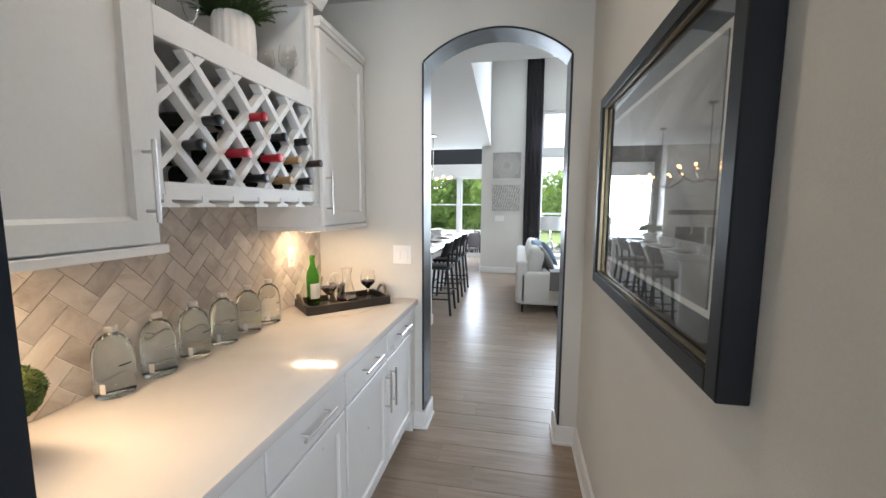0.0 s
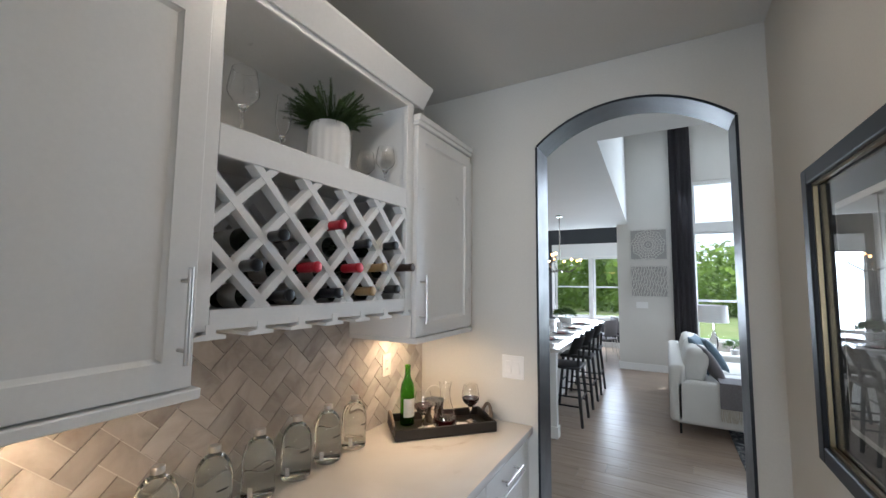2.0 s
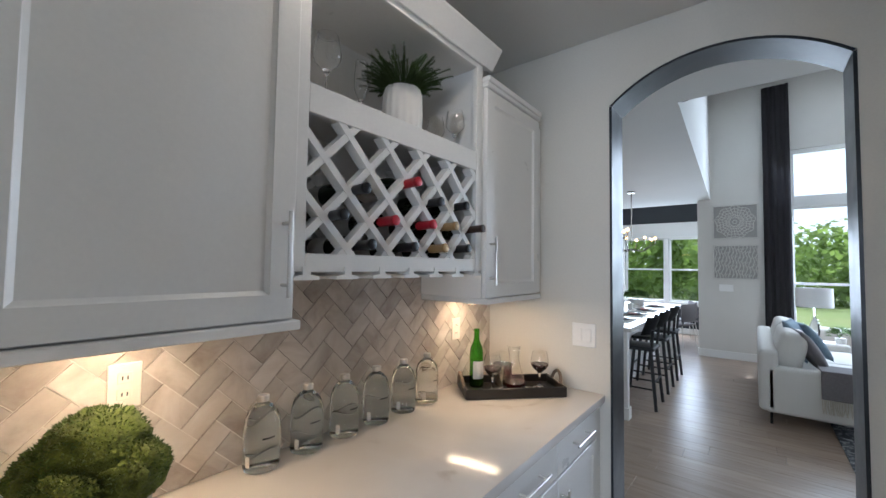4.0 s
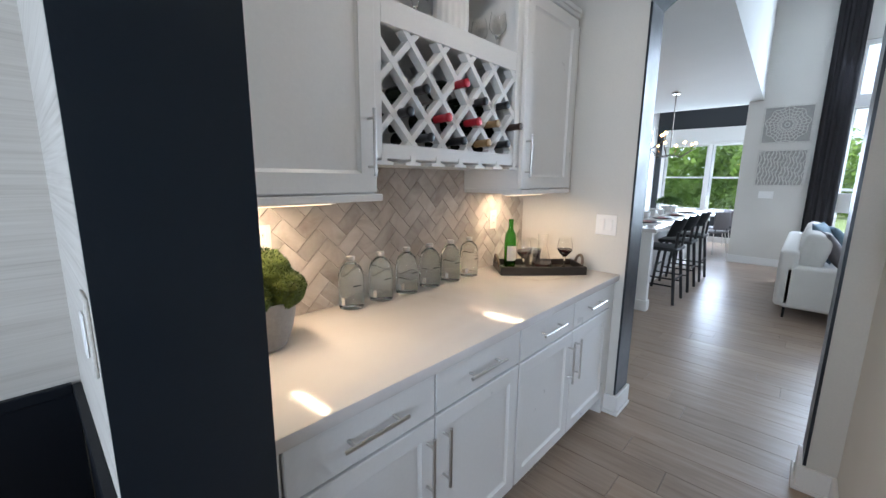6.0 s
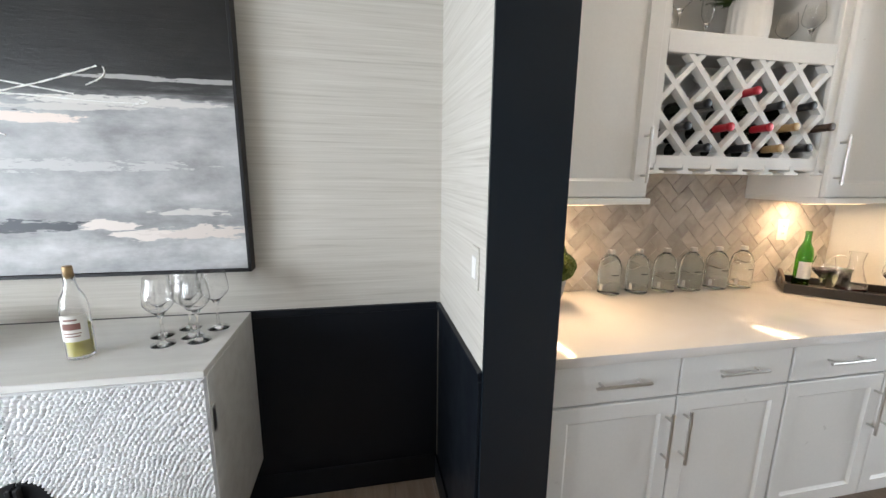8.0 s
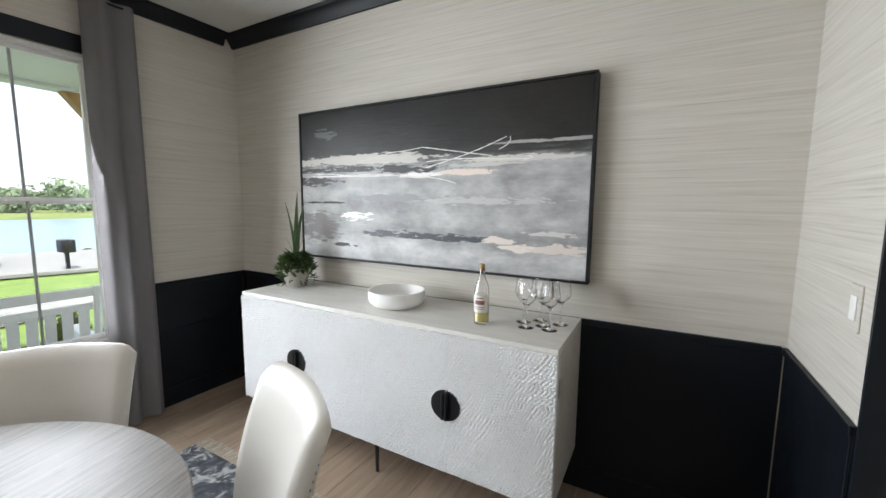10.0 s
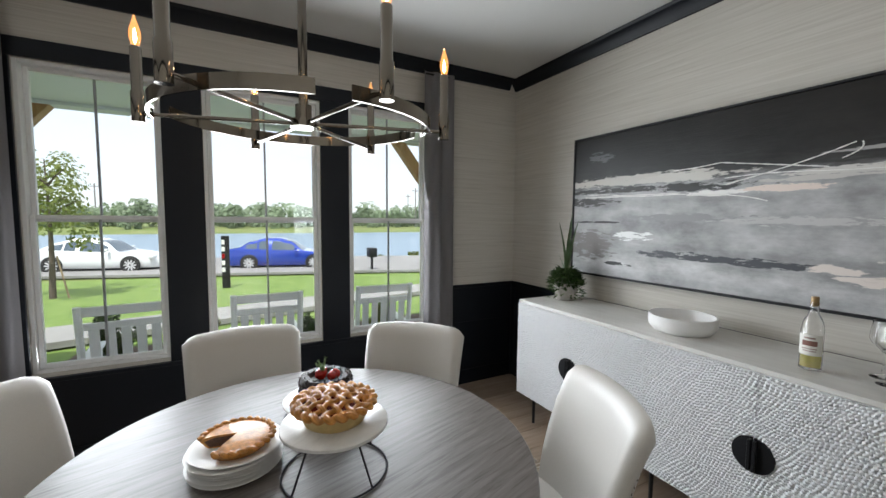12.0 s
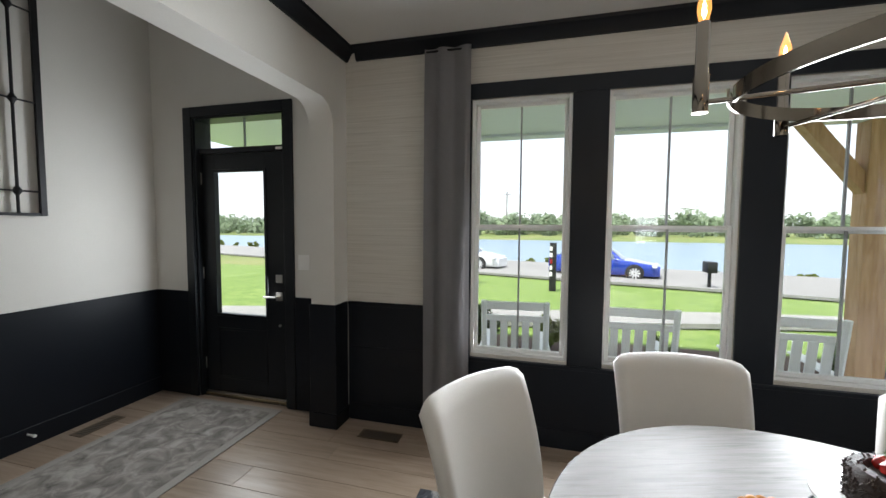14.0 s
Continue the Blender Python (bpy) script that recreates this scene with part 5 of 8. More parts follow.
def sprigs(n, length, rng, spread, leaf, base_r=0.03, droop=0.5):
    """Arching stems set all round with small needles."""
    bm_ = bmesh.new()
    for _ in range(n):
        a, out = rng.uniform(0, 6.283), rng.uniform(0.15, 1.0) * spread
        L_ = length * rng.uniform(0.65, 1.05)
        p = Vector((math.cos(a) * base_r * rng.random(), math.sin(a) * base_r * rng.random(), 0))
        d = Vector((math.cos(a) * out, math.sin(a) * out, 1)).normalized()
        steps = 16
        pts = [p.copy()]
        for s in range(steps):
            d = (d + Vector((math.cos(a) * 0.03, math.sin(a) * 0.03, -0.05 * droop * s / steps))).normalized()
            p = p + d * L_ / steps
            pts.append(p.copy())
            side = d.orthogonal().normalized()
            for q in range(5):
                v = side.copy()
                v.rotate(Matrix.Rotation(q * 1.257 + s, 3, d))
                tip = p + (v * 0.9 + d * 0.8).normalized() * leaf * (1.1 - 0.6 * s / steps) * rng.uniform(0.7, 1.2)
                w_ = d.cross(v) * leaf * 0.09
                bm_.faces.new([bm_.verts.new(c) for c in (p - w_, p + w_, tip)])
        tube(pts, 0.0012, 4, bm_)
    return bm_
part("greenery", sprigs(150, 0.165, random.Random(11), 1.35, 0.024, 0.055, 1.2), M["fern"], va, "feathery green sprigs", smooth=0, m=pose(0, 0, 0.185))
stem_glass("wine_glass", "clear empty wine glass on the open shelf", pose(-0.62, 1.78, 2.0305), 0.23, 0.045, 0.12, group="glasses on the shelf", rim=0.034)
stem_glass("champagne_flute", "clear empty champagne flute on the open shelf", pose(-0.66, 1.95, 2.0305), 0.23, 0.026, 0.15, group="glasses on the shelf", rim=0.021)
stem_glass("wine_glass", "clear empty wine glass on the open shelf", pose(-0.60, 2.43, 2.0305), 0.19, 0.042, 0.11, group="glasses on the shelf", rim=0.033)
stem_glass("wine_glass", "clear empty wine glass on the open shelf", pose(-0.72, 2.44, 2.0305), 0.19, 0.042, 0.11, group="glasses on the shelf", rim=0.033)

# recessed ceiling light over the pantry floor
M["down_lens"] = glow_mat("warm downlight lens", (1.0, 0.80, 0.58), 6)
dl = thing("ceiling_light", "round recessed ceiling light with a white trim ring", "lamp", pose(0.03, 2.02, CZ))
part("trim_ring", lathe([(0.066, -0.001), (0.088, -0.001), (0.088, -0.004), (0.070, -0.008), (0.066, -0.006)], 40, closed=True), M["trim"], dl)
part("lens", lathe([(0, -0.001), (0.066, -0.001), (0.066, -0.004), (0, -0.005)], 40), M["down_lens"], dl, "glowing warm lens")
lamp("ceiling_lamp", "AREA", 2.8, look((0.03, 2.02, CZ - 0.012), (0.03, 2.021, 0)), (1.0, 0.80, 0.58), 0.12)


# ------------------------------------------------------------ dining room: small things
# sideboard: bottle, glasses, bowl, plant
wb = thing("wine_bottle", "clear bottle half full of white wine with a paper label", "bottle", pose(-0.425, -0.372, SZ1 + 0.0005))
part("glass", lathe([(0, 0.006), (0.030, 0), (0.035, 0.004), (0.0355, 0.16), (0.031, 0.19), (0.019, 0.215), (0.0145, 0.235), (0.0140, 0.265), (0.0105, 0.265), (0.0115, 0.235), (0.016, 0.213), (0.0285, 0.188), (0.0325, 0.158), (0.0325, 0.012), (0, 0.010)], 36), M["glass"], wb)
part("wine", lathe([(0, 0.0105), (0.0320, 0.0125), (0.0320, 0.105), (0, 0.105)], 36), M["wine_white"], wb, "pale yellow wine")
part("cork", lathe([(0, 0.25), (0.0102, 0.25), (0.0125, 0.266), (0.0125, 0.286), (0.011, 0.288), (0, 0.288)], 20), M["foil_tan"], wb, "tan cork")
lb = part("label", curved_patch(0.0360, radians(-60), radians(75), 0.060, 0.142, 14), M["paper"], wb, "cream printed label")
M["label_mark"] = mat("brown label print", (0.22, 0.10, 0.08), 0.7, grain=0.1)
for z0_, z1_, a0_, a1_ in ((0.098, 0.118, -30, 45), (0.126, 0.131, -20, 35), (0.085, 0.088, -30, 45), (0.076, 0.079, -25, 40)):
    part("print_bar", curved_patch(0.0363, radians(a0_), radians(a1_), z0_, z1_, 8), M["label_mark"], lb)
for i, (x, y) in enumerate(((-0.475, -0.168), (-0.535, -0.105), (-0.60, -0.040), (-0.555, -0.205), (-0.615, -0.140), (-0.49, -0.065))):
    stem_glass("wine_glass", "clear empty wine glass standing on the sideboard", pose(x, y, SZ1 + 0.0005), 0.213, 0.045, 0.115, group="glasses on the sideboard", rim=0.037, foot=0.037)
bw = solid("bowl", lathe([(0, 0), (0.12, 0), (0.135, 0.006), (0.156, 0.03), (0.160, 0.05), (0.160, 0.088), (0.150, 0.088), (0.149, 0.05), (0.14, 0.03), (0, 0.022)], 64), M["ceramic"], "low round white ceramic bowl on the sideboard", "bowl", pose(-0.50, -0.92, SZ1 + 0.0005))
M["pot_grey"] = mat("grey stone pot", (0.40, 0.375, 0.34), 0.7, grain=0.15, grain_scale=60, stain=0.15, stain_scale=10, bump=0.2)
M["agave"] = mat("pale green blade", (0.16, 0.24, 0.12), 0.45, grain=0.15, grain_scale=40, stain=0.15, stain_scale=14)
pl = thing("potted_plant", "succulent arrangement with tall blades in a grey pot", "plant", pose(-0.555, -1.80, SZ1 + 0.0005))
part("pot", lathe([(0, 0), (0.058, 0), (0.064, 0.006), (0.084, 0.075), (0.088, 0.125), (0.082, 0.127), (0.078, 0.11), (0, 0.105)], 40), M["pot_grey"], pl)
def blade(h, w, lean, az, twist=0.0):
    bm_ = bmesh.new()
    n, rows_ = 14, []
    for k in range(n + 1):
        u = k / n
        c = Vector((lean * h * u * u, 0, h * u))
        wd = w * (1 - u ** 2.2) * (0.55 + 0.45 * min(1, u * 4)) + 0.0006
        rows_.append([bm_.verts.new(c + Vector((0.35 * abs(s) * wd, s * wd, 0))) for s in (-1, -0.5, 0, 0.5, 1)])
    for p, q in zip(rows_, rows_[1:]):
        for k in range(4):
            bm_.faces.new((p[k], p[k + 1], q[k + 1], q[k]))
    bmesh.ops.solidify(bm_, geom=bm_.faces[:], thickness=0.002)
    bm_.transform(Matrix.Rotation(radians(az), 4, "Z"))
    return bm_
for h, w, lean, az in ((0.47, 0.022, 0.20, 95), (0.53, 0.021, 0.13, 70), (0.46, 0.018, 0.18, -80), (0.26, 0.014, 0.3, 130), (0.24, 0.014, 0.3, -30), (0.29, 0.015, 0.1, 200)):
    part("blade", blade(h, w, lean, az), M["agave"], pl, smooth=60, m=pose(0.012 * math.cos(az), 0.012 * math.sin(az), 0.105))
def leafy(n, rng, r, z, leaf, drop):
    """A crowd of small pointed leaves round a rim, some hanging."""
    bm_ = bmesh.new()
    for _ in range(n):
        a = rng.uniform(0, 6.283)
        k = rng.random()
        rr = r * (0.35 + 0.8 * k)
        c = Vector((rr * math.cos(a), rr * math.sin(a), z + 0.03 * (1 - k) * 2 + rng.uniform(-0.01, 0.03) - drop * max(0, k - 0.6) * rng.random() * 2.5))
        d = Vector((math.cos(a), math.sin(a), rng.uniform(-0.5, 0.9))).normalized()
        s = d.cross(Vector((0, 0, 1))).normalized() * leaf * 0.22
        tip = c + d * leaf * rng.uniform(0.7, 1.3)
        mid = c.lerp(tip, 0.4) + Vector((0, 0, leaf * 0.12))
        v = [bm_.verts.new(x_) for x_ in (c, mid - s, tip, mid + s)]
        bm_.faces.new(v)
    return bm_
tagged(part("succulent_leaves", leafy(760, random.Random(8), 0.090, 0.135, 0.048, 0.12), M["fern"], pl, "dark green succulent leaves", smooth=0), kind="stuff")
tagged(part("trailing_leaves", leafy(300, random.Random(9), 0.098, 0.12, 0.034, 0.19), M["fern_light"], pl, "trailing green leaves", smooth=0), kind="stuff")

# chandelier
CHX, CHY, CHZ, CHA = 1.390, -0.905, 1.754, 165
ch = thing("chandelier", "polished nickel ring chandelier with six candle lights", "chandelier", pose(CHX, CHY, CHZ, 0, 0, CHA))
part("stem", tube([(0, 0, 0.02), (0, 0, CZ - CHZ - 0.02)], 0.0125, 16), M["nickel"], ch)
part("canopy", lathe([(0, CZ - CHZ - 0.001), (0.065, CZ - CHZ - 0.001), (0.065, CZ - CHZ - 0.018), (0.02, CZ - CHZ - 0.026), (0, CZ - CHZ - 0.026)], 36), M["nickel"], ch)
part("hub", lathe([(0, -0.012), (0.036, -0.012), (0.036, 0.010), (0.022, 0.012), (0.022, 0.05), (0.0125, 0.052), (0, 0.052)], 36), M["nickel"], ch)
def band(r, h, t, a0, a1, n):
    bm_ = bmesh.new()
    rings = []
    for k in range(n + 1):
        a = radians(a0 + (a1 - a0) * k / n)
        rings.append([bm_.verts.new(((r + dr) * math.cos(a), (r + dr) * math.sin(a), z)) for dr, z in ((-t, -h), (t, -h), (t, h), (-t, h))])
    for p, q in zip(rings, rings[1:]):
        for k in range(4):
            j = (k + 1) % 4
            bm_.faces.new((p[k], p[j], q[j], q[k]))
    bm_.faces.new(rings[0][::-1])
    bm_.faces.new(rings[-1])
    bmesh.ops.recalc_face_normals(bm_, faces=bm_.faces[:])
    return bm_
for a0, a1, dz in ((20, 172, 0.020), (188, 280, -0.004), (292, 352, -0.004), (-6, 12, 0.014)):
    part("ring", band(0.355, 0.016, 0.0025, a0, a1, max(8, int((a1 - a0) / 3))), M["nickel"], ch, "curved nickel band", m=pose(0, 0, dz))
M["bulb_glass"] = pane_mat("bulb glass", (1, 0.95, 0.88), 1.0)
_n = M["bulb_glass"].node_tree
_a, _e = _n.nodes.new("ShaderNodeAddShader"), _n.nodes.new("ShaderNodeEmission")
_e.inputs[0].default_value, _e.inputs[1].default_value = (1.0, 0.40, 0.09, 1), 0.55      # orange glow added to the glass for the filament's light
_n.links.new(_n.nodes["Mix Shader"].outputs[0], _a.inputs[0])
_n.links.new(_e.outputs[0], _a.inputs[1])
_n.links.new(_a.outputs[0], _n.nodes["Material Output"].inputs[0])
M["filament"] = glow_mat("glowing filament", (1.0, 0.58, 0.22), 30)
for k in range(6):
    a = radians(60 * k)
    cx, cy = 0.405 * math.cos(a), 0.405 * math.sin(a)
    part("spoke", tube([(0.03 * math.cos(a), 0.03 * math.sin(a), 0.0), (cx, cy, 0.0)], 0.0055, 10), M["nickel"], ch)
    cd = part("candle", lathe([(0, -0.022), (0.0155, -0.022), (0.0155, 0.055), (0.013, 0.058), (0.013, 0.165), (0.011, 0.168), (0, 0.168)], 24, cx, cy), M["nickel"], ch)
    part("bulb", lathe([(0.006, 0.168), (0.009, 0.172), (0.0135, 0.192), (0.0125, 0.208), (0.006, 0.230), (0.0015, 0.246), (0, 0.248)], 18, cx, cy), M["bulb_glass"], cd, "clear flame-tip bulb")
    part("filament", lathe([(0, 0.174), (0.003, 0.180), (0.0048, 0.188), (0.0032, 0.202), (0.001, 0.212), (0, 0.214)], 10, cx, cy), M["filament"], cd, "glowing filament")
for k in range(6):
    a = radians(60 * k + CHA)
    lamp("chandelier_lamp", "POINT", 0.35, Matrix.Translation((CHX + 0.405 * math.cos(a), CHY + 0.405 * math.sin(a), CHZ + 0.255)), (1.0, 0.62, 0.30), 0.012)

# cakes on the table
M["marble"] = ramp_mat("white marble plate", [(0.35, (0.60, 0.59, 0.57)), (0.5, (0.76, 0.75, 0.72)), (0.7, (0.80, 0.79, 0.77))], 4, (1, 1, 1), 0.25, 8, 1.5)
M["crust"] = mat("baked crust", (0.62, 0.27, 0.055), 0.5, spec=0.3, grain=0.25, grain_scale=90, stain=0.35, stain_scale=25, bump=0.4, bump_scale=120, coat=0.35)
M["pie_body"] = mat("pale pastry", (0.58, 0.42, 0.17), 0.55, grain=0.1, grain_scale=80, stain=0.15, stain_scale=18, bump=0.2)
M["filling"] = mat("dark berry filling", (0.14, 0.02, 0.015), 0.2, grain=0.3, grain_scale=60)
M["pecan"] = mat("dark brown filling", (0.11, 0.045, 0.02), 0.3, grain=0.4, grain_scale=120, bump=0.8, bump_scale=150)
M["choc"] = mat("chocolate shavings", (0.028, 0.014, 0.009), 0.5, grain=0.4, grain_scale=120, bump=0.6, bump_scale=120)
M["berry"] = mat("red strawberry", (0.36, 0.02, 0.015), 0.25, grain=0.2, grain_scale=120)
def pedestal(name, label, x, y, z, r):
    s = thing(name, label, "cake stand", pose(x, y, TZ))
    h = z - TZ
    part("plate", lathe([(0, h), (r - 0.004, h), (r, h - 0.003), (r, h - 0.011), (r - 0.004, h - 0.014), (0, h - 0.014)], 64), M["marble"], s, "white marble plate")
    part("foot_ring", tube(arc(0, 0, r * 0.98, 0, 357, 72, 0.0045), 0.0032, 8, closed=True), M["black_metal"], s, "black wire ring")
    for k in range(4):
        a = radians(90 * k + 28)
        part("wire_leg", tube([(r * 0.98 * math.cos(a), r * 0.98 * math.sin(a), 0.004), (r * 0.55 * math.cos(a), r * 0.55 * math.sin(a), h - 0.014)], 0.003, 8), M["black_metal"], s)
    return s
pedestal("cake_stand", "marble cake stand on a tall black wire base", 1.330, -0.828, 0.912, 0.150)
pedestal("cake_stand", "low marble cake stand on a black wire base", 1.290, -1.165, 0.832, 0.148)
# lattice pie
pie = thing("lattice_pie", "golden lattice-topped berry pie on the cake stand", "pie", pose(1.330, -0.828, 0.9125) @ Matrix.Scale(1.14, 4))
part("pastry_dish", lathe([(0, 0), (0.068, 0), (0.074, 0.004), (0.094, 0.045), (0.09, 0.048), (0, 0.045)], 48), M["pie_body"], pie)
part("filling", lathe([(0.088, 0.044), (0.06, 0.058), (0, 0.062)], 40), M["filling"], pie, "dark red berry filling")
for dirn in (0, 1):
    for k in range(-3, 4):
        c = k * 0.026
        half = math.sqrt(max(0.0, 0.096 ** 2 - c * c))
        n = 24
        pts = []
        for i in range(n + 1):
            t_ = -half + 2 * half * i / n
            rr = math.hypot(t_, c)
            z_ = 0.066 - 0.020 * (rr / 0.096) ** 2 + 0.0035 * math.sin(t_ / 0.026 * math.pi + (k + dirn) * math.pi)
            pts.append((t_, c, z_) if dirn == 0 else (c * 0.7 + 0.3 * t_ * 0, t_, z_) if False else (c, t_, z_))
        bm_ = tube(pts, 0.0066, 8)
        bm_.transform(Matrix.Rotation(radians(25 if dirn == 0 else 15), 4, "Z"))
        part("lattice_strip", bm_, M["crust"], pie, "glazed lattice strip")
part("crimped_rim", tube([((0.095 + 0.004 * math.sin(22 * a)) * math.cos(a), (0.095 + 0.004 * math.sin(22 * a)) * math.sin(a), 0.048 + 0.004 * math.cos(22 * a)) for a in (2 * math.pi * k / 176 for k in range(176))], 0.0085, 8, closed=True), M["crust"], pie, "crimped golden rim")
# chocolate cake with berries
ck = thing("chocolate_cake", "round chocolate cake topped with strawberries", "cake", pose(1.290, -1.150, 0.8325) @ Matrix.Scale(1.16, 4))
part("cake_body", lathe([(0, 0), (0.076, 0), (0.078, 0.004), (0.078, 0.066), (0.070, 0.078), (0.052, 0.078), (0.045, 0.066), (0, 0.064)], 56, wobble=lambda a, z: 1 + 0.02 * math.sin(23 * a + z * 300)), M["choc"], ck)
rng = random.Random(21)
bm = bmesh.new()
for _ in range(700):
    a, z_ = rng.uniform(0, 6.283), rng.uniform(0.003, 0.08)
    r_ = 0.079 if z_ < 0.07 else rng.uniform(0.05, 0.075)
    m_ = Matrix.Translation((r_ * math.cos(a), r_ * math.sin(a), z_)) @ Euler((rng.uniform(0, 3), rng.uniform(0, 3), rng.uniform(0, 3))).to_matrix().to_4x4() @ Matrix.Diagonal((0.012, 0.003, 0.0015, 1))
    bmesh.ops.create_cube(bm, size=1, matrix=m_)
tagged(part("shavings", bm, M["choc"], ck, "chocolate shavings", smooth=0), kind="stuff")
for x, y, s_, tilt in ((0.012, 0.01, 0.020, 20), (-0.018, 0.004, 0.018, -35), (0.0, -0.022, 0.018, 50), (-0.008, 0.026, 0.016, -20)):
    part("strawberry", lathe([(0, 0), (s_ * 0.5, 0.003), (s_, s_ * 0.8), (s_ * 0.8, s_ * 1.5), (0, s_ * 2.0)], 18), M["berry"], ck, "red strawberry", m=pose(x, y, 0.066, tilt, tilt * 0.7, 0))
part("leaf_sprig", sprigs(4, 0.05, random.Random(2), 0.4, 0.014, 0.004), M["fern_light"], ck, "green leaf sprig", smooth=0, m=pose(0.012, 0.012, 0.09))
# plates and cut pie
for k in range(6):
    solid("plate", lathe([(0, 0.0015), (0.07, 0.0015), (0.085, 0.004), (0.125, 0.013), (0.127, 0.0145), (0.124, 0.0155), (0.085, 0.0065), (0.07, 0.004), (0, 0.004)], 56), M["ceramic"], "white porcelain plate in a stack on the table", "plate", pose(1.585 + 0.004 * math.sin(k * 2.1), -0.985 + 0.004 * math.cos(k * 1.7), TZ + 0.0005 + 0.0105 * k), "stack of plates")
zp = TZ + 0.0005 + 0.0105 * 5 + 0.0045
cp = thing("cut_pie", "shiny golden pie with a slice missing on the plates", "pie", pose(1.580, -0.990, zp, 0, 0, 12))
def wedge_pie(prof, a0, a1, n):
    bm_ = bmesh.new()
    rings = []
    for k in range(n + 1):
        a = radians(a0 + (a1 - a0) * k / n)
        rings.append([bm_.verts.new((r * math.cos(a), r * math.sin(a), z)) for r, z in prof])
    m_ = len(prof)
    for p, q in zip(rings, rings[1:]):
        for k in range(m_):
            j = (k + 1) % m_
            bm_.faces.new((p[k], p[j], q[j], q[k]))
    bm_.faces.new(rings[0][::-1])
    bm_.faces.new(rings[-1])
    bmesh.ops.remove_doubles(bm_, verts=bm_.verts[:], dist=1e-5)
    bmesh.ops.recalc_face_normals(bm_, faces=bm_.faces[:])
    return bm_
part("pie_crust", wedge_pie([(0.0005, 0.0), (0.078, 0.0), (0.098, 0.022), (0.100, 0.027), (0.092, 0.030), (0.06, 0.036), (0.0005, 0.038)], 40, 335, 60), M["crust"], cp, "shiny golden crust")
part("pie_filling", wedge_pie([(0.001, 0.004), (0.074, 0.004), (0.088, 0.022), (0.06, 0.030), (0.001, 0.032)], 39.2, 335.8, 60), M["pecan"], cp, "dark brown filling")
part("rim_crimp", tube([((0.097 + 0.004 * math.sin(26 * a)) * math.cos(a), (0.097 + 0.004 * math.sin(26 * a)) * math.sin(a), 0.028 + 0.003 * math.cos(26 * a)) for a in (radians(40 + 295 * k / 150) for k in range(151))], 0.0075, 8), M["crust"], cp, "crimped golden rim")
solid("napkin", boxes((-0.08, -0.06, 0, 0.08, 0.06, 0.004), bevel=0.002), M["napkin"], "folded white napkin beside the plates", "napkin", pose(1.535, -1.115, TZ + 0.0005, 0, 0, 30))

# curtains beside the windows
M["curtain"] = mat("grey curtain cloth", (0.31, 0.30, 0.305), 0.9, grain=0.1, grain_scale=250, stain=0.05, bump=0.2, bump_scale=400)
def curtain(name, label, x0, x1, y, z0, z1, folds, depth, material, rod=True):
    c = thing(name, label, "curtain")
    bm_ = bmesh.new()
    n, nz = folds * 14, 10
    rows_ = []
    for j in range(nz + 1):
        v = j / nz
        rows_.append([bm_.verts.new((x0 + (x1 - x0) * (k / n) + 0.006 * math.sin(k * 0.7 + v * 2), y + depth * (0.55 + 0.45 * (1 - v)) * math.sin(2 * math.pi * folds * k / n + 0.4 * math.sin(v * 3)) * (0.8 + 0.2 * math.sin(k * 0.13)), z0 + (z1 - z0) * v)) for k in range(n + 1)])
    for p, q in zip(rows_, rows_[1:]):
        for k in range(n):
            bm_.faces.new((p[k], p[k + 1], q[k + 1], q[k]))
    bmesh.ops.solidify(bm_, geom=bm_.faces[:], thickness=0.003)
    part("cloth", bm_, material, c, smooth=60)
    if rod:
        part("rod", tube([(x0 + 0.01, y, z1 - 0.02), (x1 - 0.01, y, z1 - 0.02)], 0.007, 10), M["black_metal"], c)
    return c
curtain("curtain", "long grey pleated curtain beside the window", 2.590, 2.912, SY + 0.085, 0.012, 2.665, 2, 0.030, M["curtain"])
curtain("curtain", "long grey pleated curtain beside the window", -0.070, 0.205, SY + 0.085, 0.012, 2.665, 2, 0.030, M["curtain"])

# front door with transom
M["door_black"] = mat("black door paint", (0.009, 0.011, 0.014), 0.38, grain=0.06, grain_scale=60, spec=0.3)
fd = thing("front_door", "black front door with a tall glass light, closed", "door")
yd0, yd1 = SY - 0.10, SY - 0.055
LX0, LX1, GX0, GX1 = 4.112, 4.944, 4.318, 4.815      # leaf and its glass
part("leaf", boxes((LX0, yd0, 0.03, GX0, yd1, 2.07), (GX1, yd0, 0.03, LX1, yd1, 2.07), (GX0, yd0, 0.03, GX1, yd1, 0.72), (GX0, yd0, 1.92, GX1, yd1, 2.07), bevel=0.002), M["door_black"], fd)
part("glass_bead", boxes((GX0 - 0.02, yd1, 0.70, GX0 + 0.005, yd1 + 0.012, 1.94), (GX1 - 0.005, yd1, 0.70, GX1 + 0.02, yd1 + 0.012, 1.94), (GX0 + 0.005, yd1, 0.70, GX1 - 0.005, yd1 + 0.012, 0.725), (GX0 + 0.005, yd1, 1.915, GX1 - 0.005, yd1 + 0.012, 1.94), bevel=0.003), M["door_black"], fd)
g = part("pane", boxes((GX0, yd0 + 0.02, 0.72, GX1, yd0 + 0.024, 1.92)), M["pane"], fd)
g.visible_shadow = False
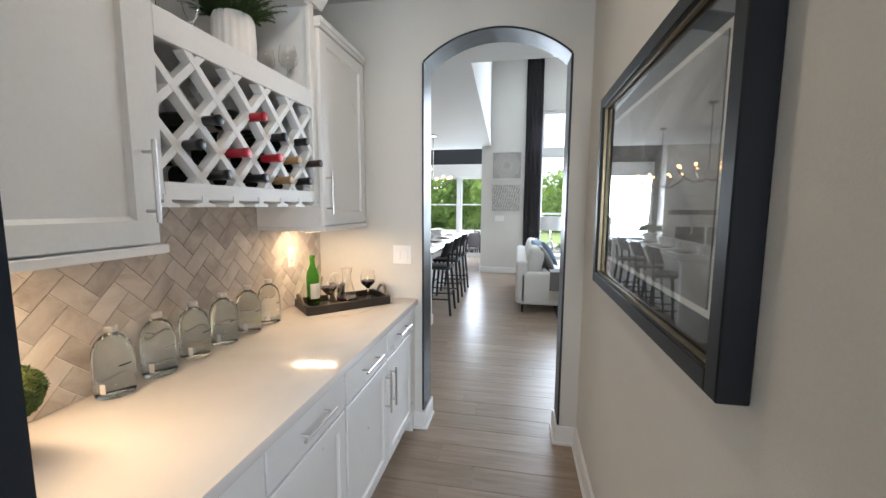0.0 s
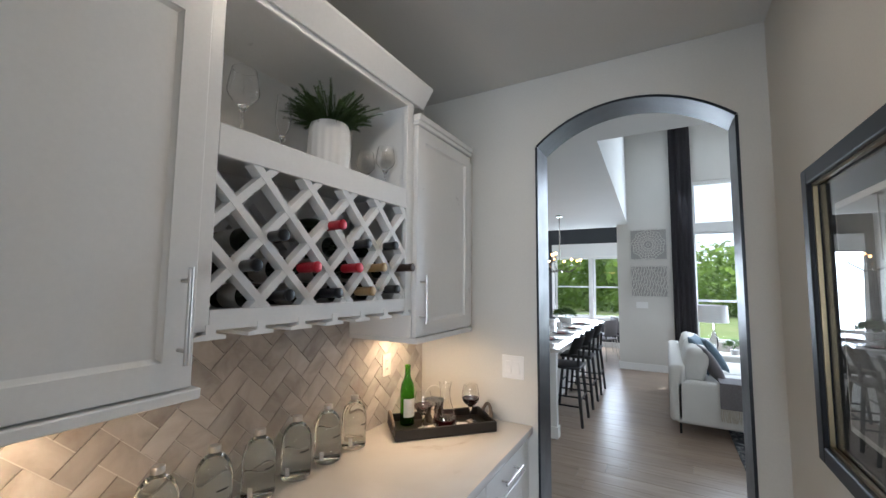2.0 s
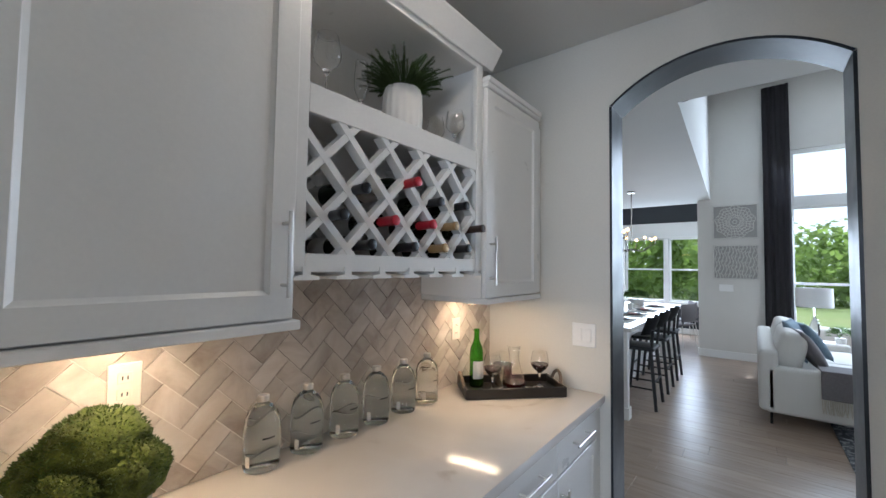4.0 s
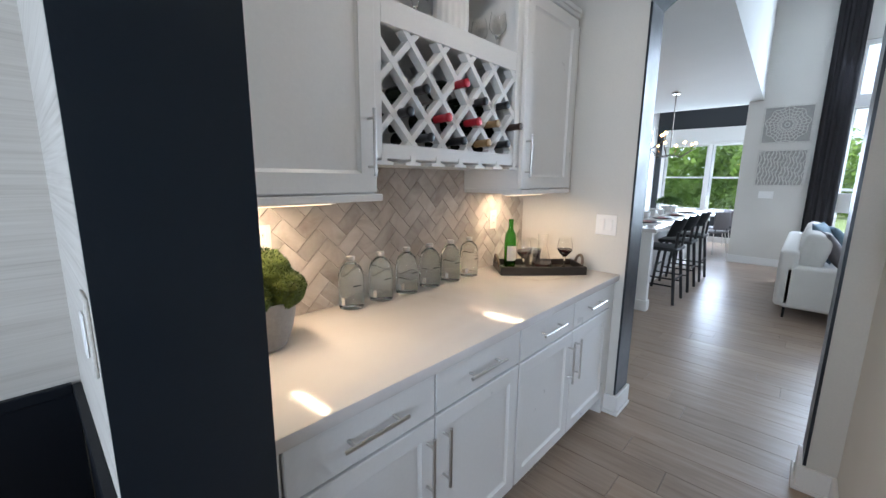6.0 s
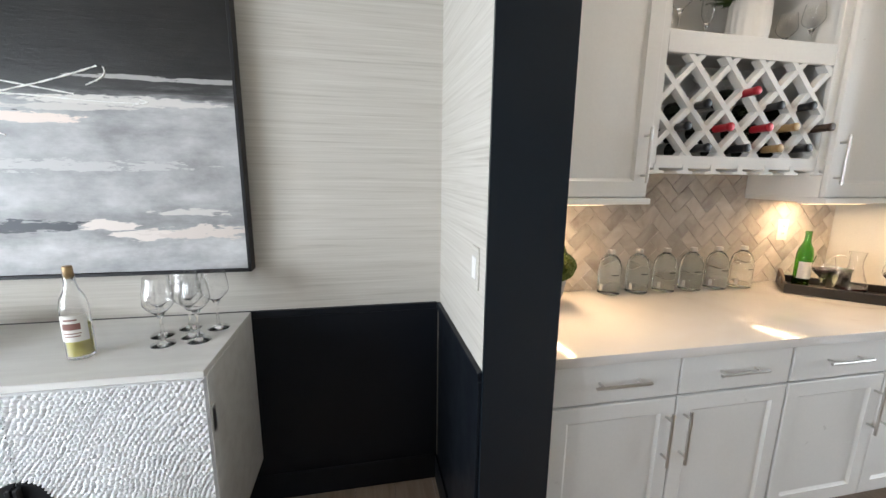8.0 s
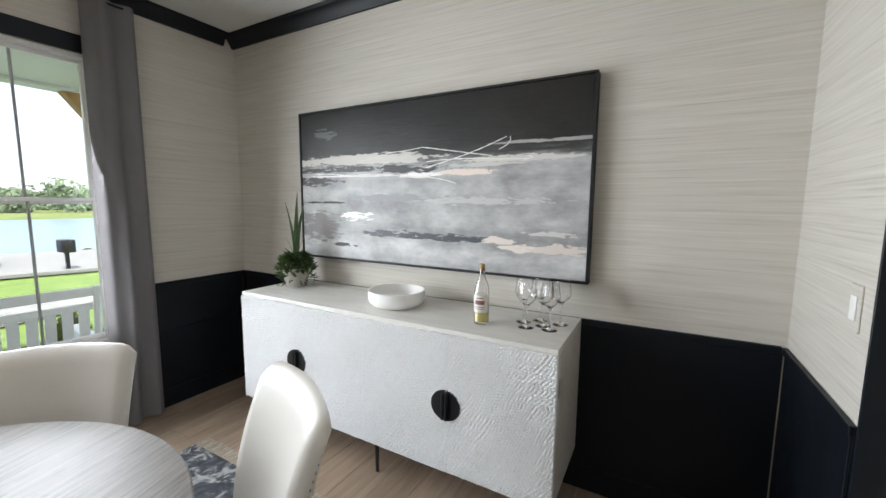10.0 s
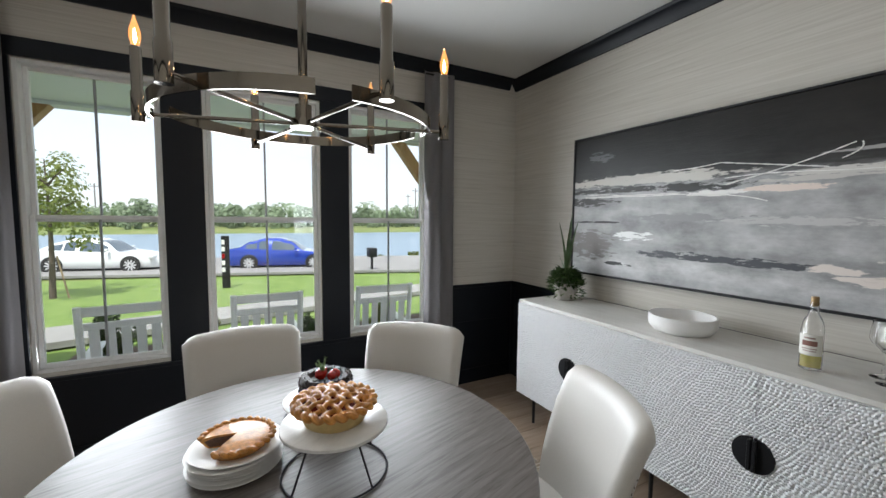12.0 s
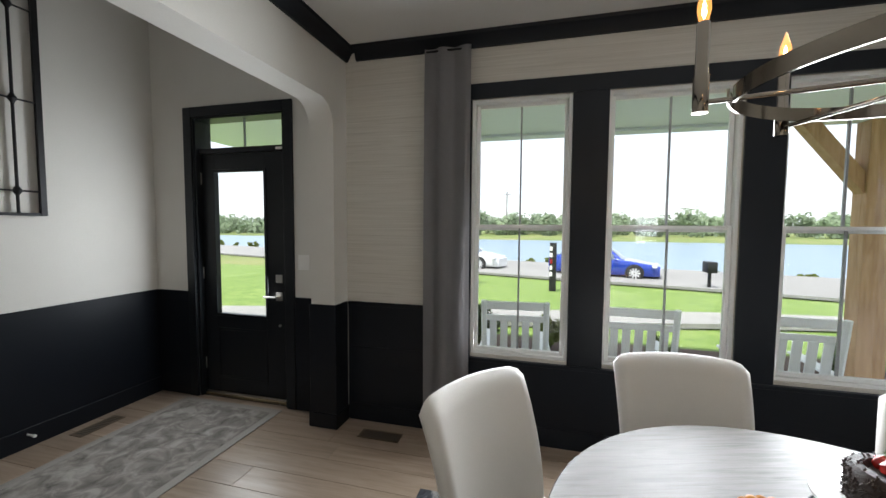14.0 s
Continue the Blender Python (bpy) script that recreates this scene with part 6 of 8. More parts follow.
part("panel_bead", boxes((GX0, yd1, 0.16, GX0 + 0.02, yd1 + 0.008, 0.60), (GX1 - 0.02, yd1, 0.16, GX1, yd1 + 0.008, 0.60), (GX0 + 0.02, yd1, 0.16, GX1 - 0.02, yd1 + 0.008, 0.18), (GX0 + 0.02, yd1, 0.58, GX1 - 0.02, yd1 + 0.008, 0.60), bevel=0.002), M["door_black"], fd)
part("lock_plate", boxes((4.162, yd1, 1.01, 4.222, yd1 + 0.012, 1.075), bevel=0.003), M["steel"], fd, "steel deadbolt plate")
part("handle_plate", boxes((4.162, yd1, 0.862, 4.222, yd1 + 0.012, 0.930), bevel=0.003), M["steel"], fd, "steel handle plate")
part("lever", tube([(4.192, yd1 + 0.01, 0.896), (4.192, yd1 + 0.05, 0.896), (4.207, yd1 + 0.055, 0.896), (4.305, yd1 + 0.055, 0.896)], 0.008, 10), M["steel"], fd, "steel lever handle")
part("latch_button", tube([(4.19, yd1, 0.655), (4.19, yd1 + 0.012, 0.655)], 0.010, 12), M["steel"], fd, "small steel button")
for z in (0.28, 1.065, 1.868):
    part("hinge", boxes((LX1, yd1, z - 0.05, LX1 + 0.018, yd1 + 0.012, z + 0.05), bevel=0.002), M["steel"], fd, "steel hinge")
part("door_sweep", boxes((LX0, yd1, 0.022, LX1, yd1 + 0.006, 0.034)), M["steel"], fd)
part("alarm_contact", boxes((4.125, SY - 0.030, 2.078, 4.185, SY - 0.018, 2.098), bevel=0.002), M["plate"], fd, "small white alarm contact")
structure("door_1", boxes((DX0, SY - 0.16, 0, LX0 - 0.002, SY - 0.002, DZ1), (LX1 + 0.002, SY - 0.16, 0, DX1, SY - 0.002, DZ1), (LX0 - 0.002, SY - 0.16, 2.072, LX1 + 0.002, SY - 0.03, 2.115), (LX0 - 0.002, SY - 0.16, 2.350, LX1 + 0.002, SY - 0.002, DZ1),
          (DX0 - 0.075, SY, 0, DX0 + 0.005, SY + 0.02, DZ1 + 0.07), (DX1 - 0.005, SY, 0, DX1 + 0.075, SY + 0.02, DZ1 + 0.07), (DX0 + 0.005, SY, DZ1 - 0.01, DX1 - 0.005, SY + 0.02, DZ1 + 0.07), bevel=0.002), M["door_black"], "black painted door casing with transom bar", "door frame")
structure("threshold", boxes((LX0 - 0.002, SY - 0.16, 0.0, LX1 + 0.002, SY - 0.03, 0.02), bevel=0.003), M["brass_edge"], "metal door threshold", "threshold")
tw = thing("window_4", "narrow transom window over the front door", "window", kind="structure")
g = part("pane", boxes((LX0 - 0.002, SY - 0.09, 2.115, LX1 + 0.002, SY - 0.086, 2.350)), M["pane"], tw)
g.visible_shadow = False
part("glazing_bar", boxes((4.522, SY - 0.095, 2.115, 4.534, SY - 0.081, 2.350)), M["grey_bar"], tw)
sw = thing("light_switch", "white wall switch plate beside the front door", "switch")
part("plate", boxes((3.875, SY, 1.13, 3.975, SY + 0.006, 1.25), bevel=0.002), M["plate"], sw)
part("rocker", boxes((3.905, SY + 0.006, 1.16, 3.945, SY + 0.010, 1.22), bevel=0.002), M["plate"], sw)
# runner, floor vents, wall grille, doorstop
M["runner"] = ramp_mat("worn grey runner", [(0.3, (0.10, 0.088, 0.08)), (0.48, (0.215, 0.195, 0.178)), (0.66, (0.36, 0.335, 0.305))], 9, (1, 1, 1), 0.95, 9, 0.8, 0.5, 0.003)
M["runner_edge"] = mat("pale runner border", (0.30, 0.28, 0.255), 0.95, grain=0.15, grain_scale=120)
rn = thing("runner_rug", "worn grey and cream patterned runner by the door", "rug")
part("pile", boxes((4.16, -2.58, 0.001, 4.98, 0.40, 0.009), bevel=0.002), M["runner"], rn)
part("border", boxes((4.10, -2.64, 0.001, 4.16, 0.46, 0.008), (4.98, -2.64, 0.001, 5.04, 0.46, 0.008), (4.16, -2.64, 0.001, 4.98, -2.58, 0.008), (4.16, 0.40, 0.001, 4.98, 0.46, 0.008), bevel=0.002), M["runner_edge"], rn, "pale border")
M["vent"] = mat("brown vent metal", (0.16, 0.12, 0.085), 0.45, 0.4, grain=0.1)
def floor_vent(x, y, a):
    v = thing("floor_vent", "brown slotted metal floor vent", "vent", pose(x, y, 0.0005, 0, 0, a), "floor vents")
    part("frame", boxes((-0.15, -0.055, 0, 0.15, -0.040, 0.004), (-0.15, 0.040, 0, 0.15, 0.055, 0.004), (-0.15, -0.04, 0, -0.135, 0.04, 0.004), (0.135, -0.04, 0, 0.15, 0.04, 0.004)), M["vent"], v)
    part("backing", boxes((-0.135, -0.04, 0, 0.135, 0.04, 0.001)), M["slot"], v)
    for k in range(14):
        part("slat", boxes((-0.131 + k * 0.0195, -0.04, 0.001, -0.121 + k * 0.0195, 0.04, 0.0035)), M["vent"], v, smooth=0)
floor_vent(3.20, -2.51, 0)
floor_vent(5.24, -2.08, 90)
gr = thing("wall_grille", "black wrought metal grille hung on the foyer wall", "wall decor")
GX, GY0, GY1, GZ0, GZ1 = FX - 0.03, -1.915, -0.95, 1.53, 3.25
part("frame", boxes((GX - 0.012, GY0, GZ0, GX + 0.012, GY0 + 0.035, GZ1), (GX - 0.012, GY1 - 0.035, GZ0, GX + 0.012, GY1, GZ1), (GX - 0.012, GY0 + 0.035, GZ0, GX + 0.012, GY1 - 0.035, GZ0 + 0.02), (GX - 0.012, GY0 + 0.035, GZ1 - 0.02, GX + 0.012, GY1 - 0.035, GZ1), bevel=0.002), M["black_metal"], gr)
for k in range(1, 8):
    y = GY0 + 0.035 + (GY1 - GY0 - 0.07) * k / 8
    b_ = part("bar", tube([(GX, y, GZ0 + 0.02), (GX, y, GZ1 - 0.02)], 0.009, 8), M["black_metal"], gr)
    for z in (1.69, 2.27, 2.85):
        part("knot", lathe([(0.009, -0.03), (0.022, -0.008), (0.024, 0), (0.022, 0.008), (0.009, 0.03)], 12), M["black_metal"], b_, m=pose(GX, y, z))
for z in (1.69, 2.27, 2.85):
    part("cross_bar", tube([(GX, GY0 + 0.03, z), (GX, GY1 - 0.03, z)], 0.006, 8), M["black_metal"], gr)
ds = thing("door_stop", "white sprung door stop on the baseboard", "door stop", pose(FX - 0.024, -1.75, 0.09))
part("spring", tube([(0, 0, 0), (-0.06, 0, 0)], 0.006, 8), M["plate"], ds)
part("tip", tube([(-0.06, 0, 0), (-0.075, 0, 0)], 0.010, 10), M["plate"], ds)


# ------------------------------------------------------------ living room, kitchen and nook beyond the arch
M["charcoal"] = mat("charcoal accent paint", (0.030, 0.034, 0.040), 0.6, grain=0.06, grain_scale=60, stain=0.05)
M["curtain_dark"] = mat("dark grey curtain cloth", (0.055, 0.052, 0.056), 0.9, grain=0.15, grain_scale=200, bump=0.2, bump_scale=300)
M["black_wood"] = mat("black stained wood", (0.016, 0.016, 0.017), 0.4, grain=0.2, grain_scale=40, bump=0.1)
M["boucle"] = mat("off-white upholstery", (0.66, 0.64, 0.60), 0.85, grain=0.08, grain_scale=150, stain=0.04, bump=0.3, bump_scale=200)
M["cushion_grey"] = mat("grey cushion", (0.20, 0.185, 0.19), 0.9, grain=0.15, grain_scale=120, bump=0.3, bump_scale=150)
M["cushion_blue"] = mat("blue grey cushion", (0.20, 0.27, 0.33), 0.9, grain=0.25, grain_scale=60, bump=0.4, bump_scale=80)
M["shade"] = mat("white lamp shade", (0.78, 0.77, 0.75), 0.8, grain=0.03, grain_scale=200)
LW0, LW1, LZA, LZB = 0.90, 3.90, 0.62, 3.50      # tall living room windows
structure("wall_living_north", boxes((-0.37, LY, 0, LW0, LY + 0.18, HZ), (LW0, LY, 0, LW1, LY + 0.18, LZA), (LW0, LY, LZB, LW1, LY + 0.18, HZ), (LW1, LY, 0, LXE + 0.2, LY + 0.18, HZ)), M["wall_foyer"], "pale grey painted wall with tall windows", "wall")
structure("wall_living_east", boxes((LXE, PN + WT, 0, LXE + 0.2, LY, HZ)), M["wall_foyer"], "pale painted living room wall", "wall")
structure("wall_kitchen_west", boxes((LXW - 0.2, PN + WT, 0, LXW, NKY, 3.4)), M["wall_foyer"], "pale painted kitchen wall", "wall")
structure("wall_nook_east", boxes((-0.37, LY + 0.18, 0, -0.19, NKY, 3.4)), M["wall_foyer"], "pale painted nook wall", "wall")
structure("baseboard_living", boxes((-0.37, LY - 0.018, 0, LW1 + 1.0, LY, 0.13), (-0.388, LY - 0.018, 0, -0.37, NKY, 0.13), bevel=0.003), M["trim"], "white painted baseboard", "baseboard")
NW = ((-2.20, -1.29), (-1.21, -0.50))
structure("wall_nook_north", boxes((LXW - 0.2, NKY, 0, NW[0][0], NKY + 0.18, 3.4), (NW[0][1], NKY, 0.74, NW[1][0], NKY + 0.18, 2.30), (NW[0][0], NKY, 0, NW[1][1], NKY + 0.18, 0.74), (NW[0][0], NKY, 2.30, NW[1][1], NKY + 0.18, 3.4), (NW[1][1], NKY, 0, -0.24, NKY + 0.18, 3.4)), M["charcoal"], "charcoal painted nook wall with windows", "wall")
structure("baseboard_nook", boxes((-2.35, NKY - 0.018, 0, -0.44, NKY, 0.13), bevel=0.003), M["trim"], "white painted nook baseboard", "baseboard")
structure("window_trim_nook", boxes((NW[0][0] - 0.08, NKY - 0.02, 0.70, NW[0][0], NKY, 2.36), (NW[0][1], NKY - 0.02, 0.74, NW[1][0], NKY, 2.30), (NW[1][1], NKY - 0.02, 0.70, NW[1][1] + 0.06, NKY, 2.36), (NW[0][0], NKY - 0.02, 0.66, NW[1][1], NKY, 0.74), (NW[0][0], NKY - 0.02, 2.30, NW[1][1], NKY, 2.36), bevel=0.002), M["trim"], "white painted window casing", "trim")
for i, (a, b) in enumerate(NW):
    window_unit("window_%d" % (5 + i), a, b, 0.74, 2.30, NKY + 0.03, bar=False, out=1)
for i in range(3):
    a = LW0 + i * 1.0
    window_unit("window_%d" % (7 + i), a, a + 1.0, LZA, 2.58, LY + 0.03, bar=False, mid=1.33, out=1)
    w = thing("window_%d" % (10 + i), "white fixed upper window", "window", kind="structure")
    part("window_frame", boxes((a, LY + 0.03, 2.58, a + 0.05, LY + 0.12, LZB), (a + 0.95, LY + 0.03, 2.58, a + 1.0, LY + 0.12, LZB), (a + 0.05, LY + 0.03, 2.58, a + 0.95, LY + 0.12, 2.74), (a + 0.05, LY + 0.03, LZB - 0.06, a + 0.95, LY + 0.12, LZB), bevel=0.003), M["vinyl"], w)
    g = part("pane", boxes((a + 0.05, LY + 0.07, 2.74, a + 0.95, LY + 0.074, LZB - 0.06)), M["pane"], w)
    g.visible_shadow = False
curtain("curtain", "tall charcoal curtain beside the living room window", 0.555, 0.905, LY - 0.10, 0.012, 4.58, 4, 0.035, M["curtain_dark"])
bl = thing("roman_shade", "white fabric roman shade folded at the top", "window shade")
part("fabric", boxes((-2.26, NKY - 0.07, 2.32, -0.47, NKY - 0.035, 2.66), bevel=0.006), M["shade"], bl)
part("fold", boxes((-2.26, NKY - 0.09, 2.27, -0.47, NKY - 0.035, 2.32), bevel=0.01), M["shade"], bl)

# carved wall panels
M["carved"] = mat("whitewashed carved wood", (0.62, 0.60, 0.56), 0.7, grain=0.15, grain_scale=60)
M["carved_back"] = mat("grey panel back", (0.36, 0.35, 0.33), 0.8, grain=0.1)
def carved_panel(z0, z1, rosette):
    x0, x1 = -0.150, 0.500
    c = thing("wall_art", "square whitewashed carved wall panel", "wall art", group="carved panels")
    part("backing", boxes((x0 + 0.02, LY - 0.012, z0 + 0.02, x1 - 0.02, LY - 0.002, z1 - 0.02)), M["carved_back"], c)
    part("frame", boxes((x0, LY - 0.03, z0, x0 + 0.025, LY - 0.002, z1), (x1 - 0.025, LY - 0.03, z0, x1, LY - 0.002, z1), (x0 + 0.025, LY - 0.03, z0, x1 - 0.025, LY - 0.002, z0 + 0.025), (x0 + 0.025, LY - 0.03, z1 - 0.025, x1 - 0.025, LY - 0.002, z1)), M["carved"], c)
    bm_ = bmesh.new()
    xc, zc = (x0 + x1) / 2, (z0 + z1) / 2
    if rosette:
        for r in (0.03, 0.075, 0.12, 0.17, 0.22, 0.27):
            tube([(xc + r * math.cos(a) * (1 + 0.06 * math.sin(9 * a)), LY - 0.018, zc + r * math.sin(a) * (1 + 0.06 * math.sin(9 * a))) for a in (2 * math.pi * k / 60 for k in range(60))], 0.007, 5, bm_, closed=True)
        for k in range(28):
            a = 2 * math.pi * k / 28
            tube([(xc + 0.08 * math.cos(a), LY - 0.018, zc + 0.08 * math.sin(a)), (xc + 0.27 * math.cos(a + 0.25), LY - 0.018, zc + 0.27 * math.sin(a + 0.25))], 0.006, 5, bm_)
    else:
        rng_ = random.Random(4)
        for k in range(13):
            x = x0 + 0.05 + k * 0.047
            tube([(x + 0.014 * math.sin(j * 0.9 + k), LY - 0.018, z0 + 0.03 + (z1 - z0 - 0.06) * j / 20) for j in range(21)], 0.0075, 5, bm_)
            for j in range(7):
                zz = z0 + 0.07 + j * 0.075 + rng_.uniform(-0.02, 0.02)
                tube([(x, LY - 0.018, zz), (x + 0.024, LY - 0.018, zz + 0.03)], 0.006, 5, bm_)
    part("carving", bm_, M["carved"], c, "pierced carving")
carved_panel(2.065, 2.67, True)
carved_panel(1.365, 1.97, False)
sw = thing("light_switch", "white wide switch plate on the far wall", "switch")
part("plate", boxes((-0.06, LY - 0.008, 1.16, 0.14, LY, 1.28), bevel=0.002), M["plate"], sw)

# sofa with cushions and throw
sf = thing("sofa", "off-white upholstered sofa on slim black legs", "sofa", pose(0.44, 6.20, 0))
part("base", boxes((0.06, 0.03, 0.13, 0.90, 2.17, 0.36), bevel=0.03, seg=3), M["boucle"], sf, smooth=60)
part("back", boxes((0.0, 0.0, 0.13, 0.16, 2.2, 0.74), bevel=0.045, seg=4), M["boucle"], sf, smooth=60)
for y in (0.0, 2.06):
    part("arm", boxes((0.05, y, 0.12, 0.95, y + 0.15, 0.58), bevel=0.04, seg=4), M["boucle"], sf, smooth=60)
for k in range(2):
    part("seat_cushion", boxes((0.18, 0.16 + 0.95 * k, 0.35, 0.95, 1.09 + 0.95 * k, 0.50), bevel=0.04, seg=4), M["boucle"], sf, smooth=60)
    part("back_cushion", boxes((-0.12, -0.45, -0.21, 0.12, 0.45, 0.21), bevel=0.075, seg=5), M["boucle"], sf, smooth=60, m=pose(0.26, 0.63 + 0.93 * k, 0.70, 0, 14, 0))
for x in (0.10, 0.86):
    for y in (0.07, 2.13):
        part("leg", tube([(x, y, 0.14), (x, y, 0.0)], 0.012, 8), M["black_metal"], sf)
def pillow(label, m, s, material):
    bm_ = bmesh.new()
    bmesh.ops.create_grid(bm_, x_segments=14, y_segments=14, size=1.0)
    top = {}
    for v in bm_.verts:
        v.co.z = 0.30 * (max(0.0, (1 - v.co.x ** 2) * (1 - v.co.y ** 2))) ** 0.45
        v.co.x *= 1 - 0.07 * (1 - v.co.y ** 2)
        v.co.y *= 1 - 0.07 * (1 - v.co.x ** 2)
    low = bm_.copy()
    me_ = bpy.data.meshes.new("tmp")
    low.transform(Matrix.Diagonal((1, 1, -1, 1)))
    low.to_mesh(me_)
    low.free()
    bm_.from_mesh(me_)
    bpy.data.meshes.remove(me_)
    bmesh.ops.remove_doubles(bm_, verts=bm_.verts[:], dist=1e-4)
    bmesh.ops.recalc_face_normals(bm_, faces=bm_.faces[:])
    bm_.transform(Matrix.Scale(s, 4))
    return solid("cushion", bm_, material, label, "cushion", m, smooth=180)
pillow("dark grey square scatter cushion on the sofa", pose(0.86, 6.62, 0.72, 0, 62, 8), 0.23, M["cushion_grey"])
pillow("blue-grey patterned scatter cushion on the sofa", pose(0.80, 6.98, 0.77, 0, 66, -12), 0.24, M["cushion_blue"])
pillow("blue-grey patterned scatter cushion on the sofa", pose(0.93, 7.22, 0.75, 0, 58, 10), 0.23, M["cushion_blue"])
th = thing("throw_blanket", "grey fringed throw hanging over the sofa arm", "blanket")
M["throw"] = mat("grey knitted throw", (0.19, 0.175, 0.18), 0.95, grain=0.2, grain_scale=120, bump=0.5, bump_scale=120)
part("cloth", boxes((0.90, 6.172, 0.34, 1.34, 6.192, 0.60), (0.90, 6.172, 0.588, 1.34, 6.50, 0.604), bevel=0.006), M["throw"], th)
bm = bmesh.new()
rng = random.Random(12)
for k in range(34):
    x = 0.905 + k * 0.0130
    tube([(x, 6.182, 0.345), (x + rng.uniform(-0.008, 0.008), 6.176, 0.28), (x + rng.uniform(-0.012, 0.012), 6.178, 0.21)], 0.004, 5, bm)
tagged(part("fringe", bm, M["fringe"], th, "cream tassel fringe"), kind="stuff")
structure("rug_living", boxes((1.0, 5.3, 0.001, 4.2, 8.6, 0.012), bevel=0.003), M["rug_dark"], "dark patterned living room rug", "rug")
st = thing("side_table", "small white side table beside the sofa", "table", pose(1.12, 8.80, -0.08))
part("top", boxes((-0.30, -0.25, 0.56, 0.30, 0.25, 0.60), bevel=0.004), M["white"], st)
part("drawer", boxes((-0.28, -0.23, 0.40, 0.28, 0.23, 0.558), bevel=0.003), M["white"], st)
for x in (-0.26, 0.26):
    for y in (-0.21, 0.21):
        part("leg", boxes((x - 0.02, y - 0.02, 0.08, x + 0.02, y + 0.02, 0.40), bevel=0.003), M["white"], st)
tl = thing("table_lamp", "table lamp with a white drum shade and glass base", "lamp", pose(1.09, 8.78, 0.5205))
part("base", lathe([(0, 0), (0.07, 0), (0.07, 0.015), (0.03, 0.03), (0.06, 0.14), (0.055, 0.24), (0.02, 0.34), (0.012, 0.36), (0.012, 0.50), (0, 0.50)], 32), M["glass_aqua"], tl)
part("shade", lathe([(0.205, 0.50), (0.20, 0.77), (0.197, 0.77), (0.202, 0.50)], 48, closed=True), M["shade"], tl, "white drum shade")
part("harp", tube([(0, 0, 0.49), (0, 0, 0.76)], 0.004, 6), M["steel"], tl)
sp = thing("potted_plant", "small leafy green plant on the side table", "plant", pose(1.34, 8.70, 0.5205))
part("pot", lathe([(0, 0), (0.05, 0), (0.06, 0.10), (0.055, 0.10), (0, 0.09)], 24), M["ceramic"], sp)
tagged(part("leaves", leafy(160, random.Random(31), 0.10, 0.14, 0.07, 0.02), M["fern_light"], sp, "green leaves", smooth=0), kind="stuff")

# kitchen island with stools and place settings
isl = thing("kitchen_island", "white kitchen island with a pale stone top", "island")
part("body", boxes((-1.55, 5.42, 0.10, -0.86, 8.75, 0.895), (-1.50, 5.48, 0.0, -0.92, 8.70, 0.10), bevel=0.003), M["white"], isl)
part("end_panel", boxes((-0.862, 5.40, 0.0, -0.60, 5.48, 0.895), bevel=0.004), M["white"], isl)
part("end_panel", boxes((-0.862, 8.67, 0.0, -0.60, 8.75, 0.895), bevel=0.004), M["white"], isl)
part("plinth", boxes((-1.57, 5.385, 0.0, -0.585, 5.40, 0.12), (-0.60, 5.40, 0.0, -0.585, 5.49, 0.12), bevel=0.003), M["white"], isl)
part("worktop", boxes((-1.60, 5.34, 0.895, -0.55, 8.80, 0.935), bevel=0.003), M["quartz"], isl, "pale stone worktop")
fa = thing("faucet", "tall curved steel kitchen faucet on the island", "faucet", pose(-1.30, 6.55, 0.9355))
part("spout", tube([(0, 0, 0), (0, 0, 0.28)] + [(0.09 - 0.09 * math.cos(radians(a)), 0, 0.28 + 0.09 * math.sin(radians(a))) for a in range(15, 181, 15)] + [(0.18, 0, 0.20)], 0.013, 12), M["steel"], fa)
part("base", lathe([(0, 0), (0.028, 0), (0.026, 0.04), (0.014, 0.05), (0, 0.05)], 20), M["steel"], fa)
def stool(m):
    s = thing("bar_stool", "black wooden bar stool with a low curved back", "stool", m, "stools at the island")
    part("seat", boxes((-0.20, -0.20, 0.63, 0.20, 0.20, 0.67), bevel=0.015, seg=3), M["black_wood"], s, smooth=60)
    bm_ = bmesh.new()
    rows_ = []
    for j in range(6):
        v = j / 5
        rows_.append([bm_.verts.new((0.16 + 0.07 * v - 0.09 * (k / 6 - 1) ** 2, -0.21 + 0.42 * k / 12, 0.80 + 0.20 * v)) for k in range(13)])
    for p, q in zip(rows_, rows_[1:]):
        for k in range(12):
            bm_.faces.new((p[k], p[k + 1], q[k + 1], q[k]))
    bmesh.ops.solidify(bm_, geom=bm_.faces[:], thickness=0.022)
    part("backrest", bm_, M["black_wood"], s, smooth=60)
    for y in (-0.15, 0.15):
        part("back_post", tube([(0.17, y, 0.65), (0.185, y * 1.1, 0.86)], 0.016, 8), M["black_wood"], s)
    for x, y in ((-0.16, -0.16), (0.16, -0.16), (-0.16, 0.16), (0.16, 0.16)):
        part("leg", tube([(x, y, 0.635), (x * 1.35, y * 1.25, 0.0)], 0.020, 8, taper=lambda k: 1 - 0.15 * k), M["black_wood"], s)
    for p_, q_ in (((-0.205, -0.19, 0.22), (0.205, -0.19, 0.22)), ((-0.205, 0.19, 0.22), (0.205, 0.19, 0.22)), ((-0.20, -0.19, 0.30), (-0.20, 0.19, 0.30)), ((0.20, -0.19, 0.30), (0.20, 0.19, 0.30))):
        part("stretcher", tube([p_, q_], 0.011, 6), M["black_wood"], s)
    return s
s0 = stool(pose(-0.64, 6.05, 0))
for y in (6.80, 7.55):
    copy_thing(s0, pose(-0.64, y, 0))
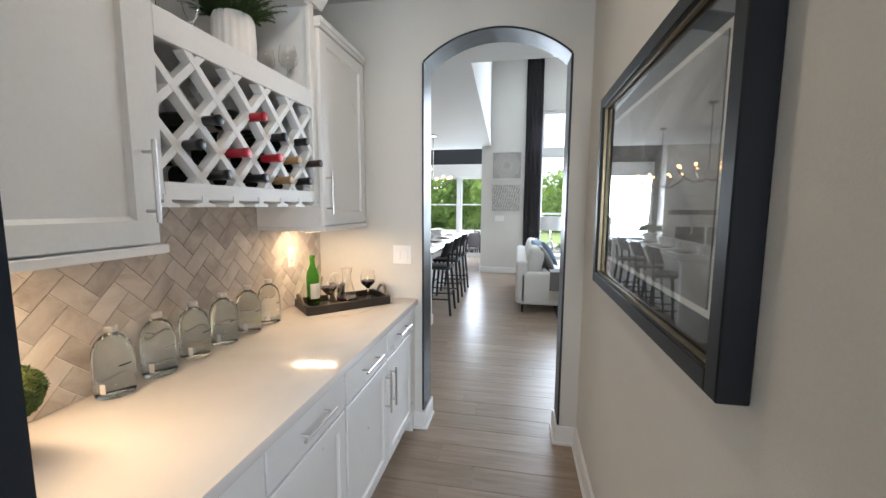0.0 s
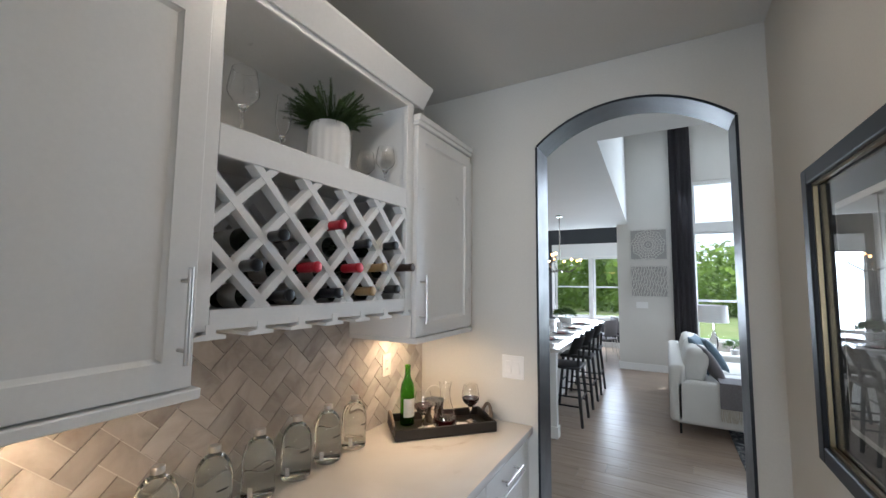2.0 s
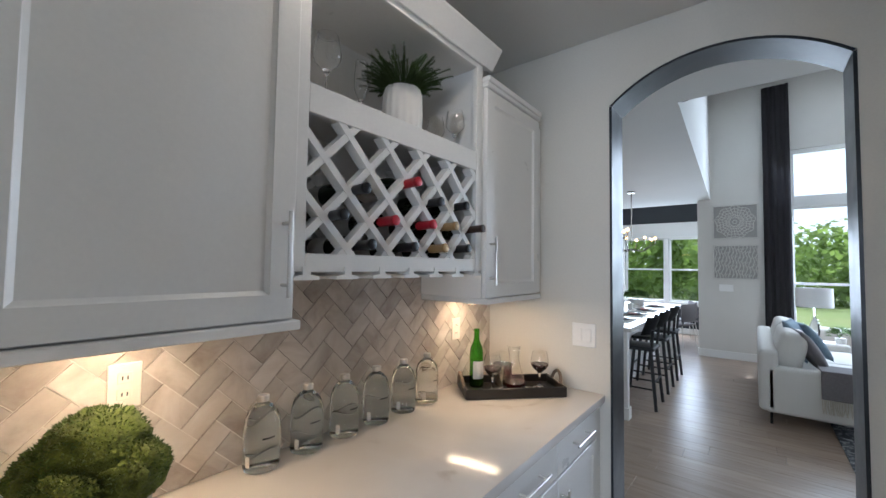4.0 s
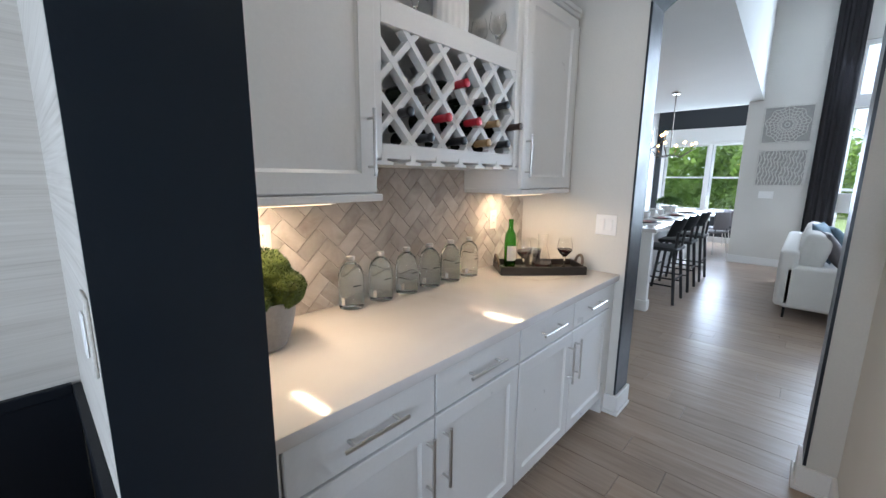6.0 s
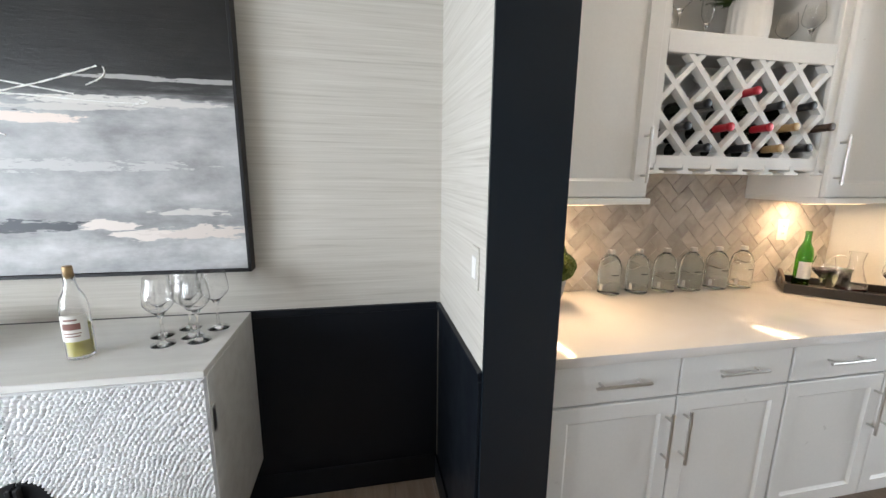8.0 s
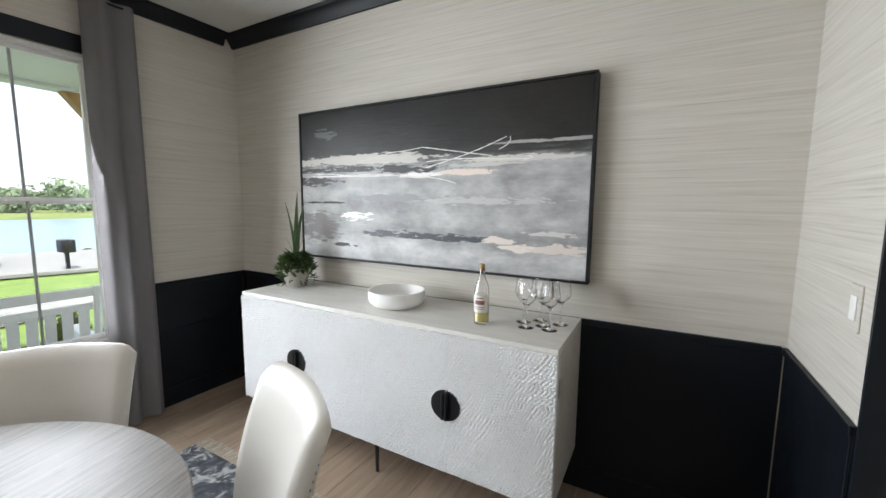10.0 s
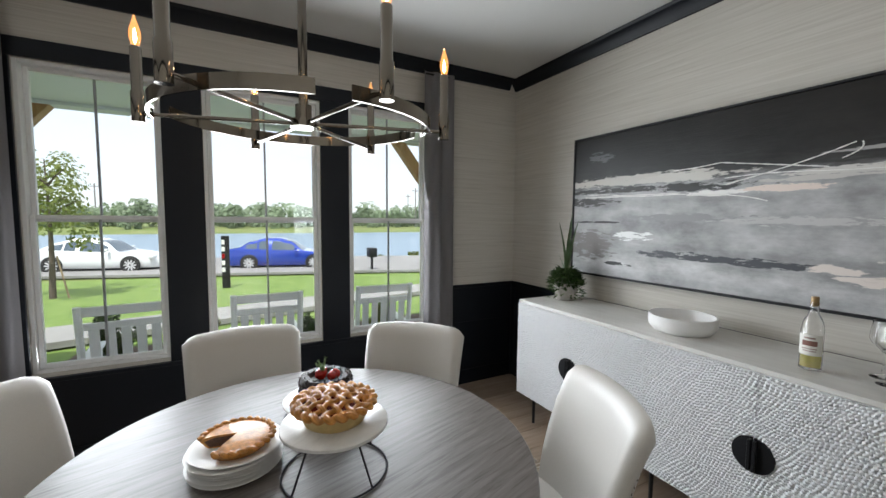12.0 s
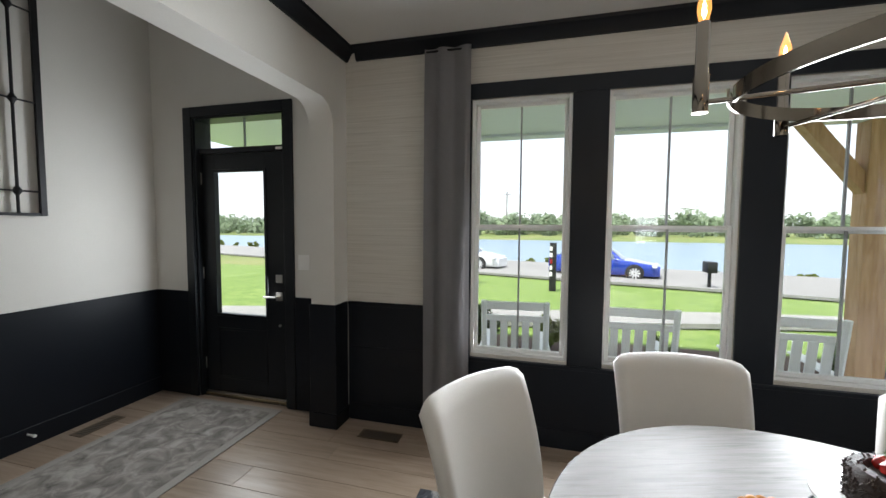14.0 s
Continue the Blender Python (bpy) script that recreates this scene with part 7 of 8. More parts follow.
M["runner_pink"] = mat("rust woven place mat", (0.24, 0.10, 0.085), 0.9, grain=0.2, grain_scale=90)
for k, y in enumerate((5.95, 6.60, 7.30, 8.05)):
    solid("place_mat", boxes((-0.98, y - 0.20, 0.9355, -0.66, y + 0.20, 0.939), bevel=0.001), M["napkin"], "pale woven place mat on the island", "place mat", group="place settings")
    solid("plate", lathe([(0, 0), (0.07, 0), (0.12, 0.012), (0.122, 0.014), (0.08, 0.005), (0, 0.004)], 32), M["charcoal"], "dark dinner plate on the island", "plate", pose(-0.82, y, 0.9395), "place settings")
    solid("napkin", boxes((-0.05, -0.10, 0, 0.05, 0.10, 0.012), bevel=0.004), M["runner_pink"], "folded rust napkin on the plate", "napkin", pose(-0.82, y, 0.9475, 0, 0, 12), "place settings")
    solid("cup", lathe([(0, 0), (0.03, 0), (0.04, 0.03), (0.042, 0.085), (0.039, 0.085), (0.036, 0.03), (0, 0.006)], 24), M["ceramic"], "cream stoneware cup on the island", "cup", pose(-1.02, y + 0.05, 0.9355), "place settings")
bp_ = thing("potted_plant", "leafy green plant in a white bowl on the island", "plant", pose(-1.15, 8.35, 0.9355))
part("pot", lathe([(0, 0), (0.09, 0), (0.13, 0.09), (0.125, 0.09), (0, 0.07)], 28), M["ceramic"], bp_)
tagged(part("leaves", leafy(300, random.Random(33), 0.15, 0.13, 0.08, 0.02), M["fern_light"], bp_, "green leaves", smooth=0), kind="stuff")

# nook table and chairs
nt_ = thing("nook_table", "round white pedestal table in the nook", "table", pose(-1.35, 10.6, 0))
part("top", lathe([(0, 0.75), (0.58, 0.75), (0.585, 0.735), (0.58, 0.72), (0, 0.72)], 48), M["quartz"], nt_)
part("pedestal", lathe([(0, 0.72), (0.10, 0.72), (0.06, 0.40), (0.07, 0.15), (0.28, 0.02), (0.28, 0), (0, 0)], 32), M["white"], nt_)
def shell_chair(m):
    c = thing("side_chair", "grey shell chair on thin metal legs", "chair", m, "chairs in the nook")
    part("seat", boxes((-0.22, -0.22, 0.42, 0.22, 0.22, 0.46), bevel=0.02, seg=3), M["cushion_grey"], c, smooth=60)
    part("back", boxes((0.17, -0.22, 0.50, 0.21, 0.22, 0.84), bevel=0.018, seg=3), M["cushion_grey"], c, smooth=60)
    for y in (-0.17, 0.17):
        part("back_post", tube([(0.19, y, 0.44), (0.195, y, 0.52)], 0.010, 6), M["black_metal"], c)
        for x in (-0.17, 0.17):
            part("leg", tube([(x, y, 0.425), (x * 1.3, y * 1.3, 0.0)], 0.009, 6), M["steel"], c)
    return c
c0 = shell_chair(pose(-0.78, 10.25, 0, 0, 0, -25))
copy_thing(c0, pose(-0.80, 11.0, 0, 0, 0, 25))

# shiplap fireplace
fp = thing("fireplace", "white shiplap chimney breast with a dark firebox", "fireplace")
FXR, FYF = -2.42, 11.55
part("core", boxes((-4.15, FYF + 0.02, 0, FXR - 0.02, NKY - 0.001, 3.35)), M["slot"], fp)
for k in range(17):
    z = 0.02 + k * 0.195
    if z < 0.95 and z > 0.0:
        part("board", boxes((-4.17, FYF, z, -3.75, FYF + 0.02, z + 0.19)), M["trim"], fp, smooth=0)
        part("board", boxes((-2.72, FYF, z, FXR, FYF + 0.02, z + 0.19)), M["trim"], fp, smooth=0)
    else:
        part("board", boxes((-4.17, FYF, z, FXR, FYF + 0.02, z + 0.19)), M["trim"], fp, smooth=0)
    part("board", boxes((FXR - 0.02, FYF + 0.02, z, FXR, NKY - 0.001, z + 0.19)), M["trim"], fp, smooth=0)
part("mantel", boxes((-3.95, FYF - 0.18, 1.30, -2.55, FYF, 1.42), bevel=0.006), M["black_wood"], fp, "black wooden mantel")
part("firebox", boxes((-3.75, FYF + 0.001, 0.02, -2.72, FYF + 0.016, 0.99)), M["black_metal"], fp, "dark firebox opening")

# two sparkling lights over the island
M["bulb_warm"] = glow_mat("warm bulb", (1.0, 0.50, 0.16), 10)
def island_light(x, y, z):
    c = thing("pendant_light", "branched metal pendant light with small bulbs", "lamp", pose(x, y, z), "lights over the island")
    part("stem", tube([(0, 0, 0), (0, 0, KZ - z)], 0.008, 8), M["nickel"], c)
    part("canopy", lathe([(0, KZ - z - 0.001), (0.06, KZ - z - 0.001), (0.05, KZ - z - 0.025), (0, KZ - z - 0.025)], 24), M["nickel"], c)
    for k in range(8):
        a = math.pi * 2 * k / 8
        r = 0.34
        b_ = part("arm", tube([(0, 0, -0.10), (r * 0.5 * math.cos(a), r * 0.5 * math.sin(a), -0.14), (r * math.cos(a), r * math.sin(a), -0.02), (r * math.cos(a), r * math.sin(a), 0.04)], 0.007, 6), M["nickel"], c)
        bm_ = bmesh.new()
        bmesh.ops.create_icosphere(bm_, subdivisions=2, radius=0.02, matrix=Matrix.Translation((r * math.cos(a), r * math.sin(a), 0.06)))
        part("bulb", bm_, M["bulb_warm"], b_, "glowing bulb")
    return c
pl0 = island_light(-1.12, 6.2, 1.95)
copy_thing(pl0, pose(-1.12, 7.9, 1.95))


# ------------------------------------------------------------ outdoors
M["grass"] = ramp_mat("mown grass", [(0.32, (0.075, 0.135, 0.022)), (0.5, (0.135, 0.21, 0.038)), (0.68, (0.21, 0.275, 0.07))], 3.0, (1, 1, 1), 0.9, 12, 0.6, 0.6, 0.02, nrough=0.75)
M["meadow"] = ramp_mat("rough meadow", [(0.3, (0.075, 0.115, 0.022)), (0.5, (0.15, 0.19, 0.05)), (0.7, (0.22, 0.21, 0.085))], 0.12, (1, 1, 1), 0.95, 12, 0.5, 0.8, 0.05, nrough=0.7)
M["asphalt"] = mat("pale worn asphalt", (0.25, 0.245, 0.235), 0.85, grain=0.2, grain_scale=60, stain=0.15, stain_scale=0.6)
M["concrete_walk"] = mat("pale concrete", (0.27, 0.265, 0.25), 0.85, grain=0.12, grain_scale=40, stain=0.12, stain_scale=1.5)
M["concrete_porch"] = mat("pale porch concrete", (0.60, 0.59, 0.57), 0.8, grain=0.1, grain_scale=40, stain=0.1, stain_scale=1.5)
M["mulch"] = mat("brown mulch", (0.085, 0.055, 0.04), 0.95, grain=0.4, grain_scale=40, bump=0.8, bump_scale=40)
# Blue base colour stands in for the sky mirrored in the pond.
M["water_pond"] = mat("pond water", (0.16, 0.23, 0.30), 0.30, grain=0.1, bump=0.5, bump_scale=1.5)
M["cedar"] = ramp_mat("cedar post", [(0.3, (0.30, 0.16, 0.07)), (0.5, (0.42, 0.25, 0.12)), (0.7, (0.50, 0.32, 0.17))], 3, (6, 6, 0.8), 0.7, 8, 0.5, 0.2)
M["soffit"] = mat("porch ceiling paint", (0.70, 0.75, 0.77), 0.6, grain=0.03, grain_scale=60)
M["leaf_a"] = mat("tree leaves", (0.055, 0.10, 0.022), 0.7, grain=0.3, grain_scale=3, vary=0.25)
M["leaf_b"] = mat("light tree leaves", (0.17, 0.21, 0.045), 0.7, grain=0.3, grain_scale=3, vary=0.25)
# Leaf colour paled well past real foliage to stand in for distance haze.
M["leaf_far_hazed"] = mat("far woodland leaves", (0.31, 0.39, 0.25), 0.8, grain=0.25, grain_scale=0.35, stain=0.3, stain_scale=0.05)
M["leaf_back"] = mat("sunlit young leaves", (0.23, 0.33, 0.07), 0.7, grain=0.3, grain_scale=0.8)
for _k in ("leaf_a", "leaf_b", "leaf_far_hazed", "leaf_back"):
    _t = M[_k].node_tree
    _tr, _mx = _t.nodes.new("ShaderNodeBsdfTranslucent"), _t.nodes.new("ShaderNodeMixShader")
    _mx.inputs[0].default_value = 0.65 if _k == "leaf_back" else 0.4
    _t.links.new(_t.nodes["Principled BSDF"].inputs["Base Color"].links[0].from_socket, _tr.inputs[0])
    _t.links.new(_t.nodes["Principled BSDF"].outputs[0], _mx.inputs[1])
    _t.links.new(_tr.outputs[0], _mx.inputs[2])
    _t.links.new(_mx.outputs[0], _t.nodes["Material Output"].inputs[0])
M["bark"] = mat("grey brown bark", (0.11, 0.085, 0.065), 0.9, grain=0.3, grain_scale=30, bump=0.6, bump_scale=30)

RA = math.atan2(-0.28, 1.0)
def road_y(x):
    return -20.5 - 0.28 * (x + 0.6)
def smooth01(v):
    v = min(1.0, max(0.0, v))
    return v * v * (3 - 2 * v)
def ground_z(x, y):
    if y > 13.5:
        return -0.40 - 0.35 * smooth01((y - 13.5) / 30)
    if y > -5.3:
        return -0.55
    k = (y + 5.3) / (road_y(x) + 3.5 + 5.3) if road_y(x) + 3.5 < -5.4 else 1.0
    z = -0.47 - 0.47 * smooth01(k) if k < 1 else -0.94
    d = road_y(x) - 4.0 - y
    if d > 0:
        z = -0.94 - 1.1 * smooth01(d / 9) + 0.9 * smooth01((d - 60) / 40)
    return z + 0.02 * noise.noise(Vector((x * 0.2, y * 0.2, 0)))
def spaced(lo, hi, fine_lo, fine_hi, step):
    v = [fine_lo + step * k for k in range(int((fine_hi - fine_lo) / step) + 1)]
    s, p = step, v[-1]
    while p < hi:
        s *= 1.35
        p += s
        v.append(p)
    s, p = step, v[0]
    while p > lo:
        s *= 1.35
        p -= s
        v.insert(0, p)
    return v
def sheet(xs, ys, fz, inside=None):
    bm_ = bmesh.new()
    g_ = [[bm_.verts.new((x, y, fz(x, y))) for x in xs] for y in ys]
    for j in range(len(ys) - 1):
        for i in range(len(xs) - 1):
            bm_.faces.new((g_[j][i], g_[j][i + 1], g_[j + 1][i + 1], g_[j + 1][i]))
    return bm_
bm = sheet(spaced(-1800, 1800, -30, 36, 1.5), spaced(-1800, 1800, -46, 46, 1.5), ground_z)
for f in bm.faces:
    c = f.calc_center_median()
    f.material_index = 0 if -19 < c.y < 20 and abs(c.x) < 60 else 1
structure("ground", bm, [M["grass"], M["meadow"]], "mown green lawn running out to rough meadow", "lawn", smooth=180)
def ribbon(name, p0, p1, width, lift, material, label, n=80):
    """A level strip along a line, laid on the ground."""
    bm_ = bmesh.new()
    p0, p1 = Vector(p0), Vector(p1)
    s = (p1 - p0).normalized().orthogonal() * width / 2
    rows_ = []
    for k in range(n + 1):
        p = p0.lerp(p1, k / n)
        rows_.append([bm_.verts.new((p.x + s.x * t, p.y + s.y * t, max(ground_z(p.x, p.y), ground_z(p.x + s.x * t, p.y + s.y * t)) + lift)) for t in (-1, -0.5, 0, 0.5, 1)])
    for p, q in zip(rows_, rows_[1:]):
        for k in range(4):
            bm_.faces.new((p[k], p[k + 1], q[k + 1], q[k]))
    bmesh.ops.recalc_face_normals(bm_, faces=bm_.faces[:])
    bmesh.ops.solidify(bm_, geom=bm_.faces[:], thickness=0.10)
    return structure(name, bm_, material, label, name, smooth=30)
ribbon("road", (-60, road_y(-60) - 0.6), (60, road_y(60) - 0.6), 7.0, 0.03, M["asphalt"], "pale worn asphalt street")
ribbon("kerb", (-60, road_y(-60) + 3.05), (60, road_y(60) + 3.05), 0.22, 0.055, M["asphalt"], "low concrete kerb along the street")
ribbon("pavement", (-12, -12.6), (9, -6.6), 1.25, 0.03, M["concrete_walk"], "pale concrete front walk across the lawn", 40)
structure("planting_bed", sheet([-2.4 + 0.4 * k for k in range(16)], [-7.0 + 0.35 * k for k in range(6)], lambda x, y: ground_z(x, y) + 0.03 + 0.02 * noise.noise(Vector((x * 3, y * 3, 1)))), M["mulch"], "brown mulch planting bed before the porch", "planting bed", smooth=180)
structure("water", boxes((-260, -84, -1.62, 240, -27.5, -1.50)), M["water_pond"], "rippled pond beyond the street, coloured grey-blue for reflected sky", "pond")

# porch
structure("porch_floor", boxes((-2.6, -5.25, -0.51, 6.4, SY - 0.16, -0.32), bevel=0.01), M["concrete_porch"], "pale concrete porch floor", "porch floor")
structure("porch_ceiling", boxes((-2.8, -5.35, 2.62, 6.6, SY - 0.16, 2.70), (-2.8, -5.35, 2.70, 6.6, SY - 0.16, 3.9)), M["soffit"], "pale blue-grey porch ceiling", "ceiling")
structure("porch_beam", boxes((-2.6, -5.20, 2.585, 6.4, -5.00, 2.619), bevel=0.005), M["soffit"], "pale painted porch beam", "beam")
# Unseen white boards, added to throw daylight back onto the rocking chairs.
structure("siding", boxes((-1.0, SY - 0.185, -0.32, 4.00, SY - 0.162, 0.56), (-1.0, SY - 0.185, 2.37, 4.00, SY - 0.162, 2.62)), M["trim"], "white exterior boards below and above the windows", "siding")
structure("facade", boxes((WX - 0.45, SY - 0.19, -0.5, WX - 0.2, 0.9, 2.62), (FX + 0.2, SY - 0.19, -0.5, FX + 0.4, 3.4, 2.62)), M["trim"], "white exterior boards at the house corners", "facade")
def post(x):
    p = thing("porch_post", "cedar porch post with curved braces", "post", group="porch posts")
    part("shaft", boxes((x - 0.13, -5.20, -0.32, x + 0.13, -5.00, 2.585), bevel=0.006), M["cedar"], p)
    for s in (-1, 1):
        bm_ = bmesh.new()
        prism(bm_, [(x + s * 0.13, 1.84), (x + s * 0.13, 2.06), (x + s * 0.53, 2.585), (x + s * 0.71, 2.585)], "y", -5.17, -5.03)
        part("brace", bm_, M["cedar"], p, "cedar brace", smooth=20)
for x in (-1.165, 3.86):
    post(x)
M["chair_white"] = mat("white outdoor paint", (0.88, 0.89, 0.90), 0.5, grain=0.04, grain_scale=60)
def rocker(m):
    r = thing("rocking_chair", "white slatted wooden rocking chair on the porch", "chair", m, "rocking chairs on the porch")
    lean = 0.16
    def lean_post(x):
        return tube([(x, 0.0, 0.10), (x, lean * 0.35, 0.45), (x, lean, 1.12)], 0.026, 8)
    for x in (-0.28, 0.28):
        part("post", lean_post(x), M["chair_white"], r)
        part("runner", tube([(x, -0.62 + 0.10 * k, 0.03 + 0.05 * ((k - 5) / 5) ** 2) for k in range(11)], 0.022, 8), M["chair_white"], r)
        part("front_post", tube([(x, -0.50, 0.06), (x, -0.50, 0.64)], 0.024, 8), M["chair_white"], r)
        part("arm", boxes((x - 0.05, -0.58, 0.64, x + 0.05, 0.06, 0.665), bevel=0.008), M["chair_white"], r)
    part("top_rail", boxes((-0.28, lean - 0.035, 1.04, 0.28, lean - 0.003, 1.115), bevel=0.008), M["chair_white"], r)
    part("slat_rail", boxes((-0.27, lean - 0.050, 0.93, 0.27, lean - 0.025, 0.985), bevel=0.006), M["chair_white"], r)
    part("low_rail", boxes((-0.27, 0.055, 0.50, 0.27, 0.08, 0.56), bevel=0.006), M["chair_white"], r)
    for k in range(5):
        x = -0.196 + k * 0.098
        bm_ = bmesh.new()
        prism(bm_, [(0.060, 0.54), (0.074, 0.54), (lean - 0.030, 0.945), (lean - 0.044, 0.945)], "x", x - 0.032, x + 0.032)
        part("back_slat", bm_, M["chair_white"], r, smooth=0)
    for k in range(7):
        part("seat_slat", boxes((-0.27, -0.50 + k * 0.078, 0.42, 0.27, -0.437 + k * 0.078, 0.44), bevel=0.004), M["chair_white"], r)
    return r
r0 = rocker(pose(2.37, -3.76, -0.32, 0, 0, 4))
copy_thing(r0, pose(1.316, -3.76, -0.32, 0, 0, 0))
copy_thing(r0, pose(0.18, -3.76, -0.32, 0, 0, -4))


# parked cars, lofted from stations along their length
M["tyre"] = mat("black tyre rubber", (0.015, 0.015, 0.015), 0.8, grain=0.1)
M["rim"] = mat("silver alloy", (0.66, 0.66, 0.67), 0.35, 0.3, grain=0.05)
# The glass colour is lifted towards blue in place of reflected sky.
M["car_glass"] = mat("dark car glass", (0.07, 0.095, 0.12), 0.06, grain=0.02, spec=0.8)
M["lens_red"] = mat("red lamp lens", (0.30, 0.01, 0.01), 0.15, grain=0.05)
M["lens_clear"] = mat("clear lamp lens", (0.65, 0.66, 0.68), 0.1, grain=0.05)
M["car_blue"] = mat("blue car paint", (0.012, 0.045, 0.36), 0.22, 0.2, grain=0.03, coat=1.0)
M["car_white"] = mat("white car paint", (0.72, 0.73, 0.73), 0.25, grain=0.02, coat=1.0)
def lerp_tab(tab, s):
    for (a, va), (b, vb) in zip(tab, tab[1:]):
        if s <= b:
            t = smooth01((s - a) / (b - a))
            return va + (vb - va) * t
    return tab[-1][1]
def car(name, label, m, paint):
    c = thing(name, label, "car", m)
    belt = [(0, 0.62), (0.06, 0.72), (0.28, 0.86), (0.5, 0.92), (0.80, 0.98), (0.94, 0.98), (1, 0.86)]
    roof = [(0, 0.62), (0.06, 0.72), (0.28, 0.88), (0.44, 1.34), (0.54, 1.46), (0.66, 1.45), (0.78, 1.30), (0.90, 1.01), (0.94, 0.99), (1, 0.86)]
    half = [(0, 0.62), (0.05, 0.80), (0.2, 0.90), (0.5, 0.925), (0.8, 0.91), (0.95, 0.84), (1, 0.70)]
    Lc, n = 4.85, 60
    body, glass = bmesh.new(), bmesh.new()
    def ring(s):
        b, r, w = lerp_tab(belt, s), lerp_tab(roof, s), lerp_tab(half, s)
        r = max(r, b + 0.015)
        cab = smooth01((r - b) / 0.4)
        wr = w * (0.93 - 0.22 * cab)
        side = [(w * 0.90, 0.20), (w * 0.985, 0.30), (w, 0.50), (w * 0.985, b * 0.86), (w * 0.945, b), (wr + (w * 0.945 - wr) * 0.12, r - 0.13 * cab), (wr * 0.86, r - 0.012), (wr * 0.4, r + 0.012 * cab)]
        return [(x, z) for x, z in side] + [(-x, z) for x, z in side[::-1]], cab
    rings, cabs = [], []
    for k in range(n + 1):
        s = k / n
        pts, cab = ring(s)
        rings.append([body.verts.new((s * Lc - Lc / 2, x, z)) for x, z in pts])
        cabs.append(cab)
    m_ = len(rings[0])
    gl = []
    for k in range(n):
        s = (k + 0.5) / n
        for j in range(m_ - 1):
            f = body.faces.new((rings[k][j], rings[k + 1][j], rings[k + 1][j + 1], rings[k][j + 1]))
            side_win = j in (4, m_ - 6) and 0.38 < s < 0.82 and min(cabs[k], cabs[k + 1]) > 0.45 and not 0.575 < s < 0.61 and not 0.70 < s < 0.72
            front = 6 <= j <= m_ - 8 and (0.305 < s < 0.47 or 0.76 < s < 0.885)
            if side_win or front:
                gl.append(f)
    body.faces.new(rings[0])
    body.faces.new(rings[-1][::-1])
    bmesh.ops.recalc_face_normals(body, faces=body.faces[:])
    for f in gl:
        f.normal_update()
        vs = [glass.verts.new(v.co + f.normal * 0.006) for v in f.verts]
        glass.faces.new(vs)
    bmesh.ops.remove_doubles(glass, verts=glass.verts[:], dist=0.004)
    bd = part("body", body, paint, c, smooth=50)
    part("windows", glass, M["car_glass"], bd, "dark car glass", smooth=60)
    for x in (-Lc / 2 + 0.98, -Lc / 2 + 0.98 + 2.83):
        for s in (-1, 1):
            arch_ = part("wheel_arch", lathe([(0.0, 0.0), (0.385, 0.0), (0.385, 0.02), (0, 0.02)], 32), M["tyre"], bd, m=Matrix.Translation((x, s * 0.905, 0.34)) @ pose(0, 0, 0, -90 * s, 0, 0))
            wh = part("wheel", lathe([(0.215, -0.09), (0.31, -0.10), (0.335, -0.08), (0.335, 0.08), (0.31, 0.10), (0.215, 0.09)], 36, closed=True), M["tyre"], c, m=Matrix.Translation((x, s * 0.85, 0.335)) @ pose(0, 0, 0, -90 * s, 0, 0))
            bm_ = lathe([(0, 0.07), (0.05, 0.075), (0.05, 0.05), (0.0, 0.05)], 16)
            for q in range(10):
                a = 2 * math.pi * q / 10
                tube([(0.04 * math.cos(a), 0.04 * math.sin(a), 0.075), (0.235 * math.cos(a), 0.235 * math.sin(a), 0.095)], 0.030, 5, bm_)
            part("rim", bm_, M["rim"], wh, "silver alloy rim")
    for s in (-1, 1):
        part("headlight", boxes((-Lc / 2 + 0.10, s * 0.60 - 0.14, 0.60, -Lc / 2 + 0.30, s * 0.60 + 0.20 * (s > 0) + 0.14 - 0.34 * (s > 0) * 0, 0.72), bevel=0.03, seg=2), M["lens_clear"], bd, "clear headlight")
        part("tail_light", boxes((Lc / 2 - 0.22, s * 0.66 - 0.13, 0.76, Lc / 2 - 0.04, s * 0.66 + 0.13, 0.90), bevel=0.03, seg=2), M["lens_red"], bd, "red tail light")
        part("mirror", boxes((-0.72, s * 1.0 - 0.09, 0.93, -0.60, s * 1.0 + 0.09, 1.05), bevel=0.03, seg=2), paint, bd)
    return c
def on_road(x, dy):
    y = road_y(x) + dy
    return Matrix.Translation((x, y, ground_z(x, y) + 0.03)) @ pose(0, 0, 0, 0, 0, math.degrees(RA))
car("parked_car", "blue four-door saloon parked at the kerb", on_road(-0.55, 0.4), M["car_blue"])
car("parked_car", "white four-door saloon parked at the kerb", on_road(6.7, 0.6), M["car_white"])

# mailbox, sign post, poles
mb = thing("mailbox", "black mailbox on a post at the street", "mailbox", pose(-3.95, -17.0, ground_z(-3.95, -17.0)))
part("post", boxes((-0.05, -0.05, -0.1, 0.05, 0.05, 0.75), bevel=0.005), M["black_metal"], mb)
part("box", boxes((-0.17, -0.28, 0.70, 0.17, 0.28, 1.12), bevel=0.03, seg=2), M["black_metal"], mb)
sg = thing("sign_post", "dark metal sign post with small plates on the lawn", "sign", pose(1.86, -14.6, ground_z(1.86, -14.6)))
part("panel", boxes((-0.12, -0.04, -0.1, 0.12, 0.04, 1.75), bevel=0.004), M["black_metal"], sg)
for k in range(5):
    part("plate", boxes((0.02, 0.04, 0.55 + 0.23 * k, 0.115, 0.048, 0.70 + 0.23 * k)), M["lens_red"] if k == 2 else M["plate"], sg)
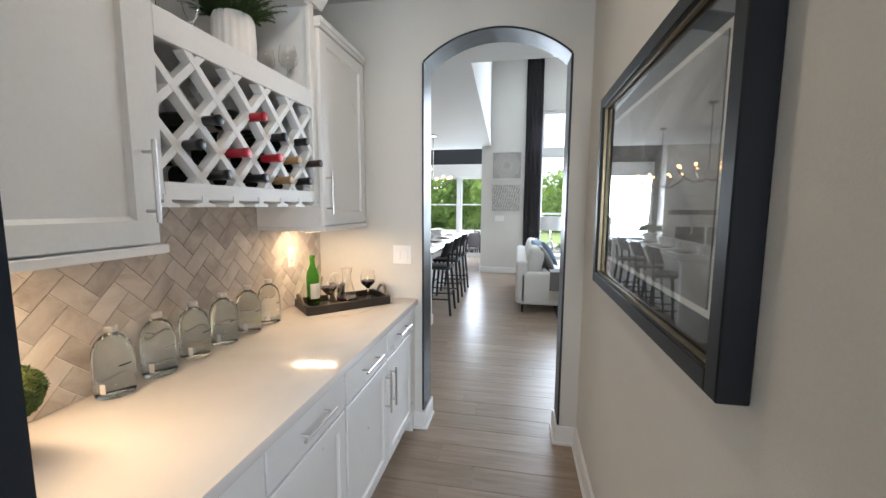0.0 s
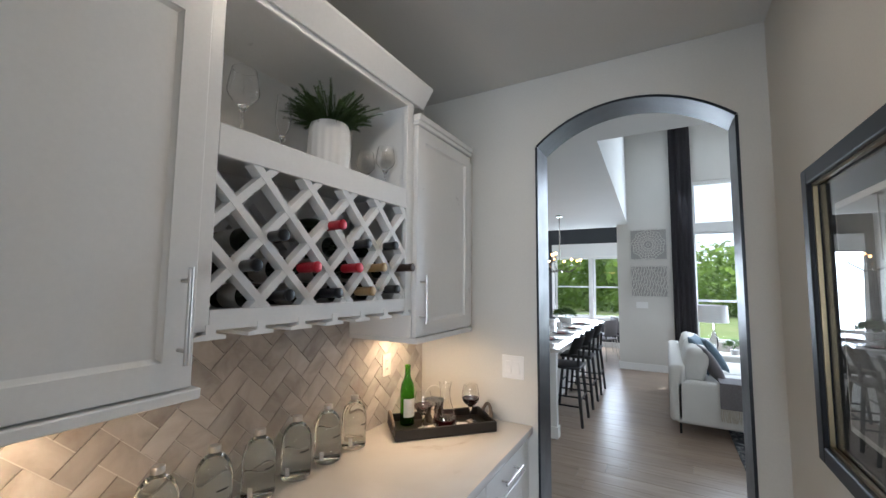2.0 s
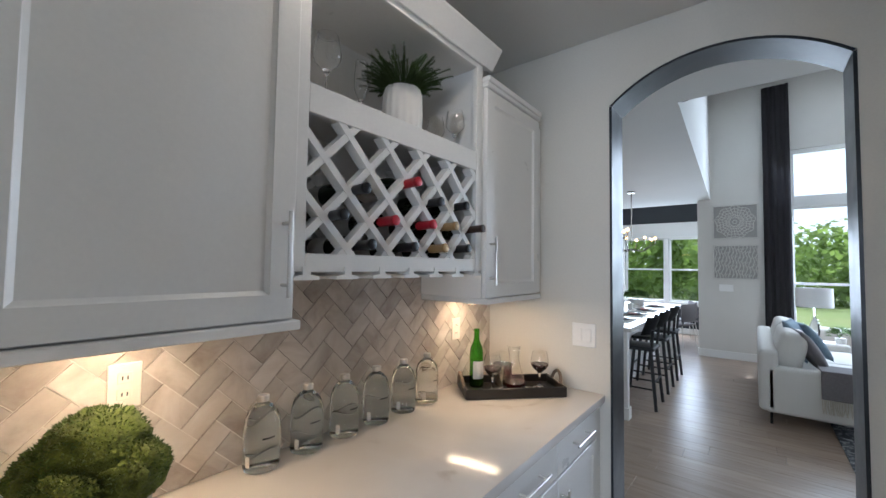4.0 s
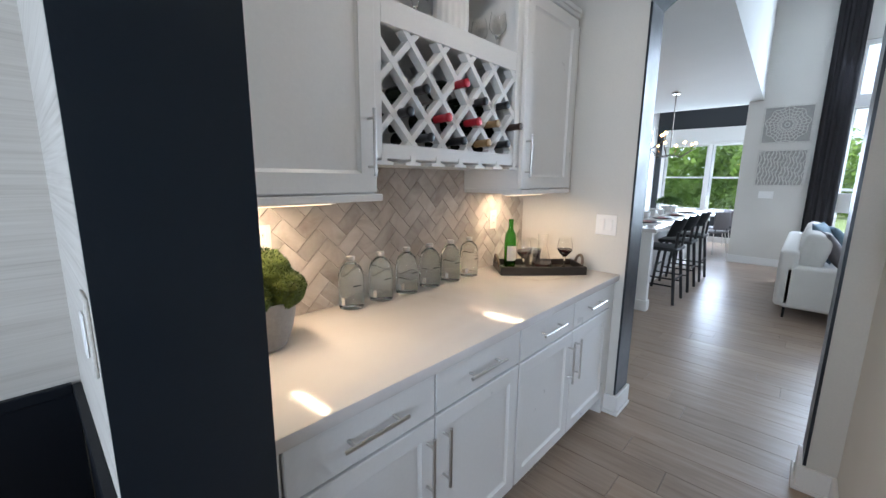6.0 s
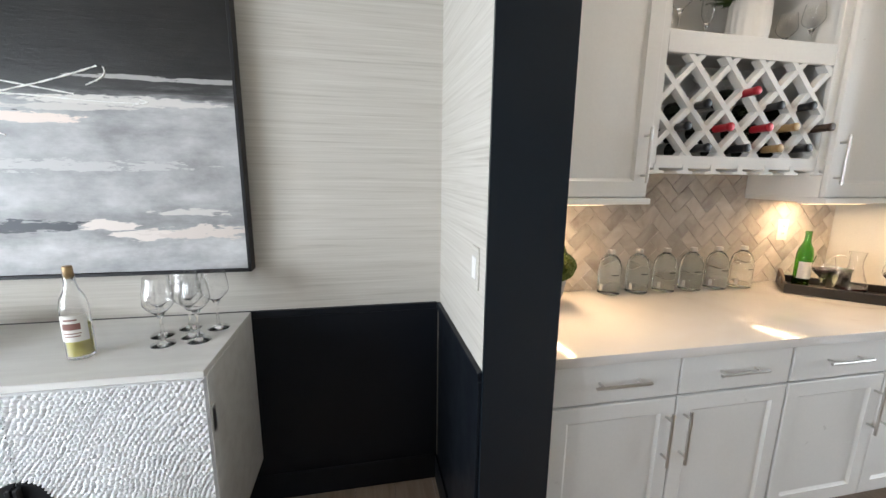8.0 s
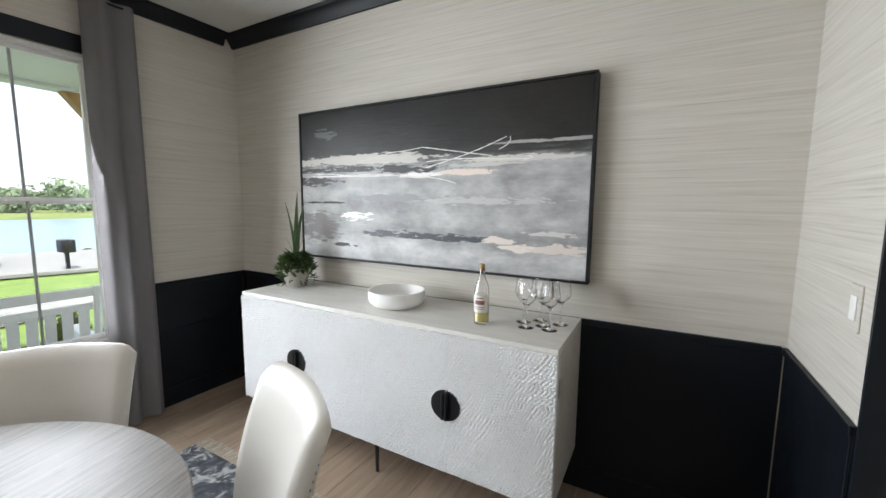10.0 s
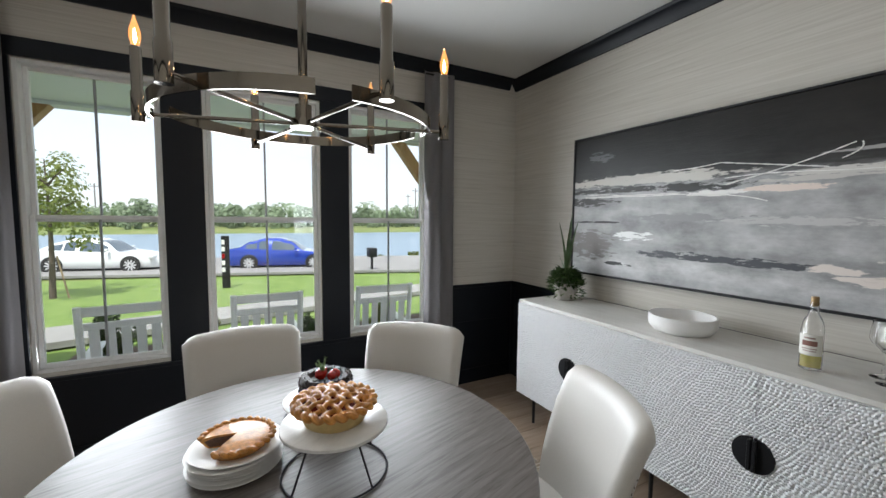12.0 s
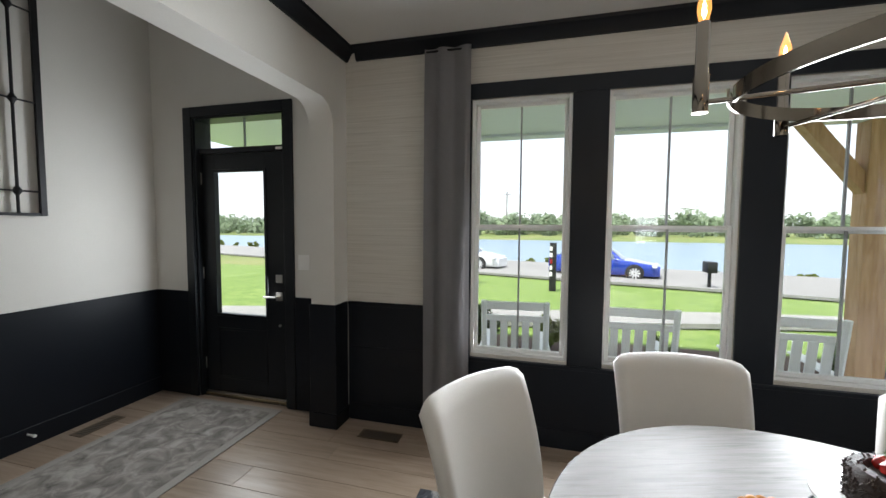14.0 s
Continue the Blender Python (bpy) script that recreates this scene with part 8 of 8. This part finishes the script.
M["pole"] = mat("grey weathered pole", (0.22, 0.21, 0.20), 0.9, grain=0.2, grain_scale=10)
for x, y in ((14.0, -120.0), (-52.0, -120.0), (-62.0, -150.0), (40.0, -160.0)):
    p = thing("utility_pole", "far grey utility pole with a crossarm", "pole", pose(x, y, ground_z(x, y)), "utility poles")
    part("shaft", tube([(0, 0, -0.5), (0, 0, 13)], 0.18, 8), M["pole"], p)
    part("crossarm", boxes((-1.2, -0.08, 12.0, 1.2, 0.08, 12.2)), M["pole"], p)


# trees
def crown_leaves(n, rng, centre, rad, size, squash=0.8):
    """Leaf sprays on lumpy shells: gaps and an uneven outline."""
    bm_ = bmesh.new()
    lumps = [(Vector((rng.gauss(0, 0.45), rng.gauss(0, 0.45), rng.gauss(0, 0.40))), rng.uniform(0.32, 0.6)) for _ in range(13)]
    for _ in range(n):
        c, r = rng.choice(lumps)
        d = Vector((rng.gauss(0, 1), rng.gauss(0, 1), rng.gauss(0, 1))).normalized()
        p = (c + d * r * rng.uniform(0.6, 1.05))
        p = Vector((p.x * rad, p.y * rad, p.z * rad * squash)) + centre
        n_ = (d + Vector((rng.gauss(0, 0.4), rng.gauss(0, 0.4), 0.5 + rng.gauss(0, 0.3)))).normalized()
        t_ = n_.orthogonal().normalized()
        t_.rotate(Matrix.Rotation(rng.uniform(0, 6.28), 3, n_))
        b_ = n_.cross(t_)
        s = size * rng.uniform(0.6, 1.3)
        bm_.faces.new([bm_.verts.new(p + v) for v in (-t_ * s * 0.5, b_ * s * 0.3, t_ * s * 0.5, -b_ * s * 0.3)])
    return bm_
def tree(label, x, y, h, rad, n, size, seed, material, clear=0.35):
    rng_ = random.Random(seed)
    t_ = thing("tree", label, "tree", pose(x, y, ground_z(x, y)))
    bm_ = tube([(0.04 * h * math.sin(k * 0.5 + seed) * 0.15, 0.03 * h * math.cos(k * 0.7 + seed) * 0.15, h * 0.9 * k / 10 - 0.1) for k in range(11)], h * 0.020, 8, taper=lambda k: 1 - 0.85 * k)
    for k in range(9):
        a, z0_ = rng_.uniform(0, 6.28), h * rng_.uniform(clear, 0.75)
        L_ = rad * rng_.uniform(0.5, 0.9)
        tube([(0, 0, z0_), (L_ * 0.5 * math.cos(a), L_ * 0.5 * math.sin(a), z0_ + L_ * 0.4), (L_ * math.cos(a), L_ * math.sin(a), z0_ + L_ * 0.65)], h * 0.008, 5, bm_, taper=lambda q: 1 - 0.7 * q)
    part("trunk", bm_, M["bark"], t_)
    cr_ = part("crown", crown_leaves(n, rng_, Vector((0, 0, h * (clear + 1) / 2 + 0.02 * h)), rad, size, (h * (1 - clear) / 2) / rad * 1.1), material, t_, "leafy crown", smooth=0)
    return t_
tree("young staked street tree with sparse yellow-green leaves", 6.1, -14.4, 4.4, 1.0, 2600, 0.13, 2, M["leaf_b"], 0.35)
M["stake"] = mat("pale wood stake", (0.30, 0.22, 0.14), 0.8, grain=0.2)
solid("tree_stake", tube([(5.75, -14.35, ground_z(5.75, -14.35) - 0.05), (5.98, -14.4, ground_z(5.98, -14.4) + 1.2)], 0.025, 6), M["stake"], "leaning wooden stake tied to the young tree", "stake")
def shrub(x, y, r, seed, material):
    s_ = thing("shrub", "small green evergreen shrub in the planting bed", "shrub", pose(x, y, ground_z(x, y) + 0.02), "shrubs by the porch")
    rng_ = random.Random(seed)
    part("stems", tube([(0, 0, -0.03), (0, 0, r)], 0.02, 6), M["bark"], s_)
    part("foliage", crown_leaves(2600, rng_, Vector((0, 0, r * 0.95)), r * 0.7, 0.05, 1.35), material, s_, "dense green foliage", smooth=0)
for k, (x, y, r) in enumerate(((3.05, -6.1, 0.34), (-0.7, -6.3, 0.26), (0.5, -6.2, 0.24), (2.0, -6.4, 0.28), (-1.7, -6.2, 0.28))):
    shrub(x, y, r, 40 + k, M["leaf_a"] if k % 2 == 0 else M["leaf_b"])
# woods on the skyline, and behind the house
def woods(name, label, spots, h0, h1, leaf, seed, material, each=320):
    rng_ = random.Random(seed)
    bm_ = bmesh.new()
    vs, fs = [], []
    for x, y in spots:
        h = rng_.uniform(h0, h1)
        rad = h * rng_.uniform(0.32, 0.5)
        z0_ = ground_z(x, y)
        lumps = [(rng_.gauss(0, 0.4), rng_.gauss(0, 0.4), rng_.uniform(-1.1, 0.6), rng_.uniform(0.3, 0.55)) for _ in range(11)]
        for _ in range(each):
            cx, cy, cz, r = rng_.choice(lumps)
            d = Vector((rng_.gauss(0, 1), rng_.gauss(0, 1), rng_.gauss(0, 1))).normalized() * r
            p = Vector((x + (cx + d.x) * rad, y + (cy + d.y) * rad, z0_ + h * 0.52 + (cz + d.z) * h * 0.42))
            n_ = (d / r + Vector((rng_.gauss(0, 0.35), rng_.gauss(0, 0.35), 0.5 + rng_.gauss(0, 0.3)))).normalized()
            t_ = n_.orthogonal().normalized()
            t_.rotate(Matrix.Rotation(rng_.uniform(0, 6.28), 3, n_))
            b_ = n_.cross(t_)
            s = leaf * rng_.uniform(0.6, 1.4)
            i = len(vs)
            vs += [p - t_ * s * 0.5, p + b_ * s * 0.35, p + t_ * s * 0.5, p - b_ * s * 0.35]
            fs.append((i, i + 1, i + 2, i + 3))
    me_ = bpy.data.meshes.new(name)
    me_.from_pydata([tuple(v) for v in vs], [], fs)
    me_.materials.append(material)
    bm_.free()
    return tagged(new(name, me_), label, "woods", kind="stuff")
rng = random.Random(77)
woods("far_woods", "green tree line along the skyline, leaf colour paled for haze", [(-160 + 1.35 * k + rng.uniform(-2, 2), -128 + rng.uniform(-18, 12)) for k in range(240)], 5.0, 8.6, 1.05, 5, M["leaf_far_hazed"])
woods("back_woods", "bright green young woods behind the house", [(-22 + 0.75 * k + rng.uniform(-1, 1), 38 + rng.uniform(-3, 8)) for k in range(70)], 4.5, 7.5, 0.42, 6, M["leaf_back"], 620)
woods("hedge_meadow", "low green scrub along the pond shore", [(-60 + 2.2 * k + rng.uniform(-1, 1), -25.5 - 0.28 * (-60 + 2.2 * k) * 0.6 + rng.uniform(-1.2, 0.6) - 3) for k in range(52)], 0.4, 0.9, 0.25, 8, M["leaf_b"])


# ------------------------------------------------------------ oak floor, laid plank by plank along x
fl = tagged(part("floor", boxes((LXW - 0.1, SY - 0.02, -0.02, LXE + 0.1, NKY, -0.012)), M["joint"]), "pale oak plank floor", "floor", kind="structure")
PWD, PG = 0.185, 0.0016
_near, _far = [], []
rng = random.Random(17)
row = 0
y = SY - 0.02
while y < NKY - 0.01:
    x = LXW - rng.uniform(0, 1.4)
    while x < LXE:
        L_ = rng.choice((0.9, 1.25, 1.6, 1.9))
        a, b = max(x, LXW), min(x + L_, LXE)
        if b - a > 0.02:
            cx, cy = (a + b) / 2, y + PWD / 2
            near = (cy < 1.1 and b > WX - 0.1) or (1.1 <= cy < 3.4 and b > -0.3 and a < 0.9) or (3.4 <= cy < 6.8 and b > -0.9 and a < 1.4)
            (_near if near else _far).append((a, b, y, min(y + PWD, NKY - 0.002)))
        x += L_
    y += PWD
    row += 1
_near.sort(key=lambda q: abs((q[0] + q[1]) / 2 - 1.5) + abs(q[2] - 0.5))
_far += _near[300:]
_cache = {}
def plank_mesh(a, b, y0, y1, z1):
    k = (round(b - a, 3), round(y1 - y0, 3))
    if k not in _cache:
        hx, hy = (b - a) / 2 - PG / 2, (y1 - y0) / 2 - PG / 2
        bm_ = bmesh.new()
        c = 0.0012
        lo = [bm_.verts.new(v) for v in ((-hx, -hy, -0.012), (hx, -hy, -0.012), (hx, hy, -0.012), (-hx, hy, -0.012))]
        md = [bm_.verts.new((v.co.x, v.co.y, -c)) for v in lo]
        up = [bm_.verts.new((v.co.x - math.copysign(c, v.co.x), v.co.y - math.copysign(c, v.co.y), 0.0)) for v in lo]
        for p, q in ((lo, md), (md, up)):
            for i in range(4):
                j = (i + 1) % 4
                bm_.faces.new((p[i], p[j], q[j], q[i]))
        bm_.faces.new(up)
        _cache[k] = mesh_of("plank", bm_, M["floor"])
    return _cache[k]
for a, b, y0, y1 in _near[:300]:
    ob = new("plank", plank_mesh(a, b, y0, y1, 0))
    ob.parent = fl
    ob.location = ((a + b) / 2, (y0 + y1) / 2, 0.0)
vs, fs = [], []
for a, b, y0, y1 in _far:
    i, c = len(vs), 0.0012
    a, b, y0, y1 = a + PG / 2, b - PG / 2, y0 + PG / 2, y1 - PG / 2
    vs += [(a, y0, -c), (b, y0, -c), (b, y1, -c), (a, y1, -c), (a + c, y0 + c, 0), (b - c, y0 + c, 0), (b - c, y1 - c, 0), (a + c, y1 - c, 0)]
    fs += [(i + 4, i + 5, i + 6, i + 7)] + [(i + k, i + (k + 1) % 4, i + 4 + (k + 1) % 4, i + 4 + k) for k in range(4)]
me = bpy.data.meshes.new("planks_beyond")
me.from_pydata(vs, [], fs)
me.materials.append(M["floor_joined"])
ob = tagged(new("planks_beyond", me), "pale oak planks farther off", kind="stuff")
ob.parent = fl
